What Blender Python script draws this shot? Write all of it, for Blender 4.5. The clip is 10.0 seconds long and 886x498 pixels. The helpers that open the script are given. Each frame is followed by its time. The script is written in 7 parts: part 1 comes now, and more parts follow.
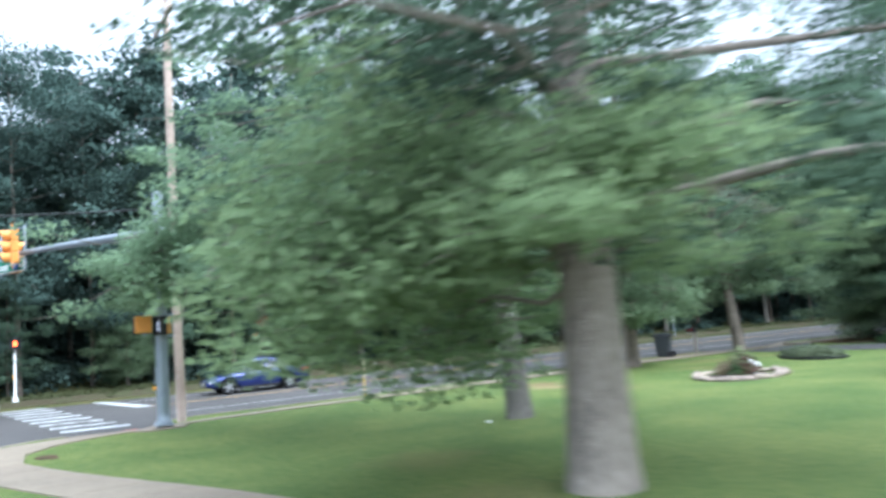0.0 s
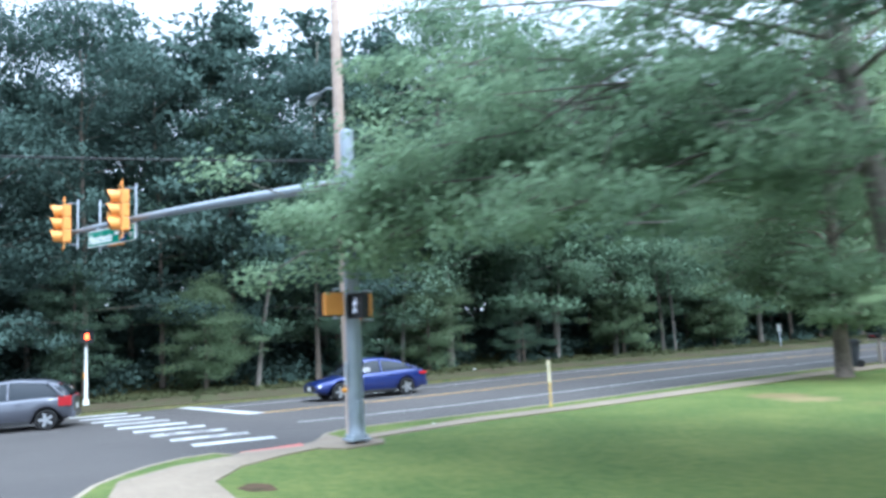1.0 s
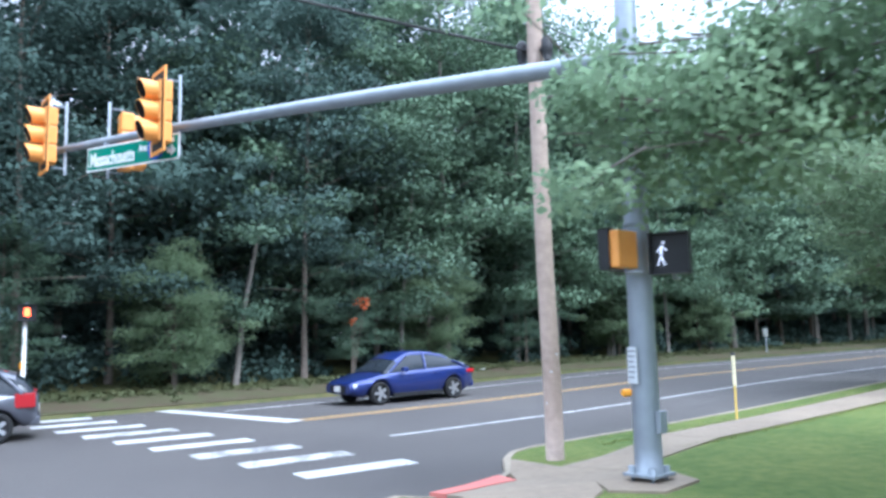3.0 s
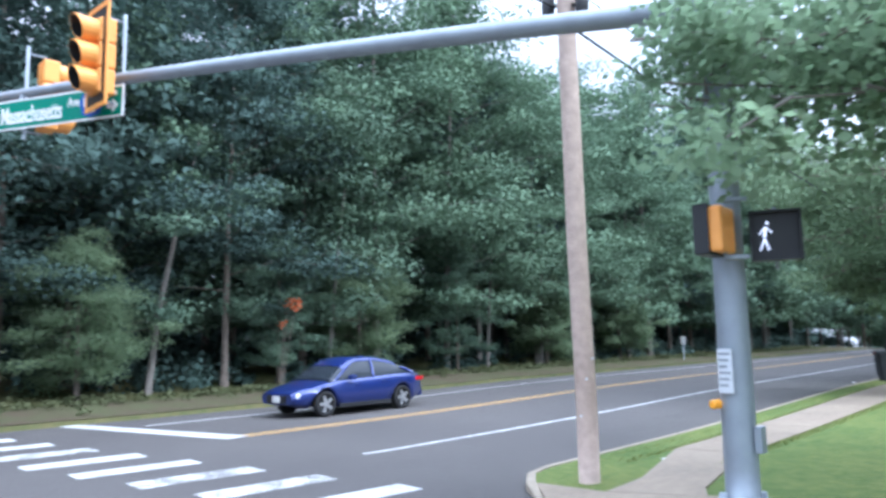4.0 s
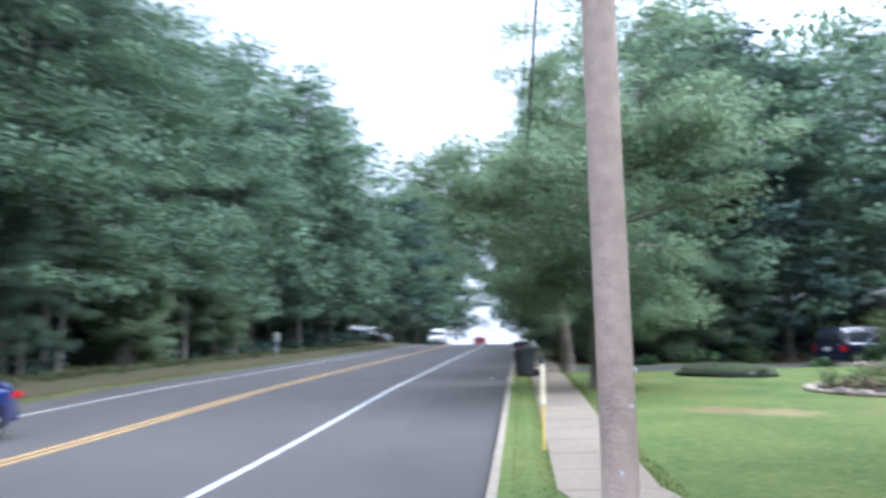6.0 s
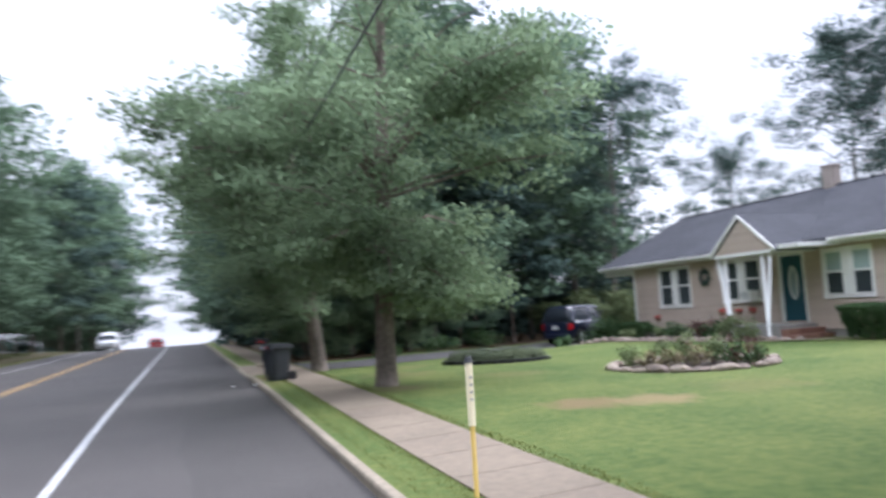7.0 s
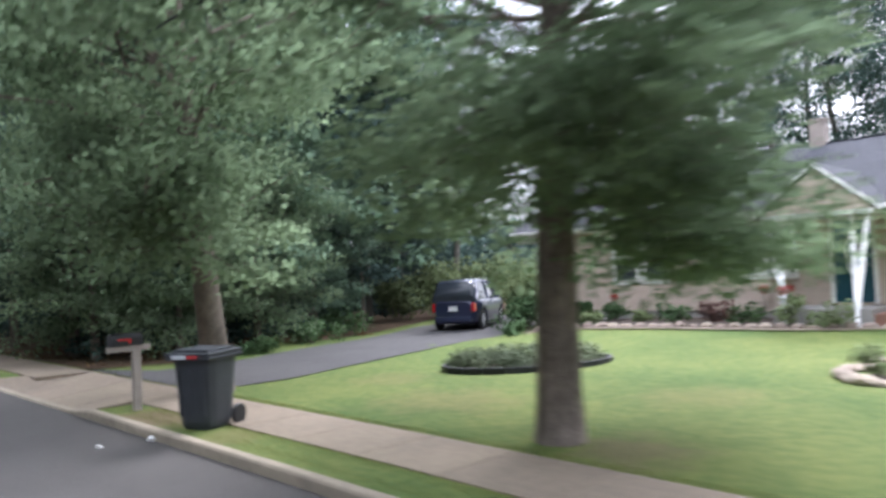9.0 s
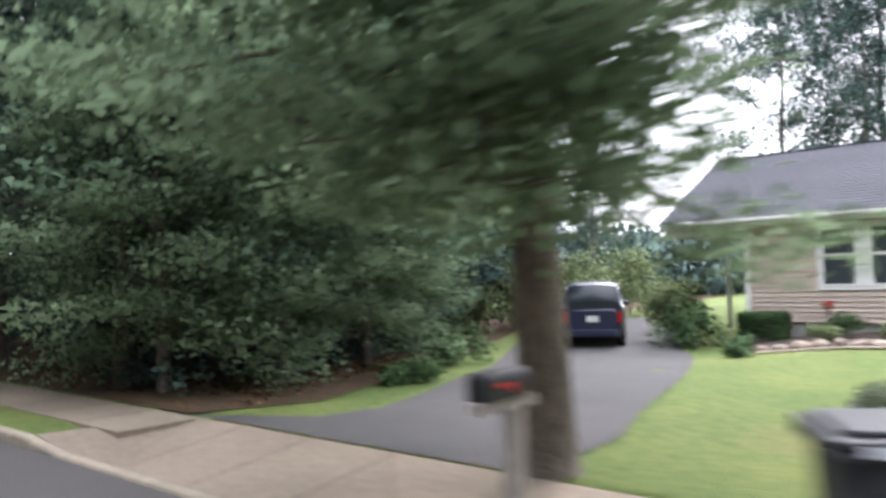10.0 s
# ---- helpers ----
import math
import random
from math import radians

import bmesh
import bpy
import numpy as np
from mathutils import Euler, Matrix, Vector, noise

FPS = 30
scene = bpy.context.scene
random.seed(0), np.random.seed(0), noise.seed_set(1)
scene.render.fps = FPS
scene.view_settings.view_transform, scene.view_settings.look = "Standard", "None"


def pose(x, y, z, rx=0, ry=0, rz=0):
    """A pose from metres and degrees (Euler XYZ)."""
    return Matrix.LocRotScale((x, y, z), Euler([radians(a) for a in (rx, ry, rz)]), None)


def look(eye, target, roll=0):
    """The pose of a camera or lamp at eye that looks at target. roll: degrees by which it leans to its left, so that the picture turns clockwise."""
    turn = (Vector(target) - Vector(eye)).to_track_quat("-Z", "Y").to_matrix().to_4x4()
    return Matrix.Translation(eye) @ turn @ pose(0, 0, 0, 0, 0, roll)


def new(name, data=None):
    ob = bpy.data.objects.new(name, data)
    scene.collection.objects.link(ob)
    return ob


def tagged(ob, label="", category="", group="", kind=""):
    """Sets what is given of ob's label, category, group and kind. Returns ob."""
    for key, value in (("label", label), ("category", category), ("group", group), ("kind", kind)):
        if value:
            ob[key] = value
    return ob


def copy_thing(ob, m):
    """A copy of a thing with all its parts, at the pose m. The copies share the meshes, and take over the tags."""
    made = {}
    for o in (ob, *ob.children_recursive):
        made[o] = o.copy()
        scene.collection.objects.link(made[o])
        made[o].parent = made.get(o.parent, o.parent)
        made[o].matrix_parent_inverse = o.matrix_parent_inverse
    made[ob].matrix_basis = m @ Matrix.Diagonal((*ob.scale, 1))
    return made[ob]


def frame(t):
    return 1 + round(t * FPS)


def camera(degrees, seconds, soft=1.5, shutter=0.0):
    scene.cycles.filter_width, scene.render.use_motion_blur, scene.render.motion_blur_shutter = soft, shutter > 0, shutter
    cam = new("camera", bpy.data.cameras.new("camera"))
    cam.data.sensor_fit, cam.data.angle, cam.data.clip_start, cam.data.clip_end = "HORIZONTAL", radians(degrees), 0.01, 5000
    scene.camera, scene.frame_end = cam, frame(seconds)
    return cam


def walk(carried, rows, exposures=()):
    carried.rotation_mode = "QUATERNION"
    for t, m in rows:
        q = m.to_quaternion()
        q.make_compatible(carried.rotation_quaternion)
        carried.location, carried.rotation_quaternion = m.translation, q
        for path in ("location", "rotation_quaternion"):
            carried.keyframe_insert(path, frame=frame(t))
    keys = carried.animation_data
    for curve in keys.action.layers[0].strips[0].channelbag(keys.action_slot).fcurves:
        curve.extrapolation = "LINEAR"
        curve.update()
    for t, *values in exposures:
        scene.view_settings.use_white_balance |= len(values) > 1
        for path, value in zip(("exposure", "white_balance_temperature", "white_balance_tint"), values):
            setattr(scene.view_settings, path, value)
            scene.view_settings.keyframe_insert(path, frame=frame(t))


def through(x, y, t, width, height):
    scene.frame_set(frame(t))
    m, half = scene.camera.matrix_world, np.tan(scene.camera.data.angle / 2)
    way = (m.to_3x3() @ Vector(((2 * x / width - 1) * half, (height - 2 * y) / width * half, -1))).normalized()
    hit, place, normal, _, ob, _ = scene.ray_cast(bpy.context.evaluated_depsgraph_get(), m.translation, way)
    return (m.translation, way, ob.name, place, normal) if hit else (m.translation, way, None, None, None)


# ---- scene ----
cam = camera(61.8, 10.0, soft=3.0, shutter=0.6)
PATH = [
    (0, (20.185, -3.841, 2.209), (18.496, -2.79, 2.412), -4.0),
    (0.3, (17.753, -4.573, 2.141), (16.061, -3.529, 2.353), -3.8),
    (0.5, (16.243, -5.068, 2.114), (14.55, -4.025, 2.333), -3.6),
    (1, (13.144, -6.031, 2.035), (11.457, -4.984, 2.268), -2.9),
    (1.5, (10.462, -6.673, 1.902), (8.795, -5.596, 2.147), -1.9),
    (2, (8.262, -7.204, 1.874), (6.638, -6.06, 2.108), -1.6),
    (3.5, (3.88, -7.498, 1.794), (2.462, -6.107, 2.031), -1.1),
    (4, (2.682, -7.349, 1.765), (1.374, -5.855, 2.008), -1.0),
    (4.5, (1.419, -7.08, 1.775), (0.24, -5.481, 2.003), -0.8),
    (5, (0.018, -6.533, 1.752), (-0.967, -4.807, 1.98), 0.2),
    (5.5, (-1.38, -5.84, 1.83), (-2.025, -3.96, 2.052), -0.5),
    (6, (-2.88, -4.568, 1.805), (-3.082, -2.59, 2.019), -0.7),
    (6.2, (-3.374, -3.68, 1.838), (-3.398, -1.69, 2.04), -1.1),
    (7.3, (-5.714, 1.608, 1.758), (-4.844, 3.404, 1.895), -4.2),
    (7.5, (-6.059, 2.703, 1.842), (-5.078, 4.442, 1.957), -4.2),
    (8, (-6.712, 5.836, 1.826), (-5.531, 7.445, 1.955), -2.8),
    (8.5, (-6.998, 8.838, 1.868), (-5.692, 10.349, 1.981), -2.9),
    (9, (-7.179, 12.398, 1.999), (-5.785, 13.83, 2.059), -2.5),
    (9.5, (-7.209, 16.497, 2.028), (-5.733, 17.845, 2.072), -2.1),
    (10, (-6.823, 20.723, 1.883), (-5.298, 22.014, 1.963), -1.7),
]
walk(cam, [(t, look(eye, goal, lean)) for t, eye, goal, lean in PATH],
     exposures=[(0.0, 1.4, 5300, 4), (1.0, 1.42, 5100, 4), (3.5, 1.47, 5120, 10), (6.0, 1.38, 5250, 12), (7.5, 0.95, 5850, 17), (8.5, 1.27, 5520, 12), (9.0, 1.66, 5800, 16), (9.5, 1.78, 5650, 15), (10.0, 1.85, 6050, 17)])

# ---- world, sun, exposure ----
world = bpy.data.worlds.new("sky")
scene.world = world
world.use_nodes = True
wn, wl = world.node_tree.nodes, world.node_tree.links
wn.clear()
SUN_EL, SUN_AZ = 48.0, 80.0      # degrees; azimuth clockwise from +Y
sky = wn.new("ShaderNodeTexSky")
sky.sky_type, sky.sun_disc = "NISHITA", False
sky.sun_elevation, sky.sun_rotation = radians(SUN_EL), radians(SUN_AZ)
sky.air_density, sky.dust_density, sky.ozone_density = 1.0, 4.0, 1.0
sky_gain = wn.new("ShaderNodeVectorMath")
sky_gain.operation = "SCALE"
sky_gain.inputs["Scale"].default_value = 0.10
coord = wn.new("ShaderNodeTexCoord")
squash = wn.new("ShaderNodeMapping")
squash.inputs["Scale"].default_value = (1.0, 1.0, 2.6)
cloud = wn.new("ShaderNodeTexNoise")
cloud.inputs["Scale"].default_value, cloud.inputs["Detail"].default_value, cloud.inputs["Roughness"].default_value = 2.1, 7.0, 0.55
shade = wn.new("ShaderNodeValToRGB")
shade.color_ramp.elements[0].position, shade.color_ramp.elements[0].color = 0.34, (0.66, 0.68, 0.72, 1)
shade.color_ramp.elements[1].position, shade.color_ramp.elements[1].color = 0.58, (1.0, 1.01, 1.03, 1)
cover = wn.new("ShaderNodeMix")
cover.data_type, cover.inputs["Factor"].default_value = "RGBA", 0.8
back = wn.new("ShaderNodeBackground")
back.inputs["Strength"].default_value = 1.0
wout = wn.new("ShaderNodeOutputWorld")
wl.new(sky.outputs["Color"], sky_gain.inputs[0])
wl.new(coord.outputs["Generated"], squash.inputs["Vector"])
wl.new(squash.outputs["Vector"], cloud.inputs["Vector"])
wl.new(cloud.outputs["Fac"], shade.inputs["Fac"])
wl.new(sky_gain.outputs["Vector"], cover.inputs["A"])
height = wn.new("ShaderNodeSeparateXYZ")
wl.new(coord.outputs["Generated"], height.inputs["Vector"])
grad = wn.new("ShaderNodeMapRange")
grad.interpolation_type = "SMOOTHSTEP"
grad.inputs["From Min"].default_value = 0.2
grad.inputs["To Min"].default_value, grad.inputs["To Max"].default_value = 0.76, 2.45
wl.new(height.outputs["Z"], grad.inputs["Value"])
dome = wn.new("ShaderNodeVectorMath")
dome.operation = "SCALE"
wl.new(shade.outputs["Color"], dome.inputs[0])
wl.new(grad.outputs["Result"], dome.inputs["Scale"])
wl.new(dome.outputs["Vector"], cover.inputs["B"])
wl.new(cover.outputs["Result"], back.inputs["Color"])
wl.new(back.outputs["Background"], wout.inputs["Surface"])

sun_data = bpy.data.lights.new("sun", "SUN")
sun_data.energy, sun_data.angle, sun_data.color = 1.5, radians(25), (1.0, 0.96, 0.9)
sun = new("sun", sun_data)
_az, _el = radians(SUN_AZ), radians(SUN_EL)
sun.matrix_world = look((40 * math.sin(_az), 40 * math.cos(_az), 40 * math.tan(_el)), (0, 0, 0))


# ---- materials ----
def mat(name, base, second=None, scale=4.0, detail=0.35, rough=0.8, bump=0.2, bump_scale=40.0, metal=0.0, spec=0.4,
        big=0.6, emit=None, emit_gain=0.0, per="noise", through_light=0.0, vary=0.0):
    """Procedural material: two scales of noise between two colours, fine relief."""
    m = bpy.data.materials.new(name)
    m.use_nodes = True
    n, l = m.node_tree.nodes, m.node_tree.links
    n.clear()
    out = n.new("ShaderNodeOutputMaterial")
    bs = n.new("ShaderNodeBsdfPrincipled")
    bs.inputs["Roughness"].default_value, bs.inputs["Metallic"].default_value = rough, metal
    bs.inputs["Specular IOR Level"].default_value = spec
    second = second or tuple(c * 0.72 for c in base)
    geo = n.new("ShaderNodeTexCoord")
    a = n.new("ShaderNodeTexNoise")
    a.inputs["Scale"].default_value, a.inputs["Detail"].default_value = scale, 6.0
    b = n.new("ShaderNodeTexNoise")
    b.inputs["Scale"].default_value, b.inputs["Detail"].default_value = big, 4.0
    l.new(geo.outputs["Object"], a.inputs["Vector"])
    l.new(geo.outputs["Object"], b.inputs["Vector"])
    both = n.new("ShaderNodeMath")
    both.operation = "ADD"
    l.new(a.outputs["Fac"], both.inputs[0])
    l.new(b.outputs["Fac"], both.inputs[1])
    ramp = n.new("ShaderNodeMapRange")
    ramp.inputs["From Min"].default_value, ramp.inputs["From Max"].default_value = 1.0 - detail, 1.0 + detail
    l.new(both.outputs["Value"], ramp.inputs["Value"])
    mix = n.new("ShaderNodeMix")
    mix.data_type = "RGBA"
    mix.inputs["A"].default_value, mix.inputs["B"].default_value = (*second, 1), (*base, 1)
    l.new(ramp.outputs["Result"], mix.inputs["Factor"])
    colour = mix.outputs["Result"]
    if per != "noise" or vary:
        if per == "island":
            src = n.new("ShaderNodeNewGeometry").outputs["Random Per Island"]
        else:
            src = n.new("ShaderNodeObjectInfo").outputs["Random"]
        hsv = n.new("ShaderNodeHueSaturation")
        mr = n.new("ShaderNodeMapRange")
        mr.inputs["To Min"].default_value, mr.inputs["To Max"].default_value = 1 - vary, 1 + vary
        l.new(src, mr.inputs["Value"])
        l.new(mr.outputs["Result"], hsv.inputs["Value"])
        hue = n.new("ShaderNodeMapRange")
        hue.inputs["To Min"].default_value, hue.inputs["To Max"].default_value = 0.5 - vary * 0.05, 0.5 + vary * 0.05
        l.new(src, hue.inputs["Value"])
        l.new(hue.outputs["Result"], hsv.inputs["Hue"])
        l.new(colour, hsv.inputs["Color"])
        colour = hsv.outputs["Color"]
    l.new(colour, bs.inputs["Base Color"])
    if bump:
        f = n.new("ShaderNodeTexNoise")
        f.inputs["Scale"].default_value, f.inputs["Detail"].default_value = bump_scale, 5.0
        l.new(geo.outputs["Object"], f.inputs["Vector"])
        bp = n.new("ShaderNodeBump")
        bp.inputs["Strength"].default_value, bp.inputs["Distance"].default_value = bump, 0.02
        l.new(f.outputs["Fac"], bp.inputs["Height"])
        l.new(bp.outputs["Normal"], bs.inputs["Normal"])
    if emit:
        bs.inputs["Emission Color"].default_value, bs.inputs["Emission Strength"].default_value = (*emit, 1), emit_gain
    last = bs.outputs["BSDF"]
    if through_light:
        tr = n.new("ShaderNodeBsdfTranslucent")
        l.new(colour, tr.inputs["Color"])
        ms = n.new("ShaderNodeMixShader")
        ms.inputs["Fac"].default_value = through_light
        l.new(last, ms.inputs[1])
        l.new(tr.outputs["BSDF"], ms.inputs[2])
        last = ms.outputs["Shader"]
    l.new(last, out.inputs["Surface"])
    return m


def glass_mat(name, tint, rough=0.04):
    m = bpy.data.materials.new(name)
    m.use_nodes = True
    bs = m.node_tree.nodes["Principled BSDF"]
    bs.inputs["Base Color"].default_value = (*tint, 1)
    bs.inputs["Roughness"].default_value = rough
    bs.inputs["Specular IOR Level"].default_value = 0.5
    bs.inputs["Coat Weight"].default_value = 0.15
    bs.inputs["Coat Roughness"].default_value = 0.02
    return m


def leaf_mat(name, base, second, vary=0.07, through=0.22):
    return mat(name, base, second, scale=0.9, detail=0.3, rough=0.8, bump=0, spec=0.1, big=0.25, per="island", vary=vary,
               through_light=through)


M_ASPHALT = mat("asphalt", (0.092, 0.083, 0.078), (0.062, 0.056, 0.054), scale=30, big=0.25, detail=0.3, rough=0.85, bump=0.5, bump_scale=160)
M_TAR = mat("asphalt_shoulder", (0.085, 0.077, 0.072), (0.058, 0.053, 0.05), scale=26, big=0.4, detail=0.3, rough=0.85, bump=0.5, bump_scale=160)
M_PAINT = mat("road_paint_white", (0.56, 0.56, 0.55), (0.3, 0.3, 0.3), scale=22, big=2.2, detail=0.22, rough=0.7, bump=0.2, bump_scale=90)
M_PAINT_WORN = mat("road_paint_worn", (0.5, 0.5, 0.49), (0.13, 0.125, 0.12), scale=26, big=2.6, detail=0.16, rough=0.75, bump=0.2, bump_scale=90)
M_YELLOW = mat("road_paint_yellow", (0.56, 0.34, 0.1), (0.36, 0.23, 0.1), scale=14, big=1.5, rough=0.7, bump=0.2, bump_scale=90)
M_LAWN = mat("lawn_grass", (0.168, 0.195, 0.056), (0.076, 0.124, 0.033), scale=7.0, big=0.42, detail=0.26, rough=0.9, bump=0.9, bump_scale=130, spec=0.2)
M_FLOOR = mat("forest_floor", (0.11, 0.1, 0.045), (0.05, 0.065, 0.025), scale=2.5, big=0.3, detail=0.25, rough=0.95, bump=0.9, bump_scale=24, spec=0.1)
M_CONCRETE = mat("concrete", (0.272, 0.217, 0.16), (0.182, 0.146, 0.11), scale=9, big=0.7, rough=0.9, bump=0.3, bump_scale=120, per="object", vary=0.045)
M_KERB = mat("kerb_concrete", (0.34, 0.285, 0.215), (0.2, 0.17, 0.13), scale=7, big=0.8, rough=0.9, bump=0.3, bump_scale=90)
M_TACTILE = mat("red_tactile_pad", (0.55, 0.16, 0.13), (0.42, 0.14, 0.12), scale=12, rough=0.8, bump=0.3, bump_scale=60)
M_GRAVEL = mat("driveway_asphalt", (0.088, 0.083, 0.083), (0.057, 0.054, 0.055), scale=20, big=0.6, rough=0.9, bump=0.7, bump_scale=90)
M_BARK_PALE = mat("pale_bark", (0.36, 0.31, 0.27), (0.19, 0.165, 0.145), scale=9, big=1.4, detail=0.3, rough=0.95, bump=1.0, bump_scale=26, spec=0.1)
M_BARK = mat("bark", (0.225, 0.186, 0.157), (0.107, 0.09, 0.077), scale=9, big=1.4, detail=0.3, rough=0.95, bump=1.0, bump_scale=26, spec=0.1)
M_BARK_GREY = mat("grey_bark", (0.22, 0.2, 0.175), (0.12, 0.11, 0.1), scale=8, big=1.1, detail=0.3, rough=0.95, bump=1.0, bump_scale=24, spec=0.1)
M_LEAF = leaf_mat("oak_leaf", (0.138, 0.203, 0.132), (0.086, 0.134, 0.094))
# paler leaf that paints light onto the lawn oak's low boughs
M_LEAF_LIT = leaf_mat("lit_leaf", (0.33, 0.43, 0.225), (0.24, 0.325, 0.17), through=0.62)
M_LEAF_MID = leaf_mat("maple_leaf", (0.172, 0.252, 0.157), (0.112, 0.173, 0.113))
# dark bluish tone puts the woods' shade into the colour of trees and undergrowth
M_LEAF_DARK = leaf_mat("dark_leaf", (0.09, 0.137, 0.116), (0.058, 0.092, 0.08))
M_LEAF_STREET = leaf_mat("street_maple_leaf", (0.248, 0.33, 0.192), (0.165, 0.228, 0.136), through=0.68)
M_LEAF_LAWN = leaf_mat("lawn_oak_leaf", (0.255, 0.35, 0.212), (0.175, 0.255, 0.158), through=0.6)
M_LEAF_RED = leaf_mat("turned_leaf", (0.5, 0.14, 0.05), (0.3, 0.1, 0.05))
M_STEEL = mat("galvanised_steel", (0.3, 0.335, 0.37), (0.225, 0.25, 0.285), scale=5, big=1.2, rough=0.5, bump=0.08, metal=0.35, spec=0.5)
M_POLEWOOD = mat("weathered_pole", (0.52, 0.405, 0.335), (0.33, 0.255, 0.21), scale=9, big=1.0, rough=0.95, bump=0.7, bump_scale=30)
M_SIGNAL = mat("signal_yellow", (0.84, 0.37, 0.085), (0.76, 0.31, 0.065), scale=5, rough=0.45, bump=0.05)
M_BLACK = mat("black_plastic", (0.02, 0.021, 0.023), (0.014, 0.014, 0.016), scale=6, rough=0.5, bump=0.1)
M_GREENSIGN = mat("sign_green", (0.0, 0.2, 0.13), (0.0, 0.17, 0.11), scale=3, rough=0.4, bump=0)
M_WHITE = mat("white_paint", (0.78, 0.78, 0.77), (0.68, 0.68, 0.66), scale=6, rough=0.55, bump=0.08)
M_BLUESIGN = mat("sign_blue", (0.02, 0.09, 0.4), (0.02, 0.08, 0.34), scale=3, rough=0.4, bump=0)


def worn_spot(m, cx, cy, r, colour, amount=0.75):
    """A dry, ragged-edged worn spot of radius r in a ground material."""
    n, l = m.node_tree.nodes, m.node_tree.links
    bs = next(k for k in n if k.type == "BSDF_PRINCIPLED")
    was = bs.inputs["Base Color"].links[0].from_socket
    tc = n.new("ShaderNodeTexCoord")
    off = n.new("ShaderNodeVectorMath")
    off.operation = "DISTANCE"
    flat_xy = n.new("ShaderNodeVectorMath")
    flat_xy.operation = "MULTIPLY"
    flat_xy.inputs[1].default_value = (1, 1, 0)
    l.new(tc.outputs["Object"], flat_xy.inputs[0])
    l.new(flat_xy.outputs["Vector"], off.inputs[0])
    off.inputs[1].default_value = (cx, cy, 0)
    ragged = n.new("ShaderNodeTexNoise")
    ragged.inputs["Scale"].default_value, ragged.inputs["Detail"].default_value, ragged.inputs["Roughness"].default_value = 1.6, 8.0, 0.65
    l.new(tc.outputs["Object"], ragged.inputs["Vector"])
    rag = n.new("ShaderNodeMath")
    rag.operation, rag.inputs[1].default_value = "MULTIPLY_ADD", 2.2 * r
    l.new(ragged.outputs["Fac"], rag.inputs[0])
    l.new(off.outputs["Value"], rag.inputs[2])
    fade = n.new("ShaderNodeMapRange")
    fade.interpolation_type = "SMOOTHSTEP"
    fade.inputs["From Min"].default_value, fade.inputs["From Max"].default_value = 1.45 * r, 2.3 * r
    fade.inputs["To Min"].default_value, fade.inputs["To Max"].default_value = amount, 0.0
    l.new(rag.outputs["Value"], fade.inputs["Value"])
    mx = n.new("ShaderNodeMix")
    mx.data_type = "RGBA"
    mx.inputs["B"].default_value = (*colour, 1)
    l.new(fade.outputs["Result"], mx.inputs["Factor"])
    l.new(was, mx.inputs["A"])
    l.new(mx.outputs["Result"], bs.inputs["Base Color"])


worn_spot(M_LAWN, 1.2, 11.3, 0.85, (0.24, 0.165, 0.09))
worn_spot(M_LAWN, 2.3, 10.85, 0.8, (0.3, 0.22, 0.12))
for _x, _y, _r, _a in [(0.4, 20.3, 1.3, 0.4), (1.6, 22.8, 0.9, 0.35), (2.6, 17.3, 1.1, 0.3), (-2.9, 22.6, 0.9, 0.7), (-2.9, 20.6, 0.6, 0.45), (4.6, 11.2, 1.2, 0.3), (10.5, 1.6, 1.0, 0.35), (13.4, 0.9, 0.9, 0.4)]:
    worn_spot(M_LAWN, _x, _y, _r, (0.21, 0.17, 0.075), _a)
worn_spot(M_LAWN, -0.6, 16.6, 0.8, (0.16, 0.12, 0.07), 0.6)
worn_spot(M_LAWN, -2.8, 22.6, 1.0, (0.14, 0.105, 0.065), 0.7)

# ---- building helpers ----
def part(name, bm, material, parent=None, label="", smooth=False):
    me = bpy.data.meshes.new(name)
    bm.normal_update()
    bm.to_mesh(me)
    bm.free()
    for m in material if isinstance(material, (list, tuple)) else [material]:
        me.materials.append(m)
    if smooth:
        me.polygons.foreach_set("use_smooth", [True] * len(me.polygons))
    ob = new(name, me)
    if parent is not None:
        ob.parent = parent
    if label:
        tagged(ob, label=label)
    return ob


def thing(name, at, label, category, group="", turn=0.0, kind=""):
    ob = new(name)
    ob.matrix_basis = pose(*at, 0, 0, turn)
    return tagged(ob, label, category, group, kind)


def box(bm, x0, x1, y0, y1, z0, z1, bevel=0.0, m=None, mi=0):
    r = bmesh.ops.create_cube(bm, size=1.0)
    vs = r["verts"]
    for v in vs:
        v.co = Vector(((x0 + x1) / 2 + v.co.x * (x1 - x0), (y0 + y1) / 2 + v.co.y * (y1 - y0), (z0 + z1) / 2 + v.co.z * (z1 - z0)))
    fs = list({f for v in vs for f in v.link_faces})
    if bevel:
        es = list({e for f in fs for e in f.edges})
        g = bmesh.ops.bevel(bm, geom=es, offset=bevel, segments=2, affect="EDGES", profile=0.6)
        vs = list({v for f in g["faces"] for v in f.verts} | {v for v in vs if v.is_valid})
        fs = list({f for v in vs for f in v.link_faces})
    if mi:
        for f in fs:
            f.material_index = mi
    if m is not None:
        bmesh.ops.transform(bm, matrix=m, verts=vs)
    return vs


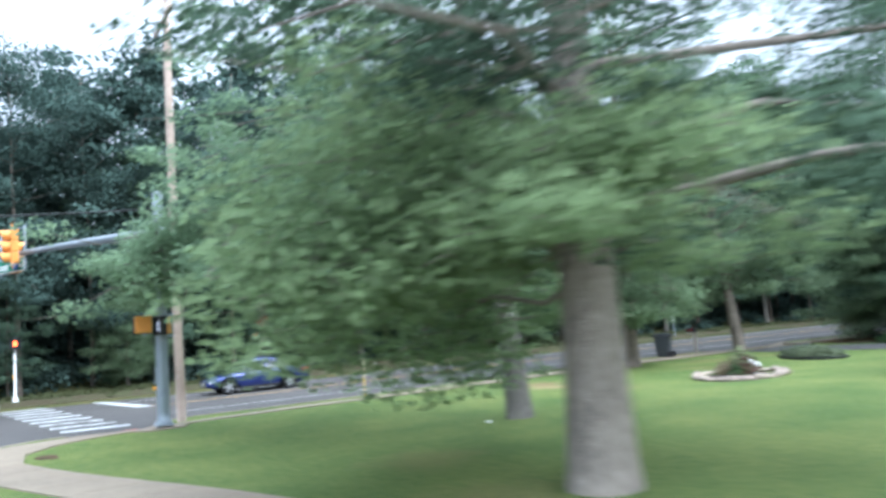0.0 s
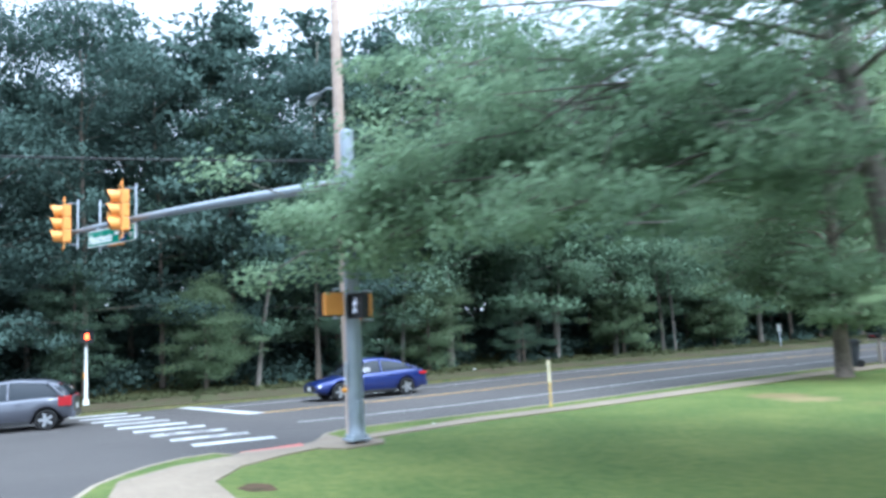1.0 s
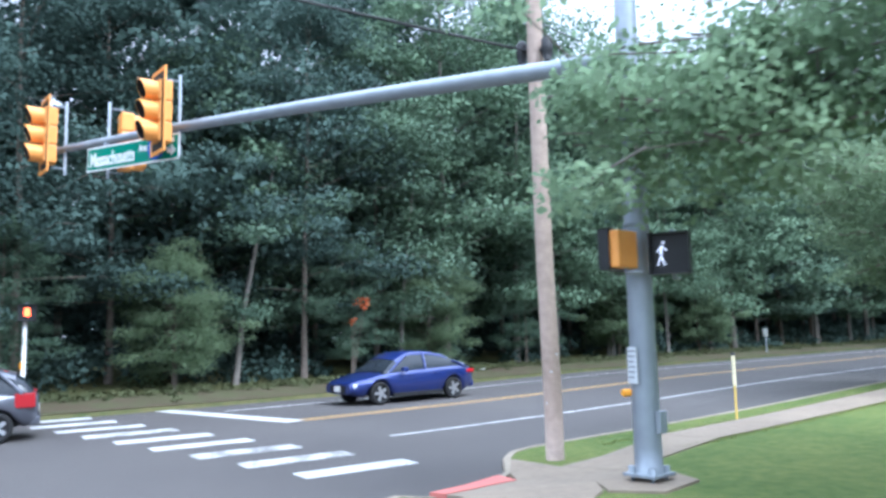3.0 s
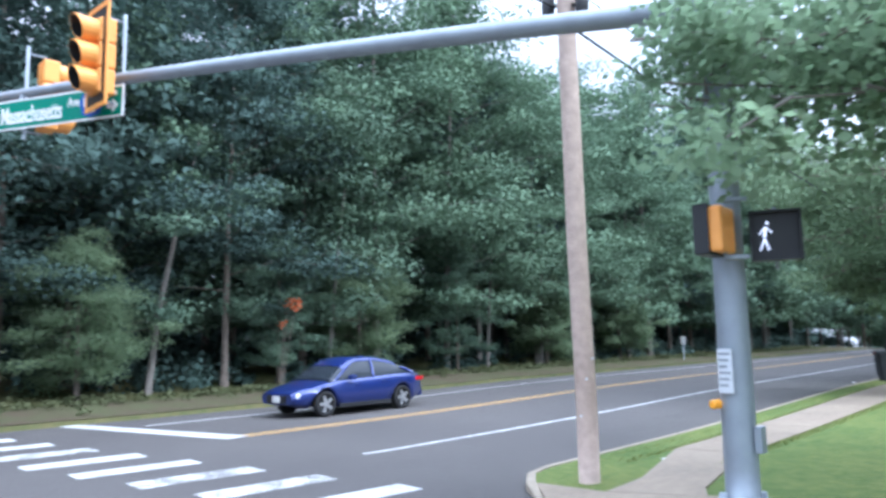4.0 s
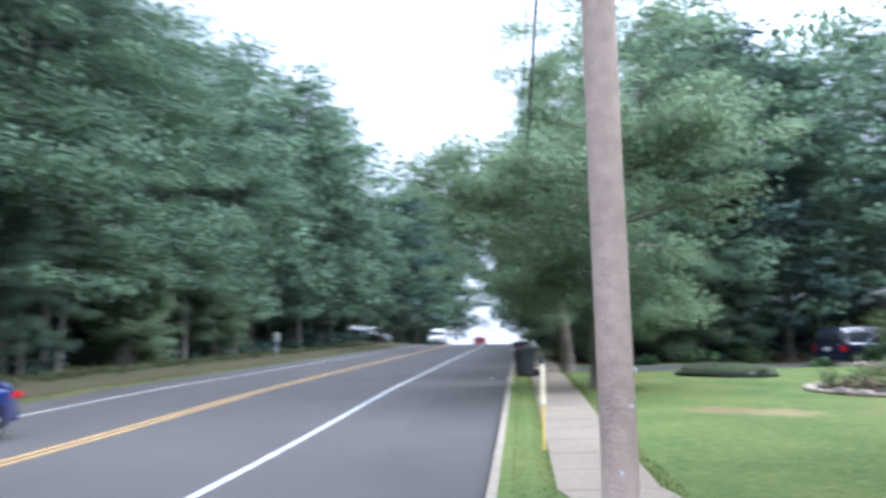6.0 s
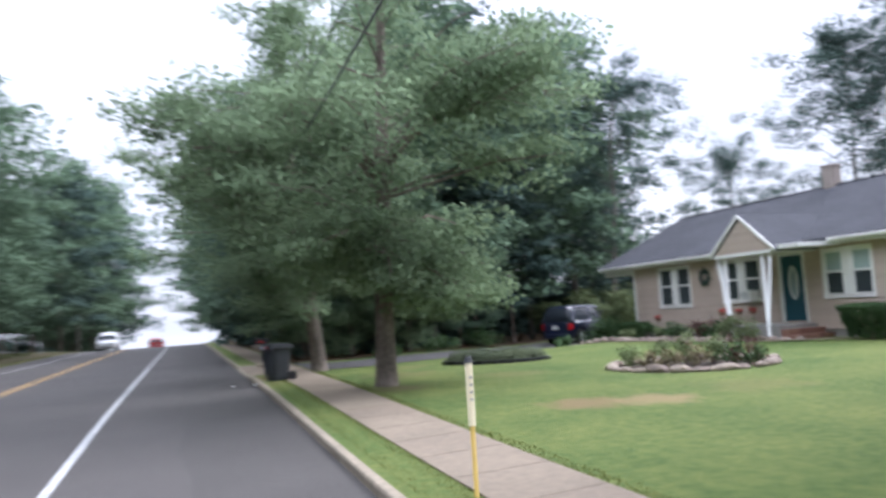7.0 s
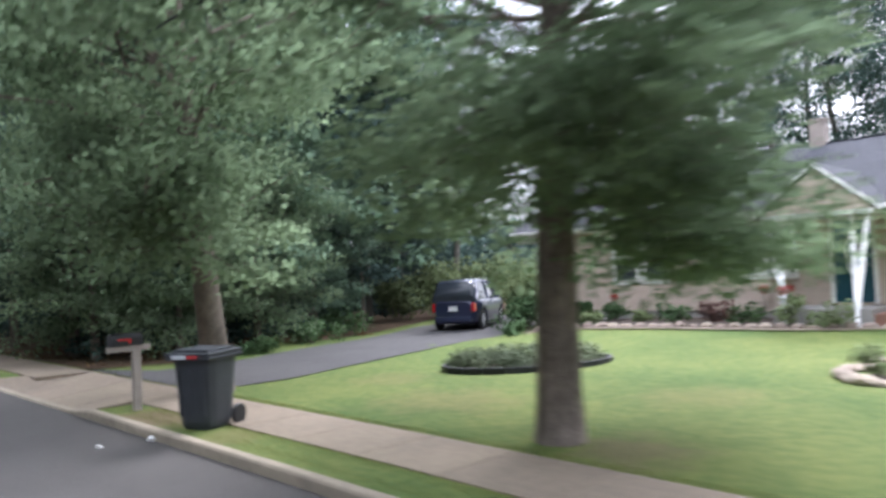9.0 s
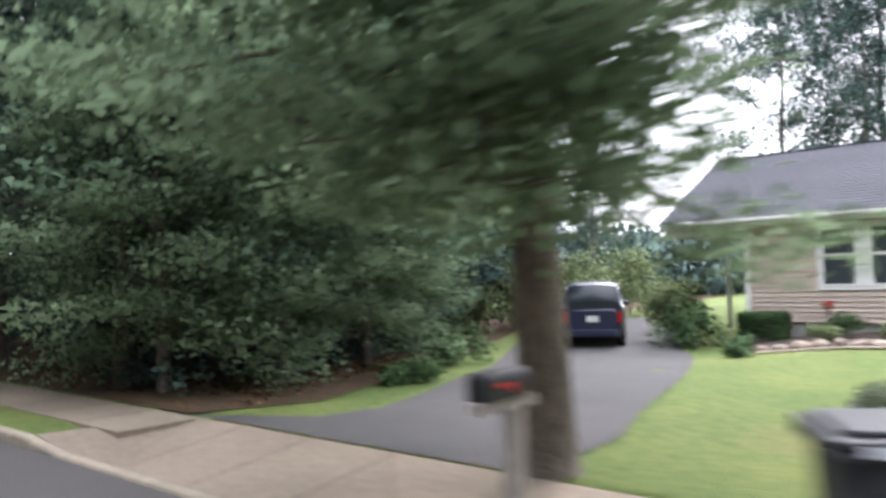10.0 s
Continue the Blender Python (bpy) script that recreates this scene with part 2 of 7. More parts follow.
def tube(bm, pts, radii, n=10, cap=True, mi=0):
    """A round tube through points, radius by point."""
    rings = []
    pts = [Vector(p) for p in pts]
    for i, p in enumerate(pts):
        d = (pts[min(i + 1, len(pts) - 1)] - pts[max(i - 1, 0)]).normalized()
        side = d.cross(Vector((0, 0, 1)) if abs(d.z) < 0.9 else Vector((1, 0, 0))).normalized()
        up = side.cross(d)
        rings.append([bm.verts.new(p + radii[i] * (math.cos(a) * side + math.sin(a) * up))
                      for a in (2 * math.pi * k / n for k in range(n))])
    for a, b in zip(rings, rings[1:]):
        for k in range(n):
            f = bm.faces.new((a[k], a[(k + 1) % n], b[(k + 1) % n], b[k]))
            f.material_index, f.smooth = mi, True
    if cap:
        for ring in (rings[0], rings[-1]):
            bm.faces.new(ring).material_index = mi
    return rings


def prism(bm, outline, z0, z1, m=None, mi=0):
    """An outline in x and y drawn up from z0 to z1."""
    lo = [bm.verts.new((x, y, z0)) for x, y in outline]
    hi = [bm.verts.new((x, y, z1)) for x, y in outline]
    fs = [bm.faces.new(lo), bm.faces.new(hi)]
    for i in range(len(outline)):
        j = (i + 1) % len(outline)
        fs.append(bm.faces.new((lo[i], lo[j], hi[j], hi[i])))
    for f in fs:
        f.material_index = mi
    bmesh.ops.recalc_face_normals(bm, faces=fs)
    if m is not None:
        bmesh.ops.transform(bm, matrix=m, verts=lo + hi)
    return lo + hi


def sm(a, b, v):
    u = min(1.0, max(0.0, (v - a) / (b - a)))
    return u * u * (3 - 2 * u)


ROAD_Z = -0.13


def dip(y):
    """The road rises a little past the corner and falls away past its crest."""
    return 0.15 * sm(5, 20, y) - 0.0011 * max(0.0, min(y, 220.0) - 75.0) ** 2 - (0.32 * max(0.0, y - 220.0) if y > 220 else 0.0)


def lawn_z(x, y):
    inner = sm(-2.8, 0.4, x)
    z = (-0.03 + dip(y)) * (1 - inner) + (0.09 + dip(y) - dip(min(y, 60.0))) * inner
    z += 0.2 * sm(4, 11.5, x) * (1 - sm(24.0, 28.0, y)) - 0.2 * sm(4, 10, x) * sm(24.5, 29, y)
    return z + 0.03 * (noise.noise(Vector((x * 0.16, y * 0.16, 0.3)))) * sm(0, 3, x)


def west_z(x, y):
    return -0.02 + 0.12 * sm(-16.2, -18.2, x) + 0.35 * sm(-18.5, -26, x) + 0.04 * noise.noise(Vector((x * 0.3, y * 0.3, 5.0))) + dip(y)


# ---- ground, road, kerbs ----
def grid_sheet(name, xs, ys, height, material, label, category):
    bm = bmesh.new()
    vs = [[bm.verts.new((x, y, height(x, y))) for y in ys] for x in xs]
    for i in range(len(xs) - 1):
        for j in range(len(ys) - 1):
            bm.faces.new((vs[i][j], vs[i + 1][j], vs[i + 1][j + 1], vs[i][j + 1])).smooth = True
    return tagged(part(name, bm, material), label, category, kind="structure")


YS = [-900, -400, -150, -80, -40, -20] + [-12 + 1.5 * i for i in range(58)] + [76 + 6 * i for i in range(26)] + [260, 330, 500, 900]


def ground_z(x, y):
    if x <= -15.95:
        return west_z(x, y)
    return -0.3 + dip(y) if x < 61 else lawn_z(60, y)


XS = [-900, -400, -150, -80, -60, -45, -38, -32, -28, -25, -23, -21.5, -20, -19, -18.2, -17.4, -16.7, -16.2, -15.96, -15.94, -14, -8, 0, 20, 60, 61.5, 90, 150, 400, 900]
ground = grid_sheet("ground", XS, YS, ground_z, M_FLOOR, "leaf-strewn forest floor and rough ground", "ground")

# kerb line: down the main road, round the corner, up the side street
KERB = [(-3.3, y) for y in (160, 150, 140, 130, 120, 110, 100, 90, 80, 70, 60, 54, 48, 43, 39, 36, 34, 32, 31, 30.4, 29.4, 28, 27, 26, 24.9, 24.2, 23, 22, 21, 20, 19, 18, 17, 16, 15, 14, 13, 12, 11, 10, 9, 8, 7, 6, 5, 4, 3, 2.2, 1.5)]
KERB += [(-3.18, 0.95), (-2.88, 0.5), (-2.45, 0.1), (-2.2, -0.35), (-2.05, -1.0), (-2.0, -1.7), (-1.98, -2.2), (-1.8, -2.85), (-1.35, -3.5), (-0.75, -4.05), (0.05, -4.6), (0.95, -4.95), (2.0, -5.1), (3.4, -5.0), (5.0, -4.7), (7, -4.2), (10, -3.4), (14, -2.3), (20, -0.6), (28, 1.6), (40, 4.9), (60, 10.4)]


def kerb_top(x, y):
    """How far the kerb stands over the road: low at the ramp and at the driveway."""
    full = 0.13
    if y < 0.6 and x < -1.5:
        full = 0.03 + 0.10 * max(sm(0.1, 0.6, y), sm(-1.75, -2.3, y))
    if 23.5 < y < 31:
        full = 0.03 + 0.10 * max(sm(25.2, 24.2, y), sm(29.3, 30.3, y))
    return full


def far_point(i):
    x, y = KERB[i]
    n14 = next(k for k, p in enumerate(KERB) if p[1] <= 14)
    if i <= n14:
        return Vector((60.5, y))
    u = (i - n14) / (len(KERB) - 1 - n14)
    return Vector((60.5, 14 - 3.2 * u))


bm = bmesh.new()
rows_v = []
STEPS = (0.12, 0.4, 0.8, 1.2, 1.6, 2.0, 2.4, 2.8, 3.2, 3.7, 4.2, 4.8, 5.4, 6, 6.7, 7.5, 8.3, 9.1, 9.9, 10.7, 11.5, 12.3, 13.1, 14, 15, 17, 20, 25, 32, 42, 55)
for i, (x, y) in enumerate(KERB):
    a, f = Vector((x, y)), far_point(i)
    reach = (f - a).length
    line = []
    for d in STEPS + (reach,):
        p = a + (f - a) * min(1.0, d / reach) if reach > 0.01 else a
        edge = 1 - sm(0.1, 1.3, d)
        z = lawn_z(p.x, p.y) * (1 - edge) + edge * (ROAD_Z + kerb_top(x, y) - 0.012 + dip(y))
        if 24.2 < p.y < 30.8 and p.x < -1.2:
            z -= 0.11 * sm(24.35, 24.85, p.y) * (1.0 - sm(30.2, 30.7, p.y))
        if -2.25 < p.x < -0.5 and -2.0 < p.y < 0.5:
            z -= 0.07
        line.append(bm.verts.new((p.x, p.y, z)))
    rows_v.append(line)
for a, b in zip(rows_v, rows_v[1:]):
    for k in range(len(a) - 1):
        f = bm.faces.new((a[k], a[k + 1], b[k + 1], b[k]))
        f.smooth = True
bmesh.ops.recalc_face_normals(bm, faces=bm.faces)
lawn = tagged(part("lawn", bm, M_LAWN), "mown green lawn with a verge along the kerb", "lawn", kind="structure")

# kerb: a swept profile with a rounded nose
bm = bmesh.new()
prof_rows = []
for i, (x, y) in enumerate(KERB):
    a = Vector(KERB[max(0, i - 1)])
    b = Vector(KERB[min(len(KERB) - 1, i + 1)])
    d = (b - a).normalized()
    out = Vector((-d.y, d.x))
    h = kerb_top(x, y)
    prof = [(0.0, -0.12), (0.0, h - 0.03), (0.012, h - 0.008), (0.03, h), (0.125, h), (0.13, -0.12)]
    prof_rows.append([bm.verts.new((x + out.x * o, y + out.y * o, ROAD_Z + z + dip(y))) for o, z in prof])
for a, b in zip(prof_rows, prof_rows[1:]):
    for k in range(len(a) - 1):
        bm.faces.new((a[k], a[k + 1], b[k + 1], b[k])).smooth = False
bmesh.ops.recalc_face_normals(bm, faces=bm.faces)
tagged(part("kerb", bm, M_KERB), "pale worn concrete kerb along the road", "kerb", kind="structure")

# west kerb, low and broken by the verge
bm = bmesh.new()
prof_rows = []
for y in [-60, -30, -12, -8, -5, -3, -1, 0.5, 1.5, 2.5]:
    x = -16.1 if y < 0.6 else -16.1 + 0.0 * y
    prof_rows.append([bm.verts.new((x - o, y, ROAD_Z + z)) for o, z in [(0, -0.1), (0, 0.1), (0.03, 0.12), (0.16, 0.12), (0.17, -0.1)]])
for a, b in zip(prof_rows, prof_rows[1:]):
    for k in range(4):
        bm.faces.new((a[k], a[k + 1], b[k + 1], b[k]))
bmesh.ops.recalc_face_normals(bm, faces=bm.faces)
tagged(part("kerb_west", bm, M_KERB), "low concrete kerb at the wooded corner", "kerb", kind="structure")

ROAD_Y = [2.0 + 2.0 * i for i in range(66)]
# asphalt: the main road with its crossing side street, one sheet
bm = bmesh.new()
ry = [-150, -60, -30, -12, -5, 0] + ROAD_Y + [150, 180, 220, 260, 400]
vs = [[bm.verts.new((x, y, ROAD_Z + dip(y))) for y in ry] for x in (-16.05, -10.6, -6.7, -3.25)]
for a, b in zip(vs, vs[1:]):
    for k in range(len(ry) - 1):
        bm.faces.new((a[k], b[k], b[k + 1], a[k + 1]))
SIDE = [(-3.25, -30), (-3.25, 1.2)] + [(x + 0.02, y - 0.02) for x, y in KERB[49:]] + [(60, -30)]
bm.faces.new([bm.verts.new((x, y, ROAD_Z)) for x, y in SIDE])
bmesh.ops.triangulate(bm, faces=[f for f in bm.faces if len(f.verts) > 4])
bmesh.ops.recalc_face_normals(bm, faces=bm.faces)
road = tagged(part("road", bm, M_ASPHALT), "grey asphalt road with worn wheel tracks", "road", kind="structure")

# darker parking strip along the kerb
bm = bmesh.new()
prev = None
for y in ROAD_Y[1:]:
    w = 0.35 * noise.noise(Vector((y * 0.31, 2.0, 0)))
    pair = [bm.verts.new((-5.3 + w - 0.5 * (1 - sm(4, 14, y)) * -1, y, ROAD_Z + 0.004 + dip(y))), bm.verts.new((-3.31, y, ROAD_Z + 0.004 + dip(y)))]
    if prev:
        bm.faces.new((prev[0], prev[1], pair[1], pair[0]))
    prev = pair
tagged(part("road_shoulder", bm, M_TAR), "darker patched asphalt along the kerb", "road", kind="structure")


def stripe(name, pts, width, material, label, z=0.006):
    """A painted line along points of x and y."""
    b = bmesh.new()
    last = None
    for i, (x, y) in enumerate(pts):
        a, c = Vector(pts[max(0, i - 1)]), Vector(pts[min(len(pts) - 1, i + 1)])
        d = (c - a).normalized()
        s = Vector((-d.y, d.x)) * width / 2
        pair = [b.verts.new((x + s.x, y + s.y, ROAD_Z + z + dip(y))), b.verts.new((x - s.x, y - s.y, ROAD_Z + z + dip(y)))]
        if last:
            b.faces.new((last[0], last[1], pair[1], pair[0]))
        last = pair
    bmesh.ops.recalc_face_normals(b, faces=b.faces)
    return tagged(part(name, b, material), label, "road marking", kind="structure")


LONG = ROAD_Y
stripe("edge_line", [(-6.8, 1.35)] + [(-6.76, y) for y in LONG], 0.13, M_PAINT, "thin white lane line")
stripe("edge_line_west", [(-14.25, 1.3)] + [(-14.3 + 0.012 * max(0, y - 14), y) for y in LONG], 0.12, M_PAINT, "thin white edge line by the woods")
for x in (-10.55, -10.79):
    stripe("centre_line", [(x, 1.6)] + [(x, y) for y in LONG], 0.11, M_YELLOW, "double yellow centre line")
bm = bmesh.new()
bm.faces.new([bm.verts.new((x, y, ROAD_Z + 0.005)) for x, y in ((-10.5, 1.12), (-10.62, 1.68), (-16.0, 0.55), (-16.0, 0.02))])
bmesh.ops.recalc_face_normals(bm, faces=bm.faces)
tagged(part("stop_line", bm, M_PAINT), "broad white stop line across one lane", "road marking", kind="structure")
crosswalk = tagged(new("crosswalk"), "white zebra crossing bars on asphalt", "crosswalk", kind="structure")
for i in range(9):
    x = -4.33 - 1.43 * i
    yc = -1.1 - 0.19 * i
    bm = bmesh.new()
    w = 0.25 + 0.02 * (i % 3)
    box(bm, -w, w, -0.93, 0.93, ROAD_Z - 0.02, ROAD_Z + 0.006, m=Matrix.Translation((x, yc, 0)) @ Matrix.Rotation(radians(-6), 4, "Z"))
    part("bar", bm, M_PAINT_WORN if i in (1, 2, 5) else M_PAINT, crosswalk)


# ---- pavement ----
def slab(outline, parent, material=M_CONCRETE, lift=0.022, name="slab", zf=lawn_z):
    b = bmesh.new()
    top = [b.verts.new((x, y, zf(x, y) + lift)) for x, y in outline]
    low = [b.verts.new((x, y, zf(x, y) - 0.05)) for x, y in outline]
    b.faces.new(top)
    for i in range(len(outline)):
        j = (i + 1) % len(outline)
        b.faces.new((low[i], low[j], top[j], top[i]))
    bmesh.ops.recalc_face_normals(b, faces=b.faces)
    bmesh.ops.triangulate(b, faces=[f for f in b.faces if len(f.verts) > 4])
    return part(name, b, material, parent)


def walk_z(x, y):
    """Pavement level: falls to the road at the ramp and the driveway mouth."""
    base = lawn_z(x, y)
    if y < 2 and x < 0.3:
        near = sm(-0.9, -2.0, x) * sm(0.8, 0.0, y) * sm(-2.4, -1.5, y)
        base = base * (1 - near) + (ROAD_Z + 0.035) * near
    if 24 < y < 31:
        near = sm(-1.9, -3.0, x) * sm(24.2, 25.2, y) * sm(30.3, 29.3, y)
        base = base * (1 - near) + (ROAD_Z + 0.03) * near
    return base


pavement = tagged(new("pavement"), "pale concrete pavement of square slabs with joints", "pavement", kind="structure")
G = 0.008
y = 4.0
while y < 60:
    y2 = y + 1.22
    if not (24.6 < y + 0.6 < 30.0):
        slab([(-2.5, y + G), (-1.37, y + G), (-1.37, y2 - G), (-2.5, y2 - G)], pavement)
    y = y2
y = 60
while y < 118:
    slab([(-2.5, y + G), (-1.37, y + G), (-1.37, y + 5.8 - G), (-2.5, y + 5.8 - G)], pavement)
    y += 5.8
# corner: ramp, landing by the signal pole, path up the side street
slab([(-2.48, 3.99), (-1.35, 3.99), (-1.1, 2.6), (-0.78, 1.0), (-0.55, 0.5), (-1.75, 0.5), (-1.75, 1.4), (-2.2, 3.0)], pavement, zf=walk_z)
slab([(-1.75, 0.49), (-0.55, 0.49), (-0.45, -0.4), (-0.05, -0.8), (0.2, -1.4), (-0.65, -2.15), (-1.2, -1.85), (-1.7, -1.62), (-1.7, -0.42), (-2.2, -0.05), (-2.75, 0.55)], pavement, zf=walk_z)
slab([(-1.71, -0.42), (-1.71, -1.62), (-1.97, -1.66), (-2.03, -1.0), (-2.18, -0.3)], pavement, M_TACTILE, zf=walk_z, name="tactile_pad", lift=0.03)
slab([(0.2, -1.41), (0.85, -2.45), (-0.1, -3.3), (-0.65, -2.16)], pavement, zf=walk_z)
slab([(0.85, -2.46), (1.9, -3.15), (3.3, -3.25), (3.5, -4.45), (2.0, -4.6), (0.75, -4.3), (-0.1, -3.31)], pavement, zf=walk_z)
px = 3.31
while px < 40:
    y1, y2 = -3.25 + 0.3 * (px - 3.3), -3.25 + 0.3 * (px + 1.22 - 3.3)
    slab([(px + 0.01, y1), (px + 1.21, y2), (px + 1.4, y2 - 1.18), (px + 0.2, y1 - 1.18)], pavement)
    px += 1.22
# pad under the signal pole
slab([(-0.44, -0.42), (0.0, -0.78), (0.5, -0.45), (0.42, 0.35), (-0.1, 0.62), (-0.54, 0.49)], pavement, lift=0.03, name="pole_pad")
# driveway mouth
for k in range(4):
    ya, yb = 24.75 + 1.3 * k, 24.75 + 1.3 * (k + 1)
    flare_a, flare_b = (0.45 if k == 0 else 0), (0.45 if k == 3 else 0)
    slab([(-3.14, ya - flare_a + G), (-1.37, ya + G), (-1.37, yb - G), (-3.14, yb + flare_b - G)], pavement, zf=walk_z)
# driveway
bm = bmesh.new()
DRIVE = [(-1.29, 24.6, 30.0), (-0.4, 24.5, 28.4), (0.6, 24.55, 28.2), (2.0, 25.0, 28.6), (3.6, 25.4, 29.2), (5.2, 25.75, 29.7), (7.0, 26.3, 30.8), (9.3, 27.2, 32.2), (11.5, 28.4, 33.4), (14, 29.6, 34.2), (18, 31, 35), (24, 32.5, 36)]
prev = None
for x, ya, yb in DRIVE:
    line = [bm.verts.new((x, ya + (yb - ya) * u / 4, lawn_z(x, ya + (yb - ya) * u / 4) + 0.02)) for u in range(5)]
    if prev:
        for k in range(4):
            bm.faces.new((prev[k], line[k], line[k + 1], prev[k + 1]))
    prev = line
bmesh.ops.recalc_face_normals(bm, faces=bm.faces)
tagged(part("driveway", bm, M_GRAVEL), "dark asphalt driveway leading past the house", "driveway", kind="structure")


def patch(name, cx, cy, rx, ry_, turn, material, label, category, zf=lawn_z, lift=0.03):
    """A flat ragged patch on the ground."""
    b = bmesh.new()
    c = b.verts.new((cx, cy, zf(cx, cy) + lift))
    prev_ring = None
    for f in (0.25, 0.5, 0.75, 1.0):
        ring = []
        for k in range(30):
            a = 2 * math.pi * k / 30
            r = f * (1 + 0.3 * noise.noise(Vector((math.cos(a) * 2, math.sin(a) * 2, cx))))
            u, v = rx * r * math.cos(a), ry_ * r * math.sin(a)
            x, y = cx + u * math.cos(turn) - v * math.sin(turn), cy + u * math.sin(turn) + v * math.cos(turn)
            ring.append(b.verts.new((x, y, zf(x, y) + (lift if f < 1 else -0.01))))
        for k in range(30):
            q = (k + 1) % 30
            if prev_ring:
                b.faces.new((prev_ring[k], ring[k], ring[q], prev_ring[q]))
            else:
                b.faces.new((c, ring[k], ring[q]))
        prev_ring = ring
    bmesh.ops.recalc_face_normals(b, faces=b.faces)
    return tagged(part(name, b, material), label, category, kind="structure")


# west verge: rough grass by the road
bm = bmesh.new()
prev = None
for y in [-14 + 1.5 * i for i in range(70)]:
    e = 0.25 * noise.noise(Vector((0, y * 0.4, 1)))
    xs = [-16.05, -16.5, -17.1, -17.8, -18.4 + e, -19.0 + 2 * e]
    line = [bm.verts.new((x, y, west_z(x, y) + 0.02)) for x in xs]
    if prev:
        for k in range(len(xs) - 1):
            bm.faces.new((prev[k], line[k], line[k + 1], prev[k + 1]))
    prev = line
bmesh.ops.recalc_face_normals(bm, faces=bm.faces)
M_ROUGH = mat("rough_verge", (0.08, 0.085, 0.042), (0.088, 0.068, 0.046), scale=1.2, big=0.35, detail=0.22, rough=0.95, bump=1.0, bump_scale=50, spec=0.1)
tagged(part("verge", bm, M_ROUGH), "rough grass verge with dry patches by the woods", "verge", kind="structure")
# shaded earth under the eastern woods
bm = bmesh.new()
prev = None
for x, ya, yb in [(-1.25, 30.2, 118), (0.5, 29.4, 118), (3, 30.2, 118), (6, 31.4, 118), (10, 33.5, 118), (16, 36.5, 118), (26, 38.5, 118), (59, 42, 118)]:
    line = [bm.verts.new((x, ya + (yb - ya) * (u / 16) ** 1.6, lawn_z(x, ya + (yb - ya) * (u / 16) ** 1.6) + 0.02)) for u in range(17)]
    if prev:
        for k in range(16):
            bm.faces.new((prev[k], line[k], line[k + 1], prev[k + 1]))
    prev = line
bmesh.ops.recalc_face_normals(bm, faces=bm.faces)
M_EARTH = mat("leaf_litter", (0.12, 0.075, 0.05), (0.06, 0.05, 0.03), scale=5, big=0.7, rough=0.95, bump=1.0, bump_scale=30, spec=0.1)
tagged(part("woodland_floor", bm, M_EARTH), "brown leaf litter under the trees", "ground", kind="structure")


# ---- trees ----
def leaf_cloud(rng, centres, spread, count, size, flat=0.5, corners=4, wide=0.34):
    """Leaves of three or four corners about the clump centres: corner places and soft normals."""
    n = len(centres) * count
    c = np.repeat(centres, count, axis=0)
    s = np.repeat(spread, count)[:, None]
    off = rng.normal(0, 1, (n, 3))
    off /= np.linalg.norm(off, axis=1)[:, None] + 1e-9
    off *= (rng.random((n, 1)) ** 0.45) * s
    off[:, 2] *= flat
    p = c + off
    d = rng.normal(0, 1, (n, 3)) + off / (s + 1e-6) * 0.8
    d[:, 2] = d[:, 2] * 0.7 - 0.3
    d /= np.linalg.norm(d, axis=1)[:, None]
    up = rng.normal(0, 0.8, (n, 3)) + np.array([0, 0, 0.6])
    side = np.cross(d, up)
    side /= np.linalg.norm(side, axis=1)[:, None] + 1e-9
    nrm = np.cross(side, d)
    L = size * (0.65 + 0.7 * rng.random((n, 1)))
    W = L * wide
    out = off / (s + 1e-6)
    out[:, 2] /= flat
    out = out * 0.8 + np.array([0, 0, 0.45])
    flip = np.where((nrm * out).sum(axis=1, keepdims=True) < 0, -1.0, 1.0)
    side, nrm = side * flip, nrm * flip
    soft_n = out * 0.95 + nrm * 0.22
    soft_n /= np.linalg.norm(soft_n, axis=1)[:, None] + 1e-9
    if corners == 3:
        v = np.stack([p + side * W, p + d * L, p + d * L * 0.15 - side * W], axis=1)
    else:
        v = np.stack([p, p + d * L * 0.55 + side * W + nrm * L * 0.08, p + d * L, p + d * L * 0.55 - side * W + nrm * L * 0.08], axis=1)
    return np.hstack([v.reshape(-1, 3), np.repeat(soft_n, corners, axis=0)])


def leaf_mesh(name, v, material, corners=4):
    me = bpy.data.meshes.new(name)
    n = len(v) // corners
    me.vertices.add(len(v))
    me.vertices.foreach_set("co", v[:, :3].astype(np.float32).ravel())
    me.loops.add(len(v))
    me.loops.foreach_set("vertex_index", np.arange(len(v), dtype=np.int32))
    me.polygons.add(n)
    me.polygons.foreach_set("loop_start", np.arange(0, corners * n, corners, dtype=np.int32))
    me.materials.append(material)
    me.polygons.foreach_set("use_smooth", np.ones(n, dtype=bool))
    me.update()
    me.normals_split_custom_set_from_vertices(v[:, 3:].tolist())
    return me


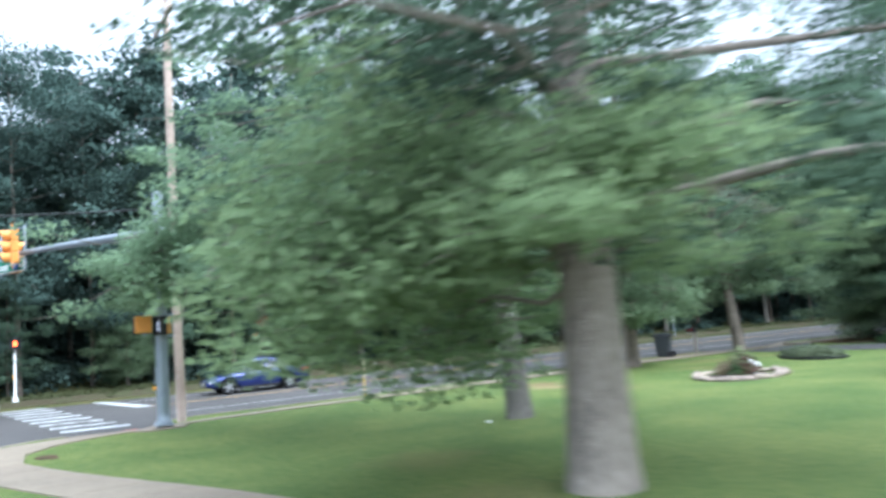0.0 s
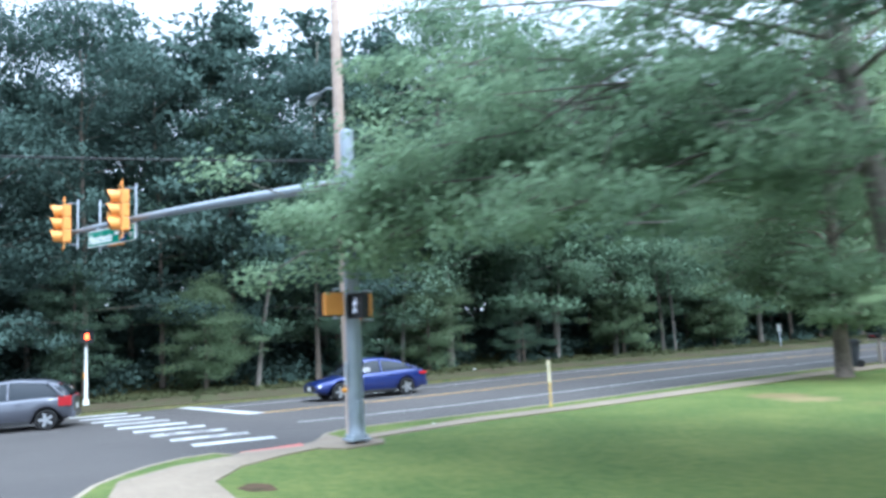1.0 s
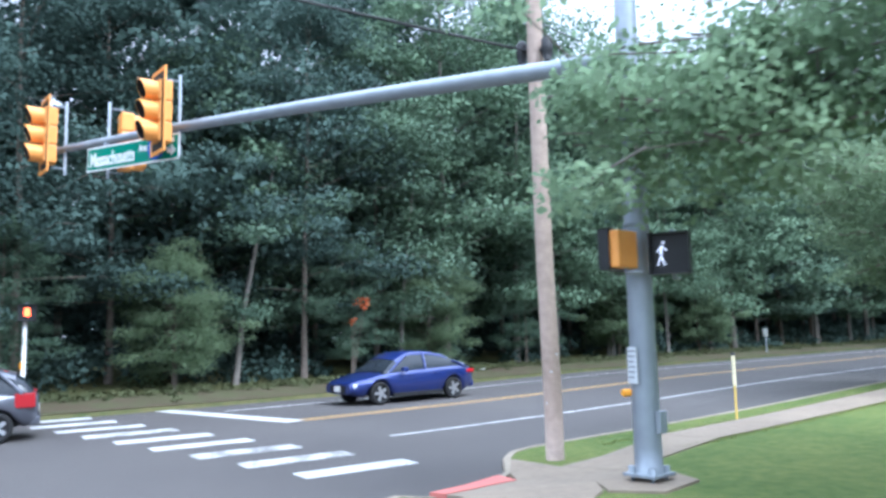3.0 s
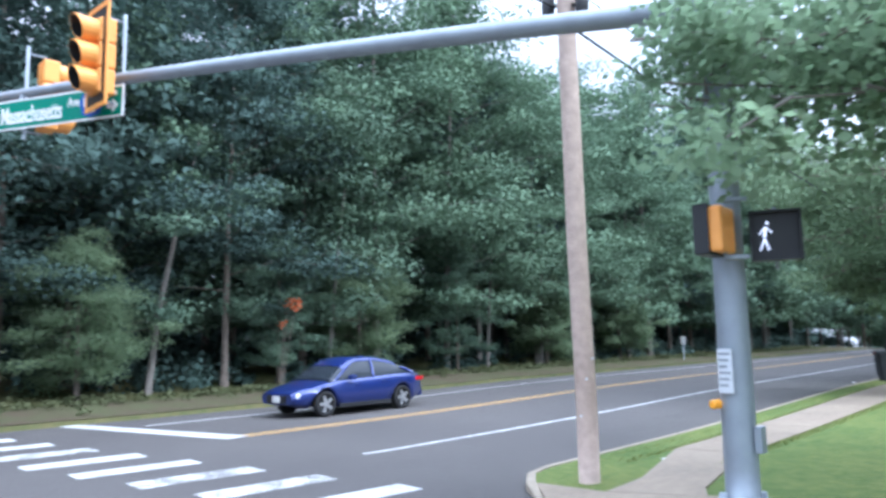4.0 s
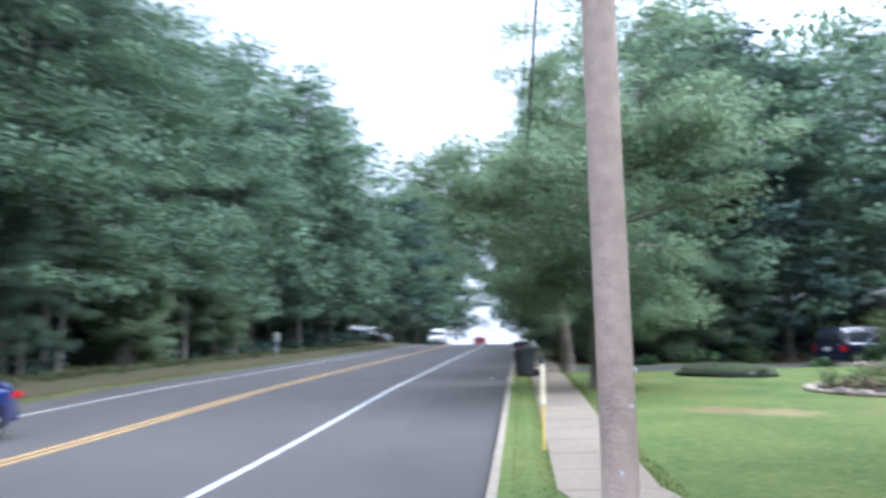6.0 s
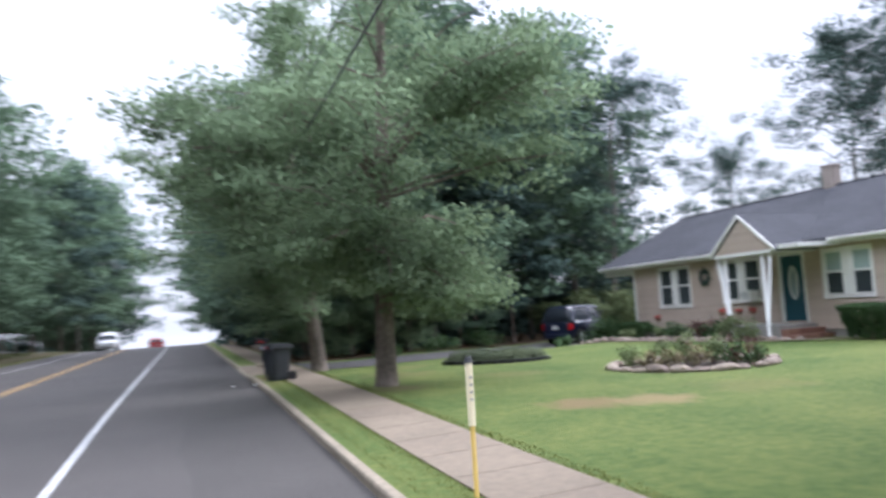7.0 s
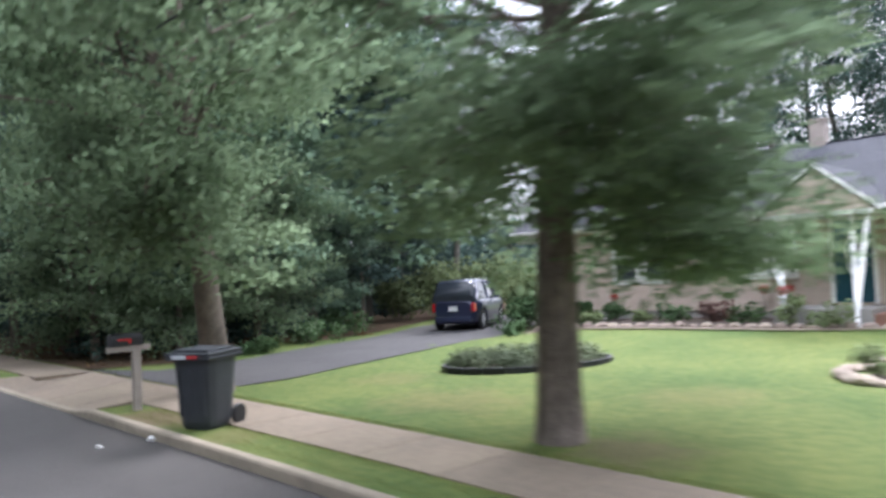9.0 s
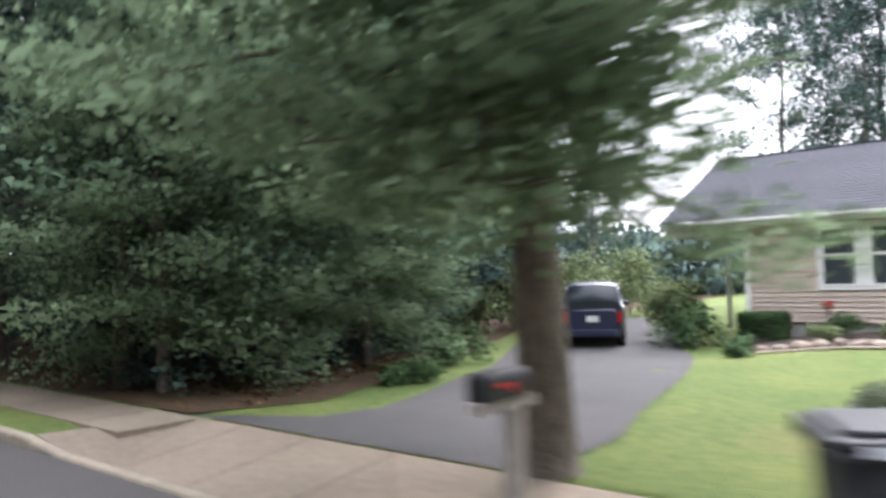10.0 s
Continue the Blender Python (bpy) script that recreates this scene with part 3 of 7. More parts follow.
def grow(seed, height, r0, crown_from, radius, limbs, clumps, per, leaf, clump_r, lean=0.0, top=0.35, rise=0.35, fork=0.0, low_reach=1.0, bare=None, boughs=(), within=None, corners=4, flat=0.5, bough_from=0.35, low_floor=1.75, sway=1.0):
    """A trunk with limbs (bmesh) and the leaves' corners. The crown is widest between crown_from and the middle."""
    rng = np.random.default_rng(seed)
    bm = bmesh.new()
    k = 9
    pts, wob = [], rng.normal(0, 0.05, (k, 2)).cumsum(axis=0) * sway * height / 14
    for i in range(k):
        u = i / (k - 1)
        pts.append(Vector((wob[i, 0] * u * 1.6 + lean * u * height * 0.1, wob[i, 1] * u * 1.6, height * 0.94 * u)))
    rad = [r0 * (1 - 0.88 * (i / (k - 1)) ** 0.9) for i in range(k)]
    rad[0] = r0 * 1.22
    pts.insert(1, pts[0].lerp(pts[1], 0.28))
    rad.insert(1, r0 * 1.0)
    pts[0].z = -0.15
    tube(bm, pts, rad, 11)

    def on_trunk(z):
        for a, b in zip(pts, pts[1:]):
            if a.z <= z <= b.z:
                return a.lerp(b, (z - a.z) / (b.z - a.z))
        return pts[-1]
    centres = []
    for i in range(limbs):
        u = (i + 0.5 * rng.random()) / limbs
        z0 = crown_from * 0.92 + (height * 0.9 - crown_from) * u * 0.95
        ang = 2.4 * i + rng.normal(0, 0.4)
        shape = math.sin(math.pi * min(1.0, 0.3 + 0.7 * u)) ** 0.7 if u > 0.3 else (0.82 + 0.5 * u)
        shape = max(shape, top * (1 - u) + 0.12)
        if u < 0.3:
            shape *= low_reach
        reach = radius * shape * (0.8 + 0.35 * rng.random())
        a = on_trunk(z0)
        tip = a + Vector((math.cos(ang) * reach, math.sin(ang) * reach, reach * rise * (0.35 + 1.1 * u) - (0.12 * reach if u < 0.25 else 0)))
        while bare is not None and bare(tip) and (tip - a).length > 0.5:
            tip = a.lerp(tip, 0.8)
        mid = a.lerp(tip, 0.5) + Vector((0, 0, 0.08 * reach)) + Vector(rng.normal(0, 0.05 * reach, 3))
        lr = max(0.02, r0 * 0.22 * (1 - 0.75 * u))
        tube(bm, [a, mid, tip], [lr, lr * 0.6, lr * 0.16], 5, cap=False)
        m = max(2, int(round(clumps * (0.5 + shape) / limbs)))
        for j in range(m):
            w = 0.3 + 0.72 * (j + rng.random()) / m
            q = (a.lerp(mid, w * 2) if w < 0.5 else mid.lerp(tip, w * 2 - 1))
            side = rng.normal(0, 0.16 * reach, 3) * np.array([1, 1, 0.5])
            c = np.array(q) + side
            if c[2] < crown_from * 0.62:
                c[2] = crown_from * 0.62 + 0.3 * rng.random()
            if j % 3 == 0:
                tube(bm, [q, Vector(c)], [lr * 0.25, lr * 0.08], 4, cap=False)
            if bare is None or not bare(c):
                centres.append(c)
    low = []
    for bx, by, bz, start, nb in boughs:
        a, tip = on_trunk(start), Vector((bx, by, bz))
        mid = a.lerp(tip, 0.55) + Vector((0, 0, 0.5))
        bend = Vector(rng.normal(0, 0.06 * (tip - a).length, 3))
        tube(bm, [a, a.lerp(mid, 0.35) + bend * 0.7 + Vector((0, 0, 0.2)), a.lerp(mid, 0.7) + bend + Vector((0, 0, 0.15)), mid, mid.lerp(tip, 0.5) - bend * 0.5, tip], [0.05, 0.042, 0.034, 0.027, 0.018, 0.008], 6, cap=False)
        for j in range(nb):
            w = bough_from + (1.03 - bough_from) * ((j + rng.random()) / nb) ** 0.7
            q = a.lerp(mid, w * 2) if w < 0.5 else mid.lerp(tip, w * 2 - 1)
            c = np.array(q) + rng.normal(0, 1, 3) * np.array([0.48, 0.48, 0.28])
            c[2] = max(c[2], low_floor)
            if within is not None and not within(c):
                continue
            low.append(c)
            tube(bm, [q, Vector(c)], [0.018, 0.006], 4, cap=False)
    for j in range(max(3, clumps // 14)):
        centres.append(np.array(on_trunk(height * (0.8 + 0.14 * rng.random()))) + rng.normal(0, radius * 0.13, 3))
    leaves = []
    for group in (centres, low):
        if group:
            group = np.array(group)
            leaves.append(leaf_cloud(rng, group, clump_r * (0.65 + 0.7 * rng.random(len(group))), per, leaf, flat, corners))
    return bm, leaves


def tree_proto(name, label, bark, leafm, place, turn=0.0, group="", size=1.0, low_leaf=None, **kw):
    b, leaves = grow(**kw)
    t = thing(name, place, label, "tree", group, turn)
    t.scale = (size, size, size)
    part("trunk", b, bark, t)
    k = kw.get("corners", 4)
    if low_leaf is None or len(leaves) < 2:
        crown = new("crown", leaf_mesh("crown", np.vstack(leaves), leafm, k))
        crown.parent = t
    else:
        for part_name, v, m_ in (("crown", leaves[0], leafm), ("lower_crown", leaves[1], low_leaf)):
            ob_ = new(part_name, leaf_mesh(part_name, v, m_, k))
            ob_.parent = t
    return t


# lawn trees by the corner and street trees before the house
# first oak: lit low boughs and shaded crown are painted with two leaf colours
tree_proto("lawn_tree", "large lawn oak with stout trunk and low boughs coloured as lit", M_BARK_PALE, M_LEAF, (13.9, 1.95, 0.1), low_leaf=M_LEAF_LIT, flat=0.42,
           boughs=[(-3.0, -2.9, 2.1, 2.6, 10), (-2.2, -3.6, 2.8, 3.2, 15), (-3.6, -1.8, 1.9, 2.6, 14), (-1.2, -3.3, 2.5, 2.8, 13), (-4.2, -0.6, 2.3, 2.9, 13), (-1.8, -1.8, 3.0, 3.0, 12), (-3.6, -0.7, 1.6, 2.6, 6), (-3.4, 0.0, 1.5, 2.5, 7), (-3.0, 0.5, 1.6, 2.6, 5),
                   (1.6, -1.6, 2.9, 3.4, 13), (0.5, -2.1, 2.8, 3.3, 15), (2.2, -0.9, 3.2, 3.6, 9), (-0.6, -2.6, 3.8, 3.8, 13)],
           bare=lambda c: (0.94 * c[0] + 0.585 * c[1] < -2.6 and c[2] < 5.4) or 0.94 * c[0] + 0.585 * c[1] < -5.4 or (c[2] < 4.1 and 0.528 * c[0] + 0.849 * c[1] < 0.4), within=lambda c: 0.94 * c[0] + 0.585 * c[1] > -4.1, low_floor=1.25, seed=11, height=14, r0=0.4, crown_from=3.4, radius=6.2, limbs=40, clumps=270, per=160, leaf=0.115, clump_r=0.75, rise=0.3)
tree_proto("lawn_tree", "spreading oak on the lawn reaching over the signal pole", M_BARK_GREY, M_LEAF_LAWN, (7.6, 5.6, 0.08), flat=0.42,
           boughs=[(-6.6, -6.8, 4.0, 4.2, 19), (-5.6, -6.2, 5.0, 4.6, 9), (-7.3, -5.2, 6.0, 5.0, 5), (-7.7, -3.5, 6.4, 5.2, 8), (-3.3, -4.9, 6.2, 5.0, 5),
                   (-8.1, -6.1, 4.0, 4.4, 15), (-7.9, -5.5, 4.4, 4.8, 8), (-7.3, -6.9, 4.7, 5.0, 13), (-6.6, -7.0, 3.5, 4.4, 16), (-7.0, -6.2, 3.6, 4.4, 14), (-7.8, -6.8, 4.4, 4.8, 15), (-7.6, -6.9, 3.9, 4.5, 14),
                   (-5.8, -0.5, 5.4, 4.6, 10), (-4.3, -1.5, 5.8, 4.8, 8), (-3.5, 1.0, 6.8, 5.4, 7),
                   (-1.0, -3.0, 7.0, 5.4, 9), (-0.7, -5.1, 3.2, 4.2, 12), (1.0, -3.8, 3.3, 4.2, 10), (-2.2, -5.6, 3.4, 4.3, 12), (-3.6, -5.4, 3.6, 4.4, 12), (0.2, -4.6, 4.2, 4.6, 10), (-1.5, -4.5, 4.5, 4.8, 11), (-3.2, -4.8, 6.8, 5.6, 6), (-6.2, -5.4, 6.4, 5.4, 5), (-5.2, -5.0, 6.8, 5.6, 5), (-2.8, -4.4, 5.2, 5.0, 9), (-0.4, -3.2, 8.6, 6.4, 8), (-1.8, -2.4, 9.0, 6.8, 8)],
           bough_from=0.14, lean=-1.2,
           bare=lambda c: c[1] > 2.2 and c[0] < 2.5, within=lambda c: 1.066 * c[0] + 0.129 * c[1] > -9.25, seed=12, height=15, r0=0.27, crown_from=4.6, radius=7.0, limbs=30, clumps=100, per=175, leaf=0.108, clump_r=0.68, rise=0.38)
tree_proto("street_tree", "dark leafy maple on the lawn beside the pavement", M_BARK, M_LEAF_STREET, (-0.65, 17.4, 0.08), turn=0, flat=0.42,
           boughs=[(1.8, -1.6, 1.9, 2.5, 10), (1.0, -1.8, 2.4, 2.7, 9), (0.8, -1.2, 1.9, 2.4, 6), (2.2, -0.4, 2.3, 2.8, 10), (-0.4, -2.3, 2.9, 3.2, 11), (-1.4, -1.8, 3.1, 3.4, 9), (-2.3, -3.0, 4.2, 4.2, 7), (-1.5, -3.2, 3.3, 3.8, 7), (-0.5, -3.4, 4.8, 4.4, 6), (-2.6, 0.2, 5.8, 4.8, 9), (-2.6, -1.5, 6.0, 5.0, 9), (-2.4, -3.0, 6.0, 5.2, 8),
                   (-1.6, 0.6, 2.7, 3.0, 9), (-2.0, -0.8, 3.2, 3.3, 9), (0.3, 1.6, 2.6, 3.0, 9), (3.2, -1.4, 5.2, 4.6, 8), (3.6, -2.6, 6.6, 5.4, 7),
                   (-4.2, -0.5, 5.6, 4.8, 11), (-5.2, 0.8, 6.4, 5.2, 11), (-4.6, 2.6, 5.4, 4.8, 11), (-5.8, 2.0, 7.2, 5.6, 10), (-3.6, 1.6, 4.6, 4.2, 10),
                   (1.9, -3.7, 6.1, 4.8, 7), (2.7, -3.6, 6.8, 5.2, 7), (1.1, -4.1, 6.6, 5.2, 7), (2.2, -4.4, 6.8, 5.4, 7), (3.0, -3.0, 7.4, 5.6, 7)],
           bare=lambda c: (c[0] < -1.0 and c[2] > 7.2) or (c[1] > 1.9 + 0.416 * c[0] and c[2] < 3.6) or (0.755 * c[0] - 0.65 * c[1] > 2.5 and c[2] < 5.0) or (c[1] < -1.2 and c[2] < 5.0), seed=13, height=15, r0=0.255, crown_from=2.9, radius=5.4, limbs=30, clumps=82, per=165, leaf=0.12, clump_r=0.85, rise=0.42)
tree_proto("street_tree", "tall forked maple beside the driveway mouth", M_BARK, M_LEAF_STREET, (-1.05, 24.4, 0.06), turn=0, flat=0.42,
           boughs=[(3.2, 0.2, 6.2, 4.4, 6), (-1.0, -3.0, 4.8, 4.2, 7), (-3.1, -1.2, 6.2, 5.0, 12), (-3.1, 1.4, 6.6, 5.2, 12), (-2.7, 3.4, 6.2, 5.0, 11), (-2.2, -3.2, 6.8, 5.6, 11), (-2.2, 2.0, 5.2, 4.4, 10),
                   (-1.6, -1.0, 2.9, 3.3, 8), (-1.9, 1.1, 3.0, 3.4, 9), (0.2, 2.0, 2.8, 3.4, 9), (-2.4, -0.2, 3.9, 4.0, 9), (1.4, 2.4, 3.0, 3.6, 8),
                   (-4.5, -1.0, 6.6, 5.2, 6), (-5.2, 1.0, 7.4, 5.6, 6),
                   (-1.2, -1.3, 2.4, 3.0, 6), (-1.7, -0.5, 2.5, 3.1, 7), (-1.9, -1.8, 3.2, 3.6, 6)],
           bare=lambda c: (c[0] < -1.4 and c[2] > 8.5) or (c[1] < -3.1 + 0.66 * c[0] and c[2] < 7.5) or (0.646 * c[0] - 0.763 * c[1] > 0.7 and c[2] < 5.4), seed=14, height=14, r0=0.255, crown_from=3.2, lean=-0.9, radius=5.3, limbs=34, clumps=125, per=180, leaf=0.125, clump_r=0.9, rise=0.5)

# woods: a few grown trees, copied; fine leaves by the road, broader ones further off
FRONT, MIDDLE, BACK, OPEN = [], [], [], []
for k, (h, cf, rr, bark, lm) in enumerate([(17, 2.6, 4.6, M_BARK_GREY, M_LEAF_MID), (19, 3.4, 4.9, M_BARK, M_LEAF_DARK), (15, 2.0, 4.4, M_BARK, M_LEAF), (20, 3.9, 5.0, M_BARK_GREY, M_LEAF_MID), (9.5, 1.2, 3.3, M_BARK, M_LEAF_STREET)]):
    base = dict(seed=30 + k, height=h, r0=0.13 + 0.012 * k, crown_from=cf, radius=rr, limbs=30, clumps=84, clump_r=1.35, rise=0.4, bark=bark, leafm=lm)
    FRONT.append(dict(base, per=290, leaf=0.15, corners=3, flat=0.36))
    MIDDLE.append(dict(base, per=96, leaf=0.3, corners=3, flat=0.36))
for k, (h, cf) in enumerate([(20, 3.0), (22, 4.5), (19, 2.2)]):
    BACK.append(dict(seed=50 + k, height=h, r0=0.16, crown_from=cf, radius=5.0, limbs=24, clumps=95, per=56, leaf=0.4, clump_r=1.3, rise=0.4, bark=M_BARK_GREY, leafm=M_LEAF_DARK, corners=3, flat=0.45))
# thin-crowned tall trees with the sky showing through, behind the house
for k, (h, cf) in enumerate([(18, 5.5), (20, 6.5), (17, 5.0)]):
    OPEN.append(dict(seed=70 + k, height=h, r0=0.2, crown_from=cf, radius=5.8, limbs=24, clumps=165, per=92, leaf=0.16, clump_r=0.75, rise=0.8, sway=3.0, top=0.6, bark=M_BARK_GREY, leafm=M_LEAF_DARK, corners=3, flat=0.65))
WOODS = "woodland trees"
LABELS = ["slender grey-barked woodland oak in full summer leaf", "tall dark-leaved oak at the edge of the woods", "low-branched young maple with dense green leaves", "tall straight oak with a high crown in the woods", "young light green maple hanging low at the wood's edge"]
protos = {}


def plant(kind, index, x, y, z, turn, size):
    key = (kind, index)
    if key not in protos:
        spec = dict({"front": FRONT, "middle": MIDDLE, "back": BACK, "open": OPEN}[kind][index])
        protos[key] = tree_proto("woodland_tree", {"back": "tall dark oak deep in the woods", "open": "tall thin-crowned oak behind the house"}.get(kind, LABELS[index]), spec.pop("bark"), spec.pop("leafm"), (x, y, z), turn, WOODS, size, **spec)
        return protos[key]
    t = copy_thing(protos[key], pose(x, y, z, 0, 0, turn))
    t.scale = (size, size, size)
    return t


rng_w = random.Random(5)
# west woods: first row along the verge
yy = -26.0
k = 0
while yy < 150:
    x = -20.8 - 2.4 * rng_w.random()
    size = rng_w.uniform(0.92, 1.3) * (0.84 if yy < 4 else 1.0)
    # leaf colour follows the shade: dark kinds below y 9, paler ones past it
    plant("front" if -9 < yy < 37 else "middle", rng_w.choice((1, 2, 1)) if yy < 9 else rng_w.choice((0, 3, 2, 0, 3)), x, yy, west_z(x, yy) - 0.05, rng_w.uniform(0, 360), size)
    yy += rng_w.uniform(3.0, 4.6) * (1 if yy < 60 else 1.4)
    k += 1
# low young maples hanging out of the wood's edge
for y, s_ in [(-3.0, 0.42), (2.2, 0.46), (9.6, 0.42), (13.6, 0.5), (19.5, 0.44), (27.5, 0.48), (36.0, 0.5), (-8.0, 0.5)]:
    x = -19.9 - 0.7 * rng_w.random()
    plant("front" if y < 25 else "middle", 4 if s_ > 0.45 else 2, x, y, west_z(x, y) - 0.05, rng_w.uniform(0, 360), s_ * (1.2 if s_ > 0.45 else 1.0))
for row, (x0, step) in enumerate([(-27.5, 4.8), (-24.6, 6.5)]):
    yy = -34.0 - row * 4
    while yy < 95 - row * 35:
        x = x0 + rng_w.uniform(-2, 2)
        plant(("back", "middle")[row], 1 + rng_w.randrange(2), x, yy, west_z(x, yy) - 0.1, rng_w.uniform(0, 360), rng_w.uniform(0.95, 1.25) * (0.86 if yy < 2 else 1.0))
        yy += rng_w.uniform(0.8, 1.25) * step
# east woods past the driveway
for x, y, kk, s in [(3.0, 32.8, 0, 1.1), (-0.4, 33.8, 2, 0.9), (6.4, 34.8, 3, 1.05), (9.7, 37.5, 1, 1.1), (-0.4, 39.5, 2, 0.95), (-0.4, 46, 0, 0.85), (-0.5, 53, 3, 0.8), (6, 43, 0, 1.15), (13.5, 38.5, 0, 1.15), (19, 43, 3, 1.15), (1.6, 31.7, 4, 0.62), (4.4, 32.5, 4, 0.68), (-0.3, 32.5, 4, 0.72), (7.4, 33.8, 2, 0.5), (0.2, 36.6, 1, 0.7), (11.2, 36.0, 1, 0.6)]:
    plant("front" if y < 34.6 else "middle", kk, x, y, lawn_z(x, y) - 0.05, rng_w.uniform(0, 360), s)
for x, y, kk, s in [(6, 50, 1, 1.0), (0.2, 60, 3, 1.15), (1.0, 69, 3, 1.3), (1.0, 78, 0, 1.0), (1.0, 89, 3, 1.1), (1.0, 101, 1, 1.2), (0.5, 113, 0, 1.25), (0.2, 126, 3, 1.3), (-18.2, 92, 1, 1.2), (-17.9, 104, 3, 1.35), (-17.7, 118, 0, 1.5), (-16.9, 128, 3, 1.6)]:
    plant("middle", kk, x, y, lawn_z(x, y) - 0.05 if x > -3 else dip(y), rng_w.uniform(0, 360), s)
for x, y in [(10, 44), (15, 48), (22, 46), (8, 52), (6, 62), (13, 58), (20, 56), (5, 76), (8, 92), (6, 108), (26, 52)]:
    plant("back", rng_w.randrange(3), x, y, lawn_z(x, y) - 0.1, rng_w.uniform(0, 360), rng_w.uniform(0.8, 1.0))
# behind the house
for i, (x, y, s) in enumerate([(19.0, 38.5, 0.95), (30.5, 31.0, 0.9), (31.0, 27.5, 1.08), (33.5, 24.5, 1.1), (31.5, 19.5, 1.0), (36.5, 16.5, 1.15), (32, 11.5, 1.05), (38, 28, 1.2), (41, 21, 1.2), (36, 6, 1.1), (41, 12, 1.2), (31, 41.5, 0.75)]):
    plant("open", i % 3, x, y, lawn_z(x, y) - 0.1, rng_w.uniform(0, 360), s)
# where the road goes over its crest
for x, y, s in [(-21, 148, 1.9), (3, 148, 1.8), (-26, 156, 1.7), (8, 156, 1.7), (-18.6, 138, 1.6)]:
    plant("back", rng_w.randrange(3), x, y, dip(y) - 0.2, rng_w.uniform(0, 360), s)

# undergrowth: joined leaf clumps, no one could count them
rng_n = np.random.default_rng(3)


def undergrowth(name, cs, spread, per, leaf, material, label):
    v = leaf_cloud(rng_n, np.array(cs), np.array(spread), per, leaf, 0.6, 3, 0.4)
    return tagged(new(name, leaf_mesh(name, v, material, 3)), label, "undergrowth", kind="stuff")


cs, sp = [], []
for i in range(640):
    y = rng_n.uniform(-30, 110)
    x = -21.6 - abs(rng_n.normal(0, 5.0))
    cs.append((x, y, west_z(x, y) + rng_n.uniform(0.2, 0.8) + 0.22 * max(0, -21 - x) * rng_n.random()))
    sp.append(rng_n.uniform(0.5, 1.2))
for i in range(70):
    y = rng_n.uniform(-20, 70)
    x = -20.3 - 1.4 * rng_n.random()
    cs.append((x, y, west_z(x, y) + rng_n.uniform(0.1, 0.4)))
    sp.append(rng_n.uniform(0.3, 0.7))
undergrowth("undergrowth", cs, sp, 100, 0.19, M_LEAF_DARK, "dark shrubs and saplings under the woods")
cs, sp = [], []
for i in range(110):
    y = 33.5 + abs(rng_n.normal(0, 16))
    x = rng_n.uniform(0.0, 26)
    if y < 33 + 0.35 * x:
        y += 3 + 0.35 * x
    cs.append((x, y, lawn_z(x, y) + rng_n.uniform(0.2, 0.9)))
    sp.append(rng_n.uniform(0.5, 1.1))
undergrowth("undergrowth", cs, sp, 110, 0.19, M_LEAF_DARK, "dark shrubs beneath the trees by the driveway")
cs, sp = [], []
for i in range(1600):
    y = rng_n.uniform(-60, 170)
    cs.append((-47 + rng_n.normal(0, 2.5), y, 16 * rng_n.random() ** 1.7))
    sp.append(rng_n.uniform(1.3, 2.6))
for i in range(520):
    x = rng_n.uniform(0, 62)
    cs.append((x, 64 - 0.3 * x + rng_n.normal(0, 3), (14 if x < 28 else 5) * rng_n.random() ** 1.5))
    sp.append(rng_n.uniform(1.5, 2.8))
for i in range(170):
    x = rng_n.uniform(-2, 40)
    cs.append((x, 56 - 0.2 * x + rng_n.normal(0, 2), 0.2 + 2.6 * rng_n.random()))
    sp.append(rng_n.uniform(1.0, 1.8))
for i in range(760):
    y = rng_n.uniform(-55, 100)
    x = -33 + rng_n.normal(0, 2.0)
    cs.append((x, y, 0.4 + 14.5 * rng_n.random() ** 1.25))
    sp.append(rng_n.uniform(1.1, 1.9))
for i in range(900):
    cs.append((-40 + rng_n.normal(0, 2.0), rng_n.uniform(-50, 120), 0.3 + 6.5 * rng_n.random()))
    sp.append(rng_n.uniform(1.0, 1.8))
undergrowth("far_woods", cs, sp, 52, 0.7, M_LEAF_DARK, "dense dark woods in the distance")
cs, sp = [], []
for i in range(900):
    y = rng_n.uniform(-12, 75)
    x = -18.9 + rng_n.normal(0, 0.55)
    cs.append((x, y, west_z(x, y) + 0.06 + 0.12 * rng_n.random()))
    sp.append(rng_n.uniform(0.1, 0.3))
M_WEED = leaf_mat("weed_leaf", (0.13, 0.14, 0.07), (0.085, 0.1, 0.05))
undergrowth("verge_weeds", cs, sp, 26, 0.1, M_WEED, "rough weeds and dry grass at the wood's edge")

# ---- street furniture ----
M_LENS_DARK = mat("lens_dark", (0.03, 0.02, 0.02), rough=0.25, bump=0)
M_LIT_WHITE = mat("lit_white_symbol", (0.9, 0.9, 1.0), rough=0.4, bump=0, emit=(0.85, 0.85, 1.0), emit_gain=0.35)
M_LIT_RED = mat("lit_orange_symbol", (0.9, 0.12, 0.03), rough=0.4, bump=0, emit=(1.0, 0.1, 0.02), emit_gain=3.0)
M_AMBER = mat("amber_button", (0.85, 0.36, 0.02), rough=0.4, bump=0)
M_STICKER = mat("white_sticker", (0.62, 0.64, 0.67), (0.5, 0.52, 0.56), scale=20, rough=0.6, bump=0)
M_GREYBAR = mat("grey_print", (0.3, 0.32, 0.35), rough=0.7, bump=0)
M_PLATE = mat("plate_pale", (0.72, 0.72, 0.7), rough=0.5, bump=0)

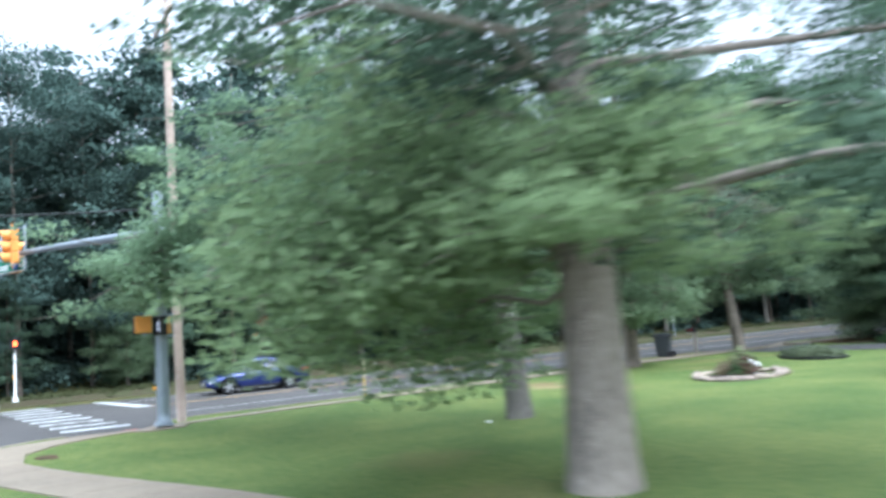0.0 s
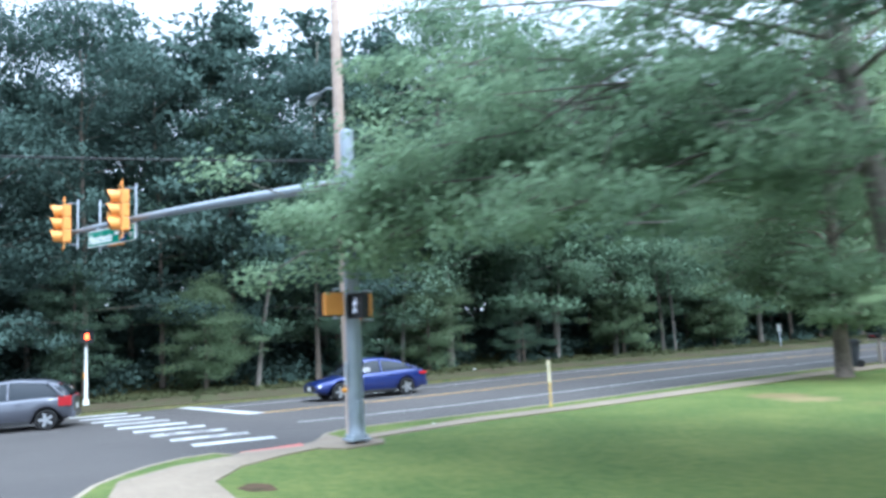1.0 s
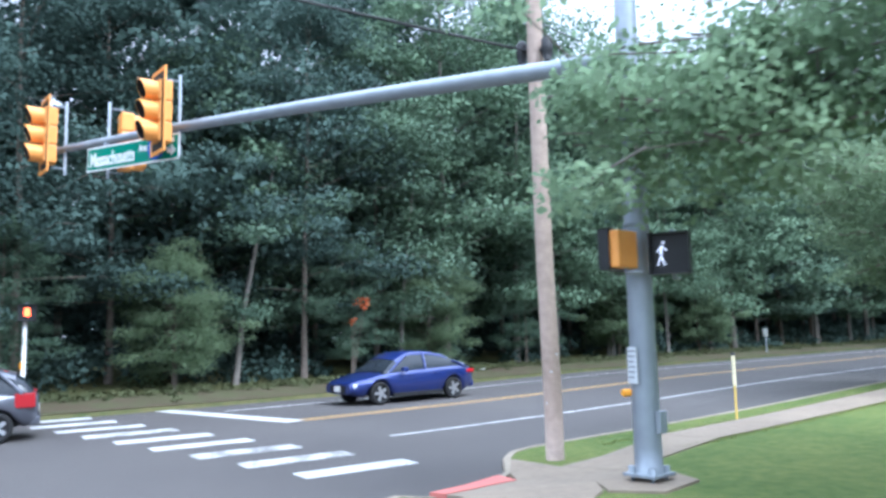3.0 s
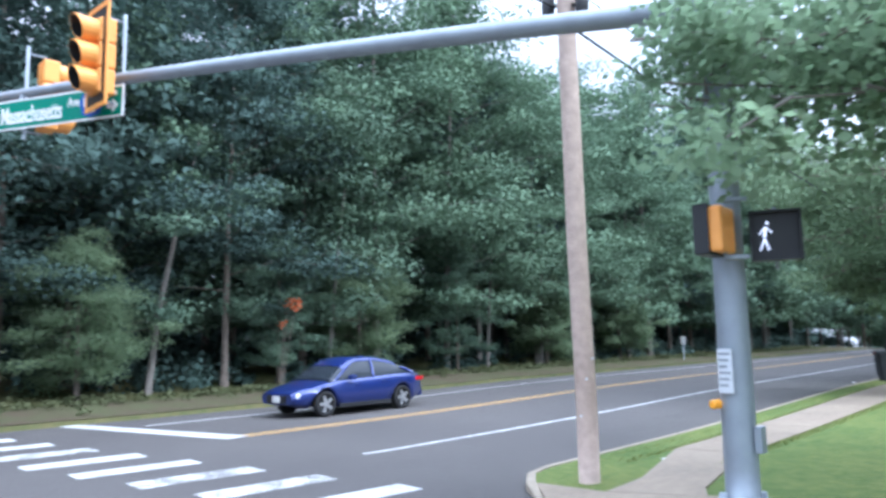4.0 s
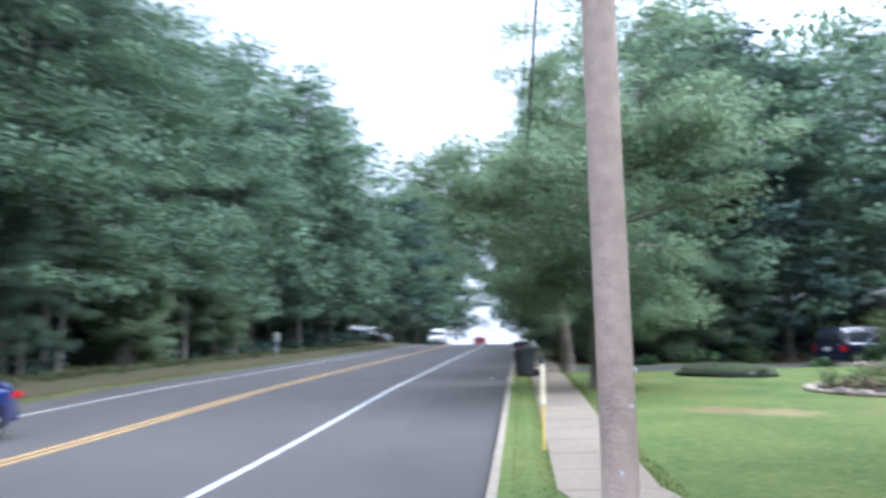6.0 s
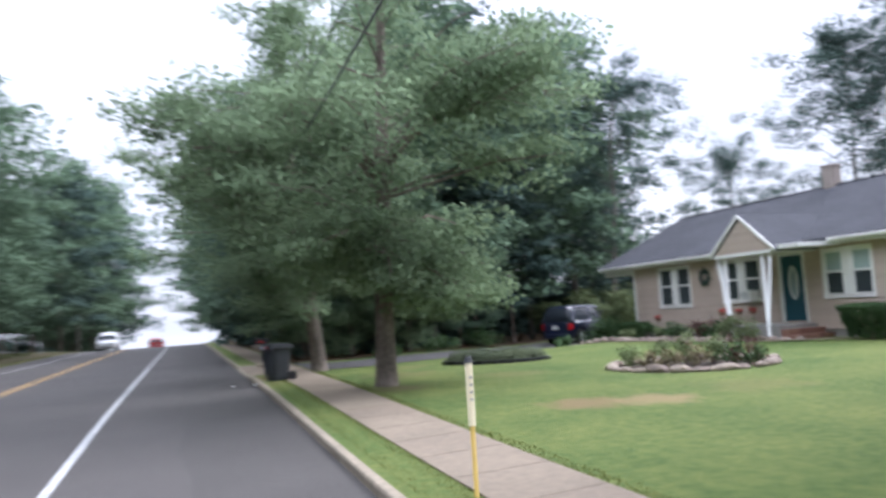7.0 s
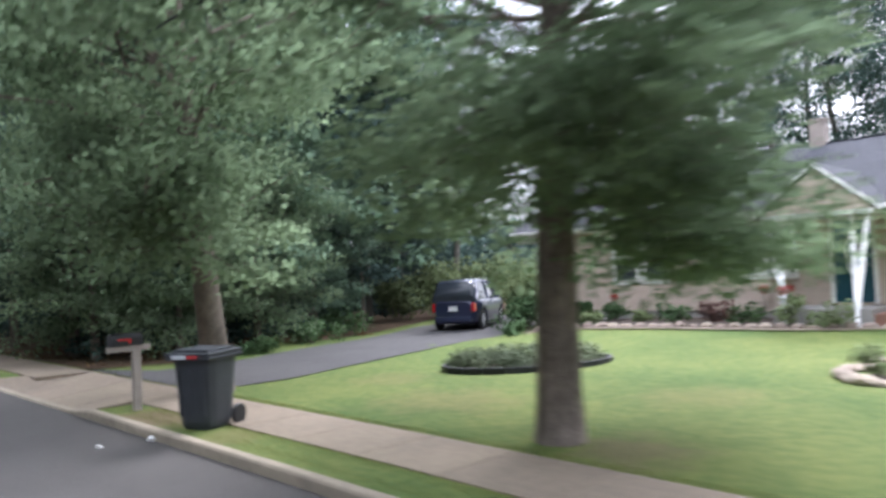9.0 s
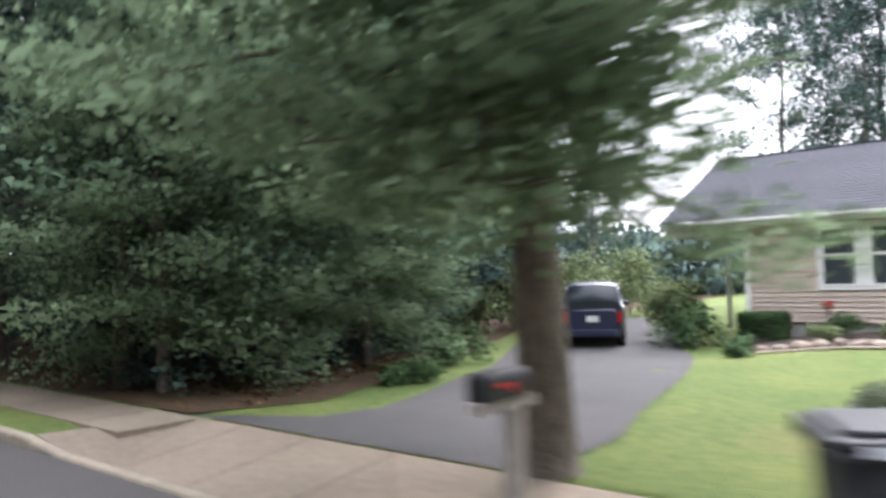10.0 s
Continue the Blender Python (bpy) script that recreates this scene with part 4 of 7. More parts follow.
ARM = Vector((-0.936, -0.353, 0.0))
ARM_N = Vector((0.353, -0.936, 0.0))


def arm_at(s):
    """A point on the mast arm, s metres from the pole; the arm rises outwards."""
    return Vector((0, 0, 5.12)) + ARM * s + Vector((0, 0, 0.42 * (1 - (1 - min(s, 11.7) / 11.7) ** 1.8)))


signal_mast = thing("signal_mast", (0, 0, 0.1), "grey steel traffic signal mast with a long arm", "signal mast")
bm = bmesh.new()
tube(bm, [(0, 0, 0.1), (0, 0, 0.4), (0, 0, 3.0), (0, 0, 6.05), (0, 0, 6.1)], [0.16, 0.158, 0.146, 0.13, 0.1], 20)
part("pole", bm, M_STEEL, signal_mast)
bm = bmesh.new()
for k in range(4):
    a = math.pi / 4 + k * math.pi / 2
    tube(bm, [(0.19 * math.cos(a), 0.19 * math.sin(a), -0.06), (0.19 * math.cos(a), 0.19 * math.sin(a), 0.16)], [0.022, 0.022], 6)
    tube(bm, [(0.19 * math.cos(a), 0.19 * math.sin(a), 0.07), (0.19 * math.cos(a), 0.19 * math.sin(a), 0.17)], [0.05, 0.045], 6)
box(bm, -0.215, 0.215, -0.215, 0.215, 0.06, 0.1, 0.012)
part("base_plate", bm, M_STEEL, signal_mast, "bolted steel base plate")
bm = bmesh.new()
tube(bm, [arm_at(s) - Vector((0, 0, 0.1)) for s in (0.05, 1, 2, 3.5, 5, 6.5, 8, 9.5, 10.8, 11.7)], [0.125, 0.12, 0.115, 0.108, 0.1, 0.092, 0.085, 0.076, 0.07, 0.066], 14)
part("mast_arm", bm, M_STEEL, signal_mast)
bm = bmesh.new()
tube(bm, [(0, 0, 4.85), (0, 0, 5.2)], [0.175, 0.17], 18)
box(bm, -0.34, -0.1, -0.16, 0.1, 4.86, 5.2, 0.02)
part("collar", bm, M_STEEL, signal_mast)
bm = bmesh.new()
box(bm, 0.16, 0.23, -0.07, 0.07, 0.55, 0.8, 0.01)
part("access_cover", bm, M_STEEL, signal_mast)


def rot_to(n):
    """Turns local -Y into the flat direction n."""
    return Matrix.Rotation(math.atan2(n[1], n[0]) + math.pi / 2, 4, "Z")


def signal_head(at, facing, plate, label):
    t = thing("traffic_signal", at, label, "traffic signal", "signals on the mast arm")
    t.matrix_basis = Matrix.Translation(at) @ rot_to(facing)
    b = bmesh.new()
    for k in (-1, 0, 1):
        box(b, -0.17, 0.17, -0.11, 0.12, 0.36 * k - 0.175, 0.36 * k + 0.175, 0.03)
    part("housing", b, M_SIGNAL, t)
    for k in (-1, 0, 1):
        b = bmesh.new()
        n = 18
        rings = []
        for yv, r in ((-0.11, 0.165), (-0.42, 0.16), (-0.42, 0.148), (-0.12, 0.152)):
            rings.append([b.verts.new((r * math.sin(a), yv + (0.12 * (1 - math.cos(a)) / 2 if yv < -0.4 else 0), 0.36 * k + r * math.cos(a))) for a in (2 * math.pi * i / n for i in range(n))])
        for ra, rb in zip(rings, rings[1:]):
            for i in range(n):
                f = b.faces.new((ra[i], ra[(i + 1) % n], rb[(i + 1) % n], rb[i]))
                f.material_index = 1 if ra is rings[2] else 0
        bmesh.ops.recalc_face_normals(b, faces=b.faces)
        visor = part("visor", b, [M_SIGNAL, M_BLACK], t)
        b = bmesh.new()
        tube(b, [(0, -0.13, 0.36 * k), (0, -0.112, 0.36 * k)], [0.12, 0.15], 18)
        part("lens", b, M_LENS_DARK, visor)
    if plate:
        b = bmesh.new()
        box(b, -0.31, 0.31, -0.07, -0.055, -0.71, 0.71)
        pl = part("backplate", b, M_BLACK, t, "black backplate")
        b = bmesh.new()
        for x0, x1, z0, z1 in ((-0.33, -0.27, -0.73, 0.73), (0.27, 0.33, -0.73, 0.73), (-0.27, 0.27, 0.67, 0.73), (-0.27, 0.27, -0.73, -0.67)):
            box(b, x0, x1, -0.076, -0.05, z0, z1)
        part("border", b, M_SIGNAL, pl, "yellow reflective border")
    b = bmesh.new()
    tube(b, [(0, 0.3, -0.72), (0, 0.3, 0.72)], [0.028, 0.028], 8)
    for z in (-0.6, 0.6):
        tube(b, [(0, 0.05, z), (0, 0.3, z)], [0.02, 0.02], 6)
    part("bracket", b, M_STEEL, t, "grey steel bracket tube")
    return t


def arm_place(s, off, dz):
    p = arm_at(s) + ARM_N * off
    return (p.x, p.y, p.z - 0.1 + dz)


signal_head(arm_place(7.85, 0.3, 0.3), (-0.02, -1), True, "yellow three-light traffic signal with a bordered black backplate")
signal_head(arm_place(10.95, 0.3, 0.3), (-0.02, -1), True, "yellow three-light traffic signal with a bordered black backplate")
signal_head(arm_place(9.45, -0.25, 0.1), (0.1, 1), False, "yellow three-light traffic signal seen from behind")


def letters(text, size, material, parent, m, name="lettering"):
    cu = bpy.data.curves.new(name, "FONT")
    cu.body, cu.size, cu.align_x, cu.align_y, cu.extrude = text, size, "LEFT", "CENTER", 0.003
    cu.offset = 0.007 * size / 0.3
    tmp = bpy.data.objects.new(name, cu)
    me = bpy.data.meshes.new_from_object(tmp)
    bpy.data.objects.remove(tmp)
    me.materials.clear()
    me.materials.append(material)
    ob = new(name, me)
    ob.parent, ob.matrix_basis = parent, m
    return ob


# street name sign hung under the arm; local x runs along the sign, -y faces the side street
p0, p1 = arm_at(10.05), arm_at(7.6)
mid = (p0 + p1) / 2
street_sign = thing("street_name_sign", (0, 0, 0), "green street name sign with white lettering under the arm", "street sign")
right = -ARM
street_sign.matrix_basis = Matrix.Translation((mid.x + ARM_N.x * 0.12, mid.y + ARM_N.y * 0.12, mid.z - 0.36)) @ Matrix.Rotation(math.atan2(right.y, right.x), 4, "Z") @ Matrix.Rotation(radians(1.2), 4, "Y")
bm = bmesh.new()
box(bm, -1.2, 1.2, -0.006, 0.006, -0.225, 0.225, 0.003)
plate = part("panel", bm, M_WHITE, street_sign, "white-edged sign panel")
bm = bmesh.new()
box(bm, -1.17, 1.17, -0.011, -0.004, -0.195, 0.195)
part("face", bm, M_GREENSIGN, plate, "green reflective face")
upright = Matrix.Rotation(radians(90), 4, "X")
letters("Massachusetts", 0.35, M_WHITE, street_sign, Matrix.Translation((-1.11, -0.014, -0.03)) @ upright @ Matrix.Diagonal((0.6, 1, 1, 1)))
letters("Ave", 0.19, M_WHITE, street_sign, Matrix.Translation((0.2, -0.014, 0.06)) @ upright @ Matrix.Diagonal((0.72, 1, 1, 1)))
bm = bmesh.new()
prism(bm, [(0.46, 0.16), (0.82, 0.16), (0.86, 0.02), (0.8, -0.15), (0.64, -0.19), (0.48, -0.15), (0.42, 0.02)], 0.0, 0.006, Matrix.Translation((0, -0.012, 0)) @ upright)
part("route_shield", bm, M_BLUESIGN, street_sign, "blue route shield")
bm = bmesh.new()
for x in (0.5, 0.61, 0.72):
    box(bm, x, x + 0.07, -0.024, -0.018, -0.02, 0.1)
box(bm, 0.56, 0.72, -0.024, -0.018, -0.12, -0.085)
part("shield_print", bm, M_WHITE, street_sign, "pale bars for unreadable print")
bm = bmesh.new()
prism(bm, [(0.92, -0.02), (1.02, -0.02), (1.02, 0.04), (1.13, -0.06), (1.02, -0.16), (1.02, -0.1), (0.92, -0.1)], 0.0, 0.006, Matrix.Translation((0, -0.012, 0)) @ upright)
for x in (0.94, 1.03):
    box(bm, x, x + 0.06, -0.018, -0.012, 0.08, 0.15)
part("arrow", bm, M_WHITE, street_sign, "white arrow pointing along the road")
for x in (-0.8, 0.8):
    bm = bmesh.new()
    tube(bm, [(x, 0.02, 0.18), (x, 0.1, 0.42)], [0.02, 0.02], 6)
    part("hanger", bm, M_STEEL, street_sign)


def ped_head(at, facing, lit, label, glow=None):
    t = thing("pedestrian_signal", at, label, "pedestrian signal")
    t.matrix_basis = Matrix.Translation(at) @ rot_to(facing)
    b = bmesh.new()
    box(b, -0.2, 0.2, -0.04, 0.085, -0.215, 0.215, 0.03)
    part("housing", b, M_SIGNAL, t)
    b = bmesh.new()
    for x0, x1, z0, z1 in ((-0.225, -0.207, -0.235, 0.235), (0.207, 0.225, -0.235, 0.235), (-0.225, 0.225, 0.22, 0.235), (-0.225, 0.225, -0.235, -0.22)):
        box(b, x0, x1, -0.17, -0.03, z0, z1)
    part("hood", b, M_BLACK, t)
    b = bmesh.new()
    box(b, -0.207, 0.207, -0.09, -0.05, -0.22, 0.22)
    part("screen", b, M_BLACK, t, "dark screen")
    if lit:
        b = bmesh.new()
        if glow is M_LIT_WHITE:
            tube(b, [(-0.07, -0.098, 0.125), (-0.07, -0.091, 0.125)], [0.016, 0.016], 12)
            for x0, z0, x1, z1, w in ((-0.085, 0.09, -0.1, -0.01, 0.014), (-0.098, -0.02, -0.14, -0.135, 0.008), (-0.1, -0.02, -0.062, -0.135, 0.008), (-0.1, 0.08, -0.145, 0.015, 0.006), (-0.075, 0.075, -0.03, 0.03, 0.006)):
                ang = math.atan2(z1 - z0, x1 - x0)
                ln = math.hypot(x1 - x0, z1 - z0)
                box(b, 0, ln, -0.006, 0.0, -w, w, m=Matrix.Translation((x0, -0.092, z0)) @ Matrix.Rotation(-ang, 4, "Y"))
        else:
            box(b, -0.07, 0.07, -0.11, -0.092, -0.1, 0.06, 0.02)
            box(b, -0.06, 0.06, -0.11, -0.092, 0.05, 0.13, 0.01)
        part("symbol", b, glow, t, "lit symbol of plain bars")
    for z in (-0.27, 0.27):
        b = bmesh.new()
        tube(b, [(0, 0.04, z * 0.8), (0, 0.04, z), (0.0, 0.26, z)], [0.026, 0.026, 0.022], 8)
        part("bracket", b, M_STEEL, t)
    return t


ped_head((0.1, -0.45, 2.74), (-1.0, -0.05), False, "yellow pedestrian signal box facing along the road")
ped_head((0.47, -0.02, 2.68), (0.3, -0.95), True, "black-faced pedestrian signal showing a lit white symbol", M_LIT_WHITE)
mast_notice = thing("push_button_sign", (-0.03, -0.17, 1.42), "white instruction sticker above an amber push button", "push button", turn=-12)
bm = bmesh.new()
box(bm, -0.075, 0.075, -0.012, 0.004, -0.21, 0.21, 0.003)
part("sticker", bm, M_STICKER, mast_notice)
bm = bmesh.new()
for k in range(6):
    box(bm, -0.058, 0.058 - 0.016 * (k % 3), -0.016, -0.011, 0.15 - 0.06 * k, 0.175 - 0.06 * k)
part("print", bm, M_GREYBAR, mast_notice, "grey bars of unreadable print")
bm = bmesh.new()
tube(bm, [(-0.13, 0.05, -0.32), (-0.13, -0.04, -0.32), (-0.13, -0.06, -0.32)], [0.045, 0.045, 0.03], 12)
part("button", bm, M_AMBER, mast_notice, "round amber push button")

# far pedestrian post
post = thing("signal_post", (-18.35, -2.76, 0.06), "slim pale signal post at the wooded corner", "signal post")
bm = bmesh.new()
tube(bm, [(0, 0, 0), (0, 0, 0.25), (0, 0, 0.3), (0, 0, 2.4)], [0.13, 0.1, 0.06, 0.055], 12)
part("pole", bm, M_WHITE, post)
bm = bmesh.new()
box(bm, -0.05, 0.05, -0.1, -0.04, 1.05, 1.25, 0.01)
part("button_box", bm, M_AMBER, post)
ped_head((-18.3, -2.74, 2.68), (1.0, -0.1), True, "small pedestrian signal showing a lit orange-red symbol", M_LIT_RED)

# timber utility pole with hardware and cables
upole = thing("utility_pole", (-2.2, 0.9, -0.1), "weathered wooden utility pole with cables", "utility pole")
bm = bmesh.new()
tube(bm, [(0.0, 0.0, -0.1), (0.0, 0.0, 1.0), (-0.03, -0.03, 3.0), (-0.05, -0.04, 6), (-0.04, -0.05, 9), (-0.03, -0.06, 13)], [0.135, 0.132, 0.128, 0.122, 0.115, 0.1], 16)
part("pole", bm, M_POLEWOOD, upole)
bm = bmesh.new()
box(bm, -1.2, 1.2, -0.22, -0.12, 11.9, 12.02, 0.01)
part("crossarm", bm, M_POLEWOOD, upole)
bm = bmesh.new()
for s in (-1, 1):
    tube(bm, [(s * 0.75, -0.2, 11.9), (0, -0.18, 11.2)], [0.02, 0.02], 6)
part("brace", bm, M_STEEL, upole)
for x in (-1.05, -0.45, 0.45, 1.05):
    bm = bmesh.new()
    tube(bm, [(x, -0.17, 12.02), (x, -0.17, 12.1), (x, -0.17, 12.14), (x, -0.17, 12.2)], [0.03, 0.07, 0.05, 0.03], 10)
    part("insulator", bm, M_STICKER, upole)
for x, z in ((-0.32, 6.3), (0.2, 6.22)):
    bm = bmesh.new()
    tube(bm, [(x, -0.05, z - 0.2), (x, -0.05, z - 0.1), (x, -0.05, z + 0.12), (x, -0.05, z + 0.18)], [0.05, 0.09, 0.09, 0.04], 10)
    tube(bm, [(x, -0.05, z), (0, -0.05, z)], [0.025, 0.025], 6)
    part("cable_clamp", bm, M_BLACK, upole)
# road lamp on a curved arm, reaching over the main road
bm = bmesh.new()
tube(bm, [(-0.1, 0, 7.85), (-0.4, 0, 8.1), (-0.8, 0, 8.23), (-1.35, 0, 8.24)], [0.028] * 4, 8)
lamp_arm = part("lamp_arm", bm, M_STEEL, upole, "curved grey steel lamp arm")
bm = bmesh.new()
bmesh.ops.create_uvsphere(bm, u_segments=14, v_segments=8, radius=1.0, matrix=Matrix.Translation((-1.67, 0, 8.24)) @ Matrix.Diagonal((0.4, 0.15, 0.09, 1)))
tube(bm, [(-1.25, 0, 8.24), (-1.5, 0, 8.25)], [0.045, 0.07], 8)
head = part("lamp_head", bm, M_STEEL, upole, "grey metal lamp head", smooth=True)
bm = bmesh.new()
bmesh.ops.create_uvsphere(bm, u_segments=12, v_segments=6, radius=1.0, matrix=Matrix.Translation((-1.75, 0, 8.18)) @ Matrix.Diagonal((0.2, 0.11, 0.09, 1)))
part("lens", bm, M_STICKER, head, "pale lamp lens", smooth=True)
bm = bmesh.new()
for k in range(4):
    z = 0.9 + 0.35 * k + 0.1 * (k % 2)
    a = -1.6 + 0.7 * (k % 3)
    box(bm, -0.012, 0.012, -0.012, 0.012, -0.012, 0.012, m=Matrix.Translation((0.128 * math.cos(a), 0.128 * math.sin(a), z)))
part("staple", bm, M_STICKER, upole, "bright metal staples and tags")


def cable(name, a, b, sag, r, label):
    bb = bmesh.new()
    a, b = Vector(a), Vector(b)
    n = 24
    tube(bb, [a.lerp(b, i / n) - Vector((0, 0, sag * 4 * (i / n) * (1 - i / n))) for i in range(n + 1)], [r] * (n + 1), 5)
    return tagged(part(name, bb, M_BLACK), label, "cable")


cable("overhead_cable", (-2.55, 0.85, 6.2), (-2.9, 46, 6.9), 0.9, 0.022, "thick black overhead cable along the road")
cable("overhead_cable", (-2.6, 0.85, 6.9), (-3.2, 46, 7.3), 0.8, 0.012, "thin black overhead cable along the road")
cable("overhead_cable", (-2.42, 0.85, 6.2), (-3.5, -40, 6.6), 0.9, 0.022, "black overhead cable leaving the corner")
for x in (-1.05, 1.05):
    cable("overhead_wire", (-2.2 + x, 0.72, 12.1), (-2.2 + x, 46, 12.4), 0.7, 0.009, "thin power wire high over the verge")

# gas line marker
marker = thing("pipeline_marker", (-2.56, 6.86, 0.0), "white and yellow plastic pipeline marker post in the verge", "marker post")
bm = bmesh.new()
tube(bm, [(0, 0, -0.05), (0, 0, 0.8)], [0.023, 0.023], 10)
part("post", bm, mat("marker_yellow", (0.58, 0.39, 0.07), rough=0.6), marker)
bm = bmesh.new()
tube(bm, [(0, 0, 0.66), (0, 0, 1.26)], [0.036, 0.036], 12)
part("sleeve", bm, mat("marker_cream", (0.62, 0.54, 0.34), rough=0.6), marker, "cream plastic sleeve")
bm = bmesh.new()
tube(bm, [(0, 0, 1.26), (0, 0, 1.31), (0, 0, 1.32)], [0.04, 0.04, 0.03], 12)
part("cap", bm, M_BLACK, marker, "black cap")
bm = bmesh.new()
for k in range(4):
    box(bm, -0.012, 0.012, -0.04, -0.033, 0.9 + 0.07 * k, 0.925 + 0.07 * k)
part("print", bm, M_GREYBAR, marker, "grey bars of unreadable print")

# small roadside sign by the woods
small_sign = thing("roadside_sign", (-17.4, 38.9, 0.2), "small white roadside sign on a post", "sign", turn=-15)
bm = bmesh.new()
tube(bm, [(0, 0, -0.1), (0, 0, 1.5)], [0.03, 0.03], 8)
part("post", bm, M_STEEL, small_sign)
bm = bmesh.new()
box(bm, -0.18, 0.18, -0.03, -0.01, 1.0, 1.5, 0.005)
part("panel", bm, M_WHITE, small_sign)

# ---- wheelie bin and mailbox ----
M_BIN = mat("bin_plastic", (0.045, 0.05, 0.058), (0.032, 0.036, 0.042), scale=4, rough=0.55, bump=0.15, bump_scale=30)
wbin = thing("wheelie_bin", (-2.73, 21.45, lawn_z(-2.73, 21.45)), "dark grey plastic wheelie bin with a closed lid", "bin", turn=-62)
bm = bmesh.new()
secs = [(0.22, 0.24, 0.03), (0.24, 0.27, 0.12), (0.285, 0.33, 0.8), (0.29, 0.34, 0.92)]
rings = []
for hx, hy, z in secs:
    ring = []
    for k in range(24):
        a = 2 * math.pi * k / 24
        c, s = math.cos(a), math.sin(a)
        q = (abs(c) ** 5 + abs(s) ** 5) ** (-1 / 5)
        ring.append(bm.verts.new((hx * c * q, hy * s * q, z)))
    rings.append(ring)
for ra, rb in zip(rings, rings[1:]):
    for k in range(24):
        bm.faces.new((ra[k], ra[(k + 1) % 24], rb[(k + 1) % 24], rb[k]))
bm.faces.new(rings[0])
bm.faces.new(rings[-1])
bmesh.ops.recalc_face_normals(bm, faces=bm.faces)
part("body", bm, M_BIN, wbin)
bm = bmesh.new()
box(bm, -0.325, 0.325, -0.385, 0.36, 0.9, 0.955, 0.02)
part("rim", bm, M_BIN, wbin)
bm = bmesh.new()
box(bm, -0.33, 0.33, -0.4, 0.34, 0.958, 1.0, 0.02)
box(bm, -0.26, 0.26, -0.32, 0.26, 0.99, 1.035, 0.02)
part("lid", bm, M_BIN, wbin)
bm = bmesh.new()
box(bm, 0.02, 0.17, -0.415, -0.402, 0.93, 0.97, 0.004)
part("sticker", bm, mat("red_sticker", (0.5, 0.05, 0.05), rough=0.6, bump=0), wbin, "red and white sticker")
# white plate added as painted glare at the lid's edge
bm = bmesh.new()
box(bm, -0.2, 0.0, -0.415, -0.402, 0.925, 0.975, 0.004)
part("tag", bm, M_STICKER, wbin, "white plate painting the glare on the lid")
for x in (-0.17, 0.0, 0.17):
    bm = bmesh.new()
    box(bm, x - 0.018, x + 0.018, -0.012, 0.012, 0.0, 0.58, 0.006, m=Matrix.Translation((0, -0.285, 0.2)) @ Matrix.Rotation(radians(5), 4, "X"))
    part("rib", bm, M_BIN, wbin)
bm = bmesh.new()
tube(bm, [(-0.26, 0.41, 0.93), (0.26, 0.41, 0.93)], [0.02, 0.02], 8)
for x in (-0.26, 0.26):
    tube(bm, [(x, 0.41, 0.93), (x, 0.33, 0.9)], [0.02, 0.02], 8)
part("handle", bm, M_BIN, wbin)
for x in (-0.27, 0.23):
    bm = bmesh.new()
    tube(bm, [(x, 0.32, 0.13), (x + 0.06, 0.32, 0.13)], [0.13, 0.13], 18)
    part("wheel", bm, M_BLACK, wbin)

mailbox = thing("mailbox", (-2.78, 23.58, lawn_z(-2.78, 23.58)), "dark mailbox with red flag on a pale wooden post", "mailbox")
M_POST = mat("pale_timber", (0.42, 0.37, 0.33), (0.3, 0.26, 0.23), scale=8, rough=0.9, bump=0.5, bump_scale=40)
bm = bmesh.new()
box(bm, -0.055, 0.055, -0.055, 0.055, -0.1, 0.98, 0.008)
part("post", bm, M_POST, mailbox)
bm = bmesh.new()
box(bm, -0.42, 0.2, -0.05, 0.05, 0.9, 0.98, 0.008)
part("arm", bm, M_POST, mailbox)
bm = bmesh.new()
n = 10
prof = [(-0.085, 0.0), (-0.085, 0.1)] + [(-0.085 * math.cos(math.pi * k / n), 0.1 + 0.085 * math.sin(math.pi * k / n)) for k in range(1, n)] + [(0.085, 0.1), (0.085, 0.0)]
prism(bm, prof, -0.23, 0.23, Matrix.Translation((-0.15, 0, 0.985)) @ Matrix.Rotation(radians(90), 4, "Z") @ Matrix.Rotation(radians(90), 4, "X"))
part("box", bm, M_BLACK, mailbox, "dark rounded metal box")
bm = bmesh.new()
box(bm, -0.3, -0.12, -0.1, -0.088, 1.065, 1.09, 0.003)
box(bm, -0.14, -0.1, -0.1, -0.088, 1.02, 1.09, 0.003)
part("flag", bm, mat("flag_red", (0.6, 0.03, 0.03), rough=0.5, bump=0), mailbox, "red flag")

# ---- house ----
M_SIDING = mat("tan_siding", (0.5, 0.405, 0.335), (0.43, 0.35, 0.29), scale=3, big=0.5, rough=0.6, bump=0.06, per="object", vary=0.05)
M_ROOF = mat("grey_shingle", (0.064, 0.066, 0.078), (0.04, 0.042, 0.05), scale=9, big=0.7, rough=0.95, bump=0.9, bump_scale=22)
M_TRIM = mat("white_trim", (0.8, 0.79, 0.77), (0.72, 0.71, 0.69), scale=5, rough=0.5, bump=0.04)
M_PANE = glass_mat("window_glass", (0.05, 0.06, 0.065))
M_BLIND = mat("window_shade", (0.34, 0.42, 0.4), (0.28, 0.36, 0.34), scale=6, rough=0.8, bump=0.05)
M_DOOR = mat("teal_door", (0.016, 0.075, 0.105), (0.012, 0.06, 0.085), scale=4, rough=0.4, bump=0.04)
M_FOUND = mat("foundation_block", (0.34, 0.32, 0.3), (0.26, 0.25, 0.235), scale=8, rough=0.95, bump=0.4, bump_scale=50)
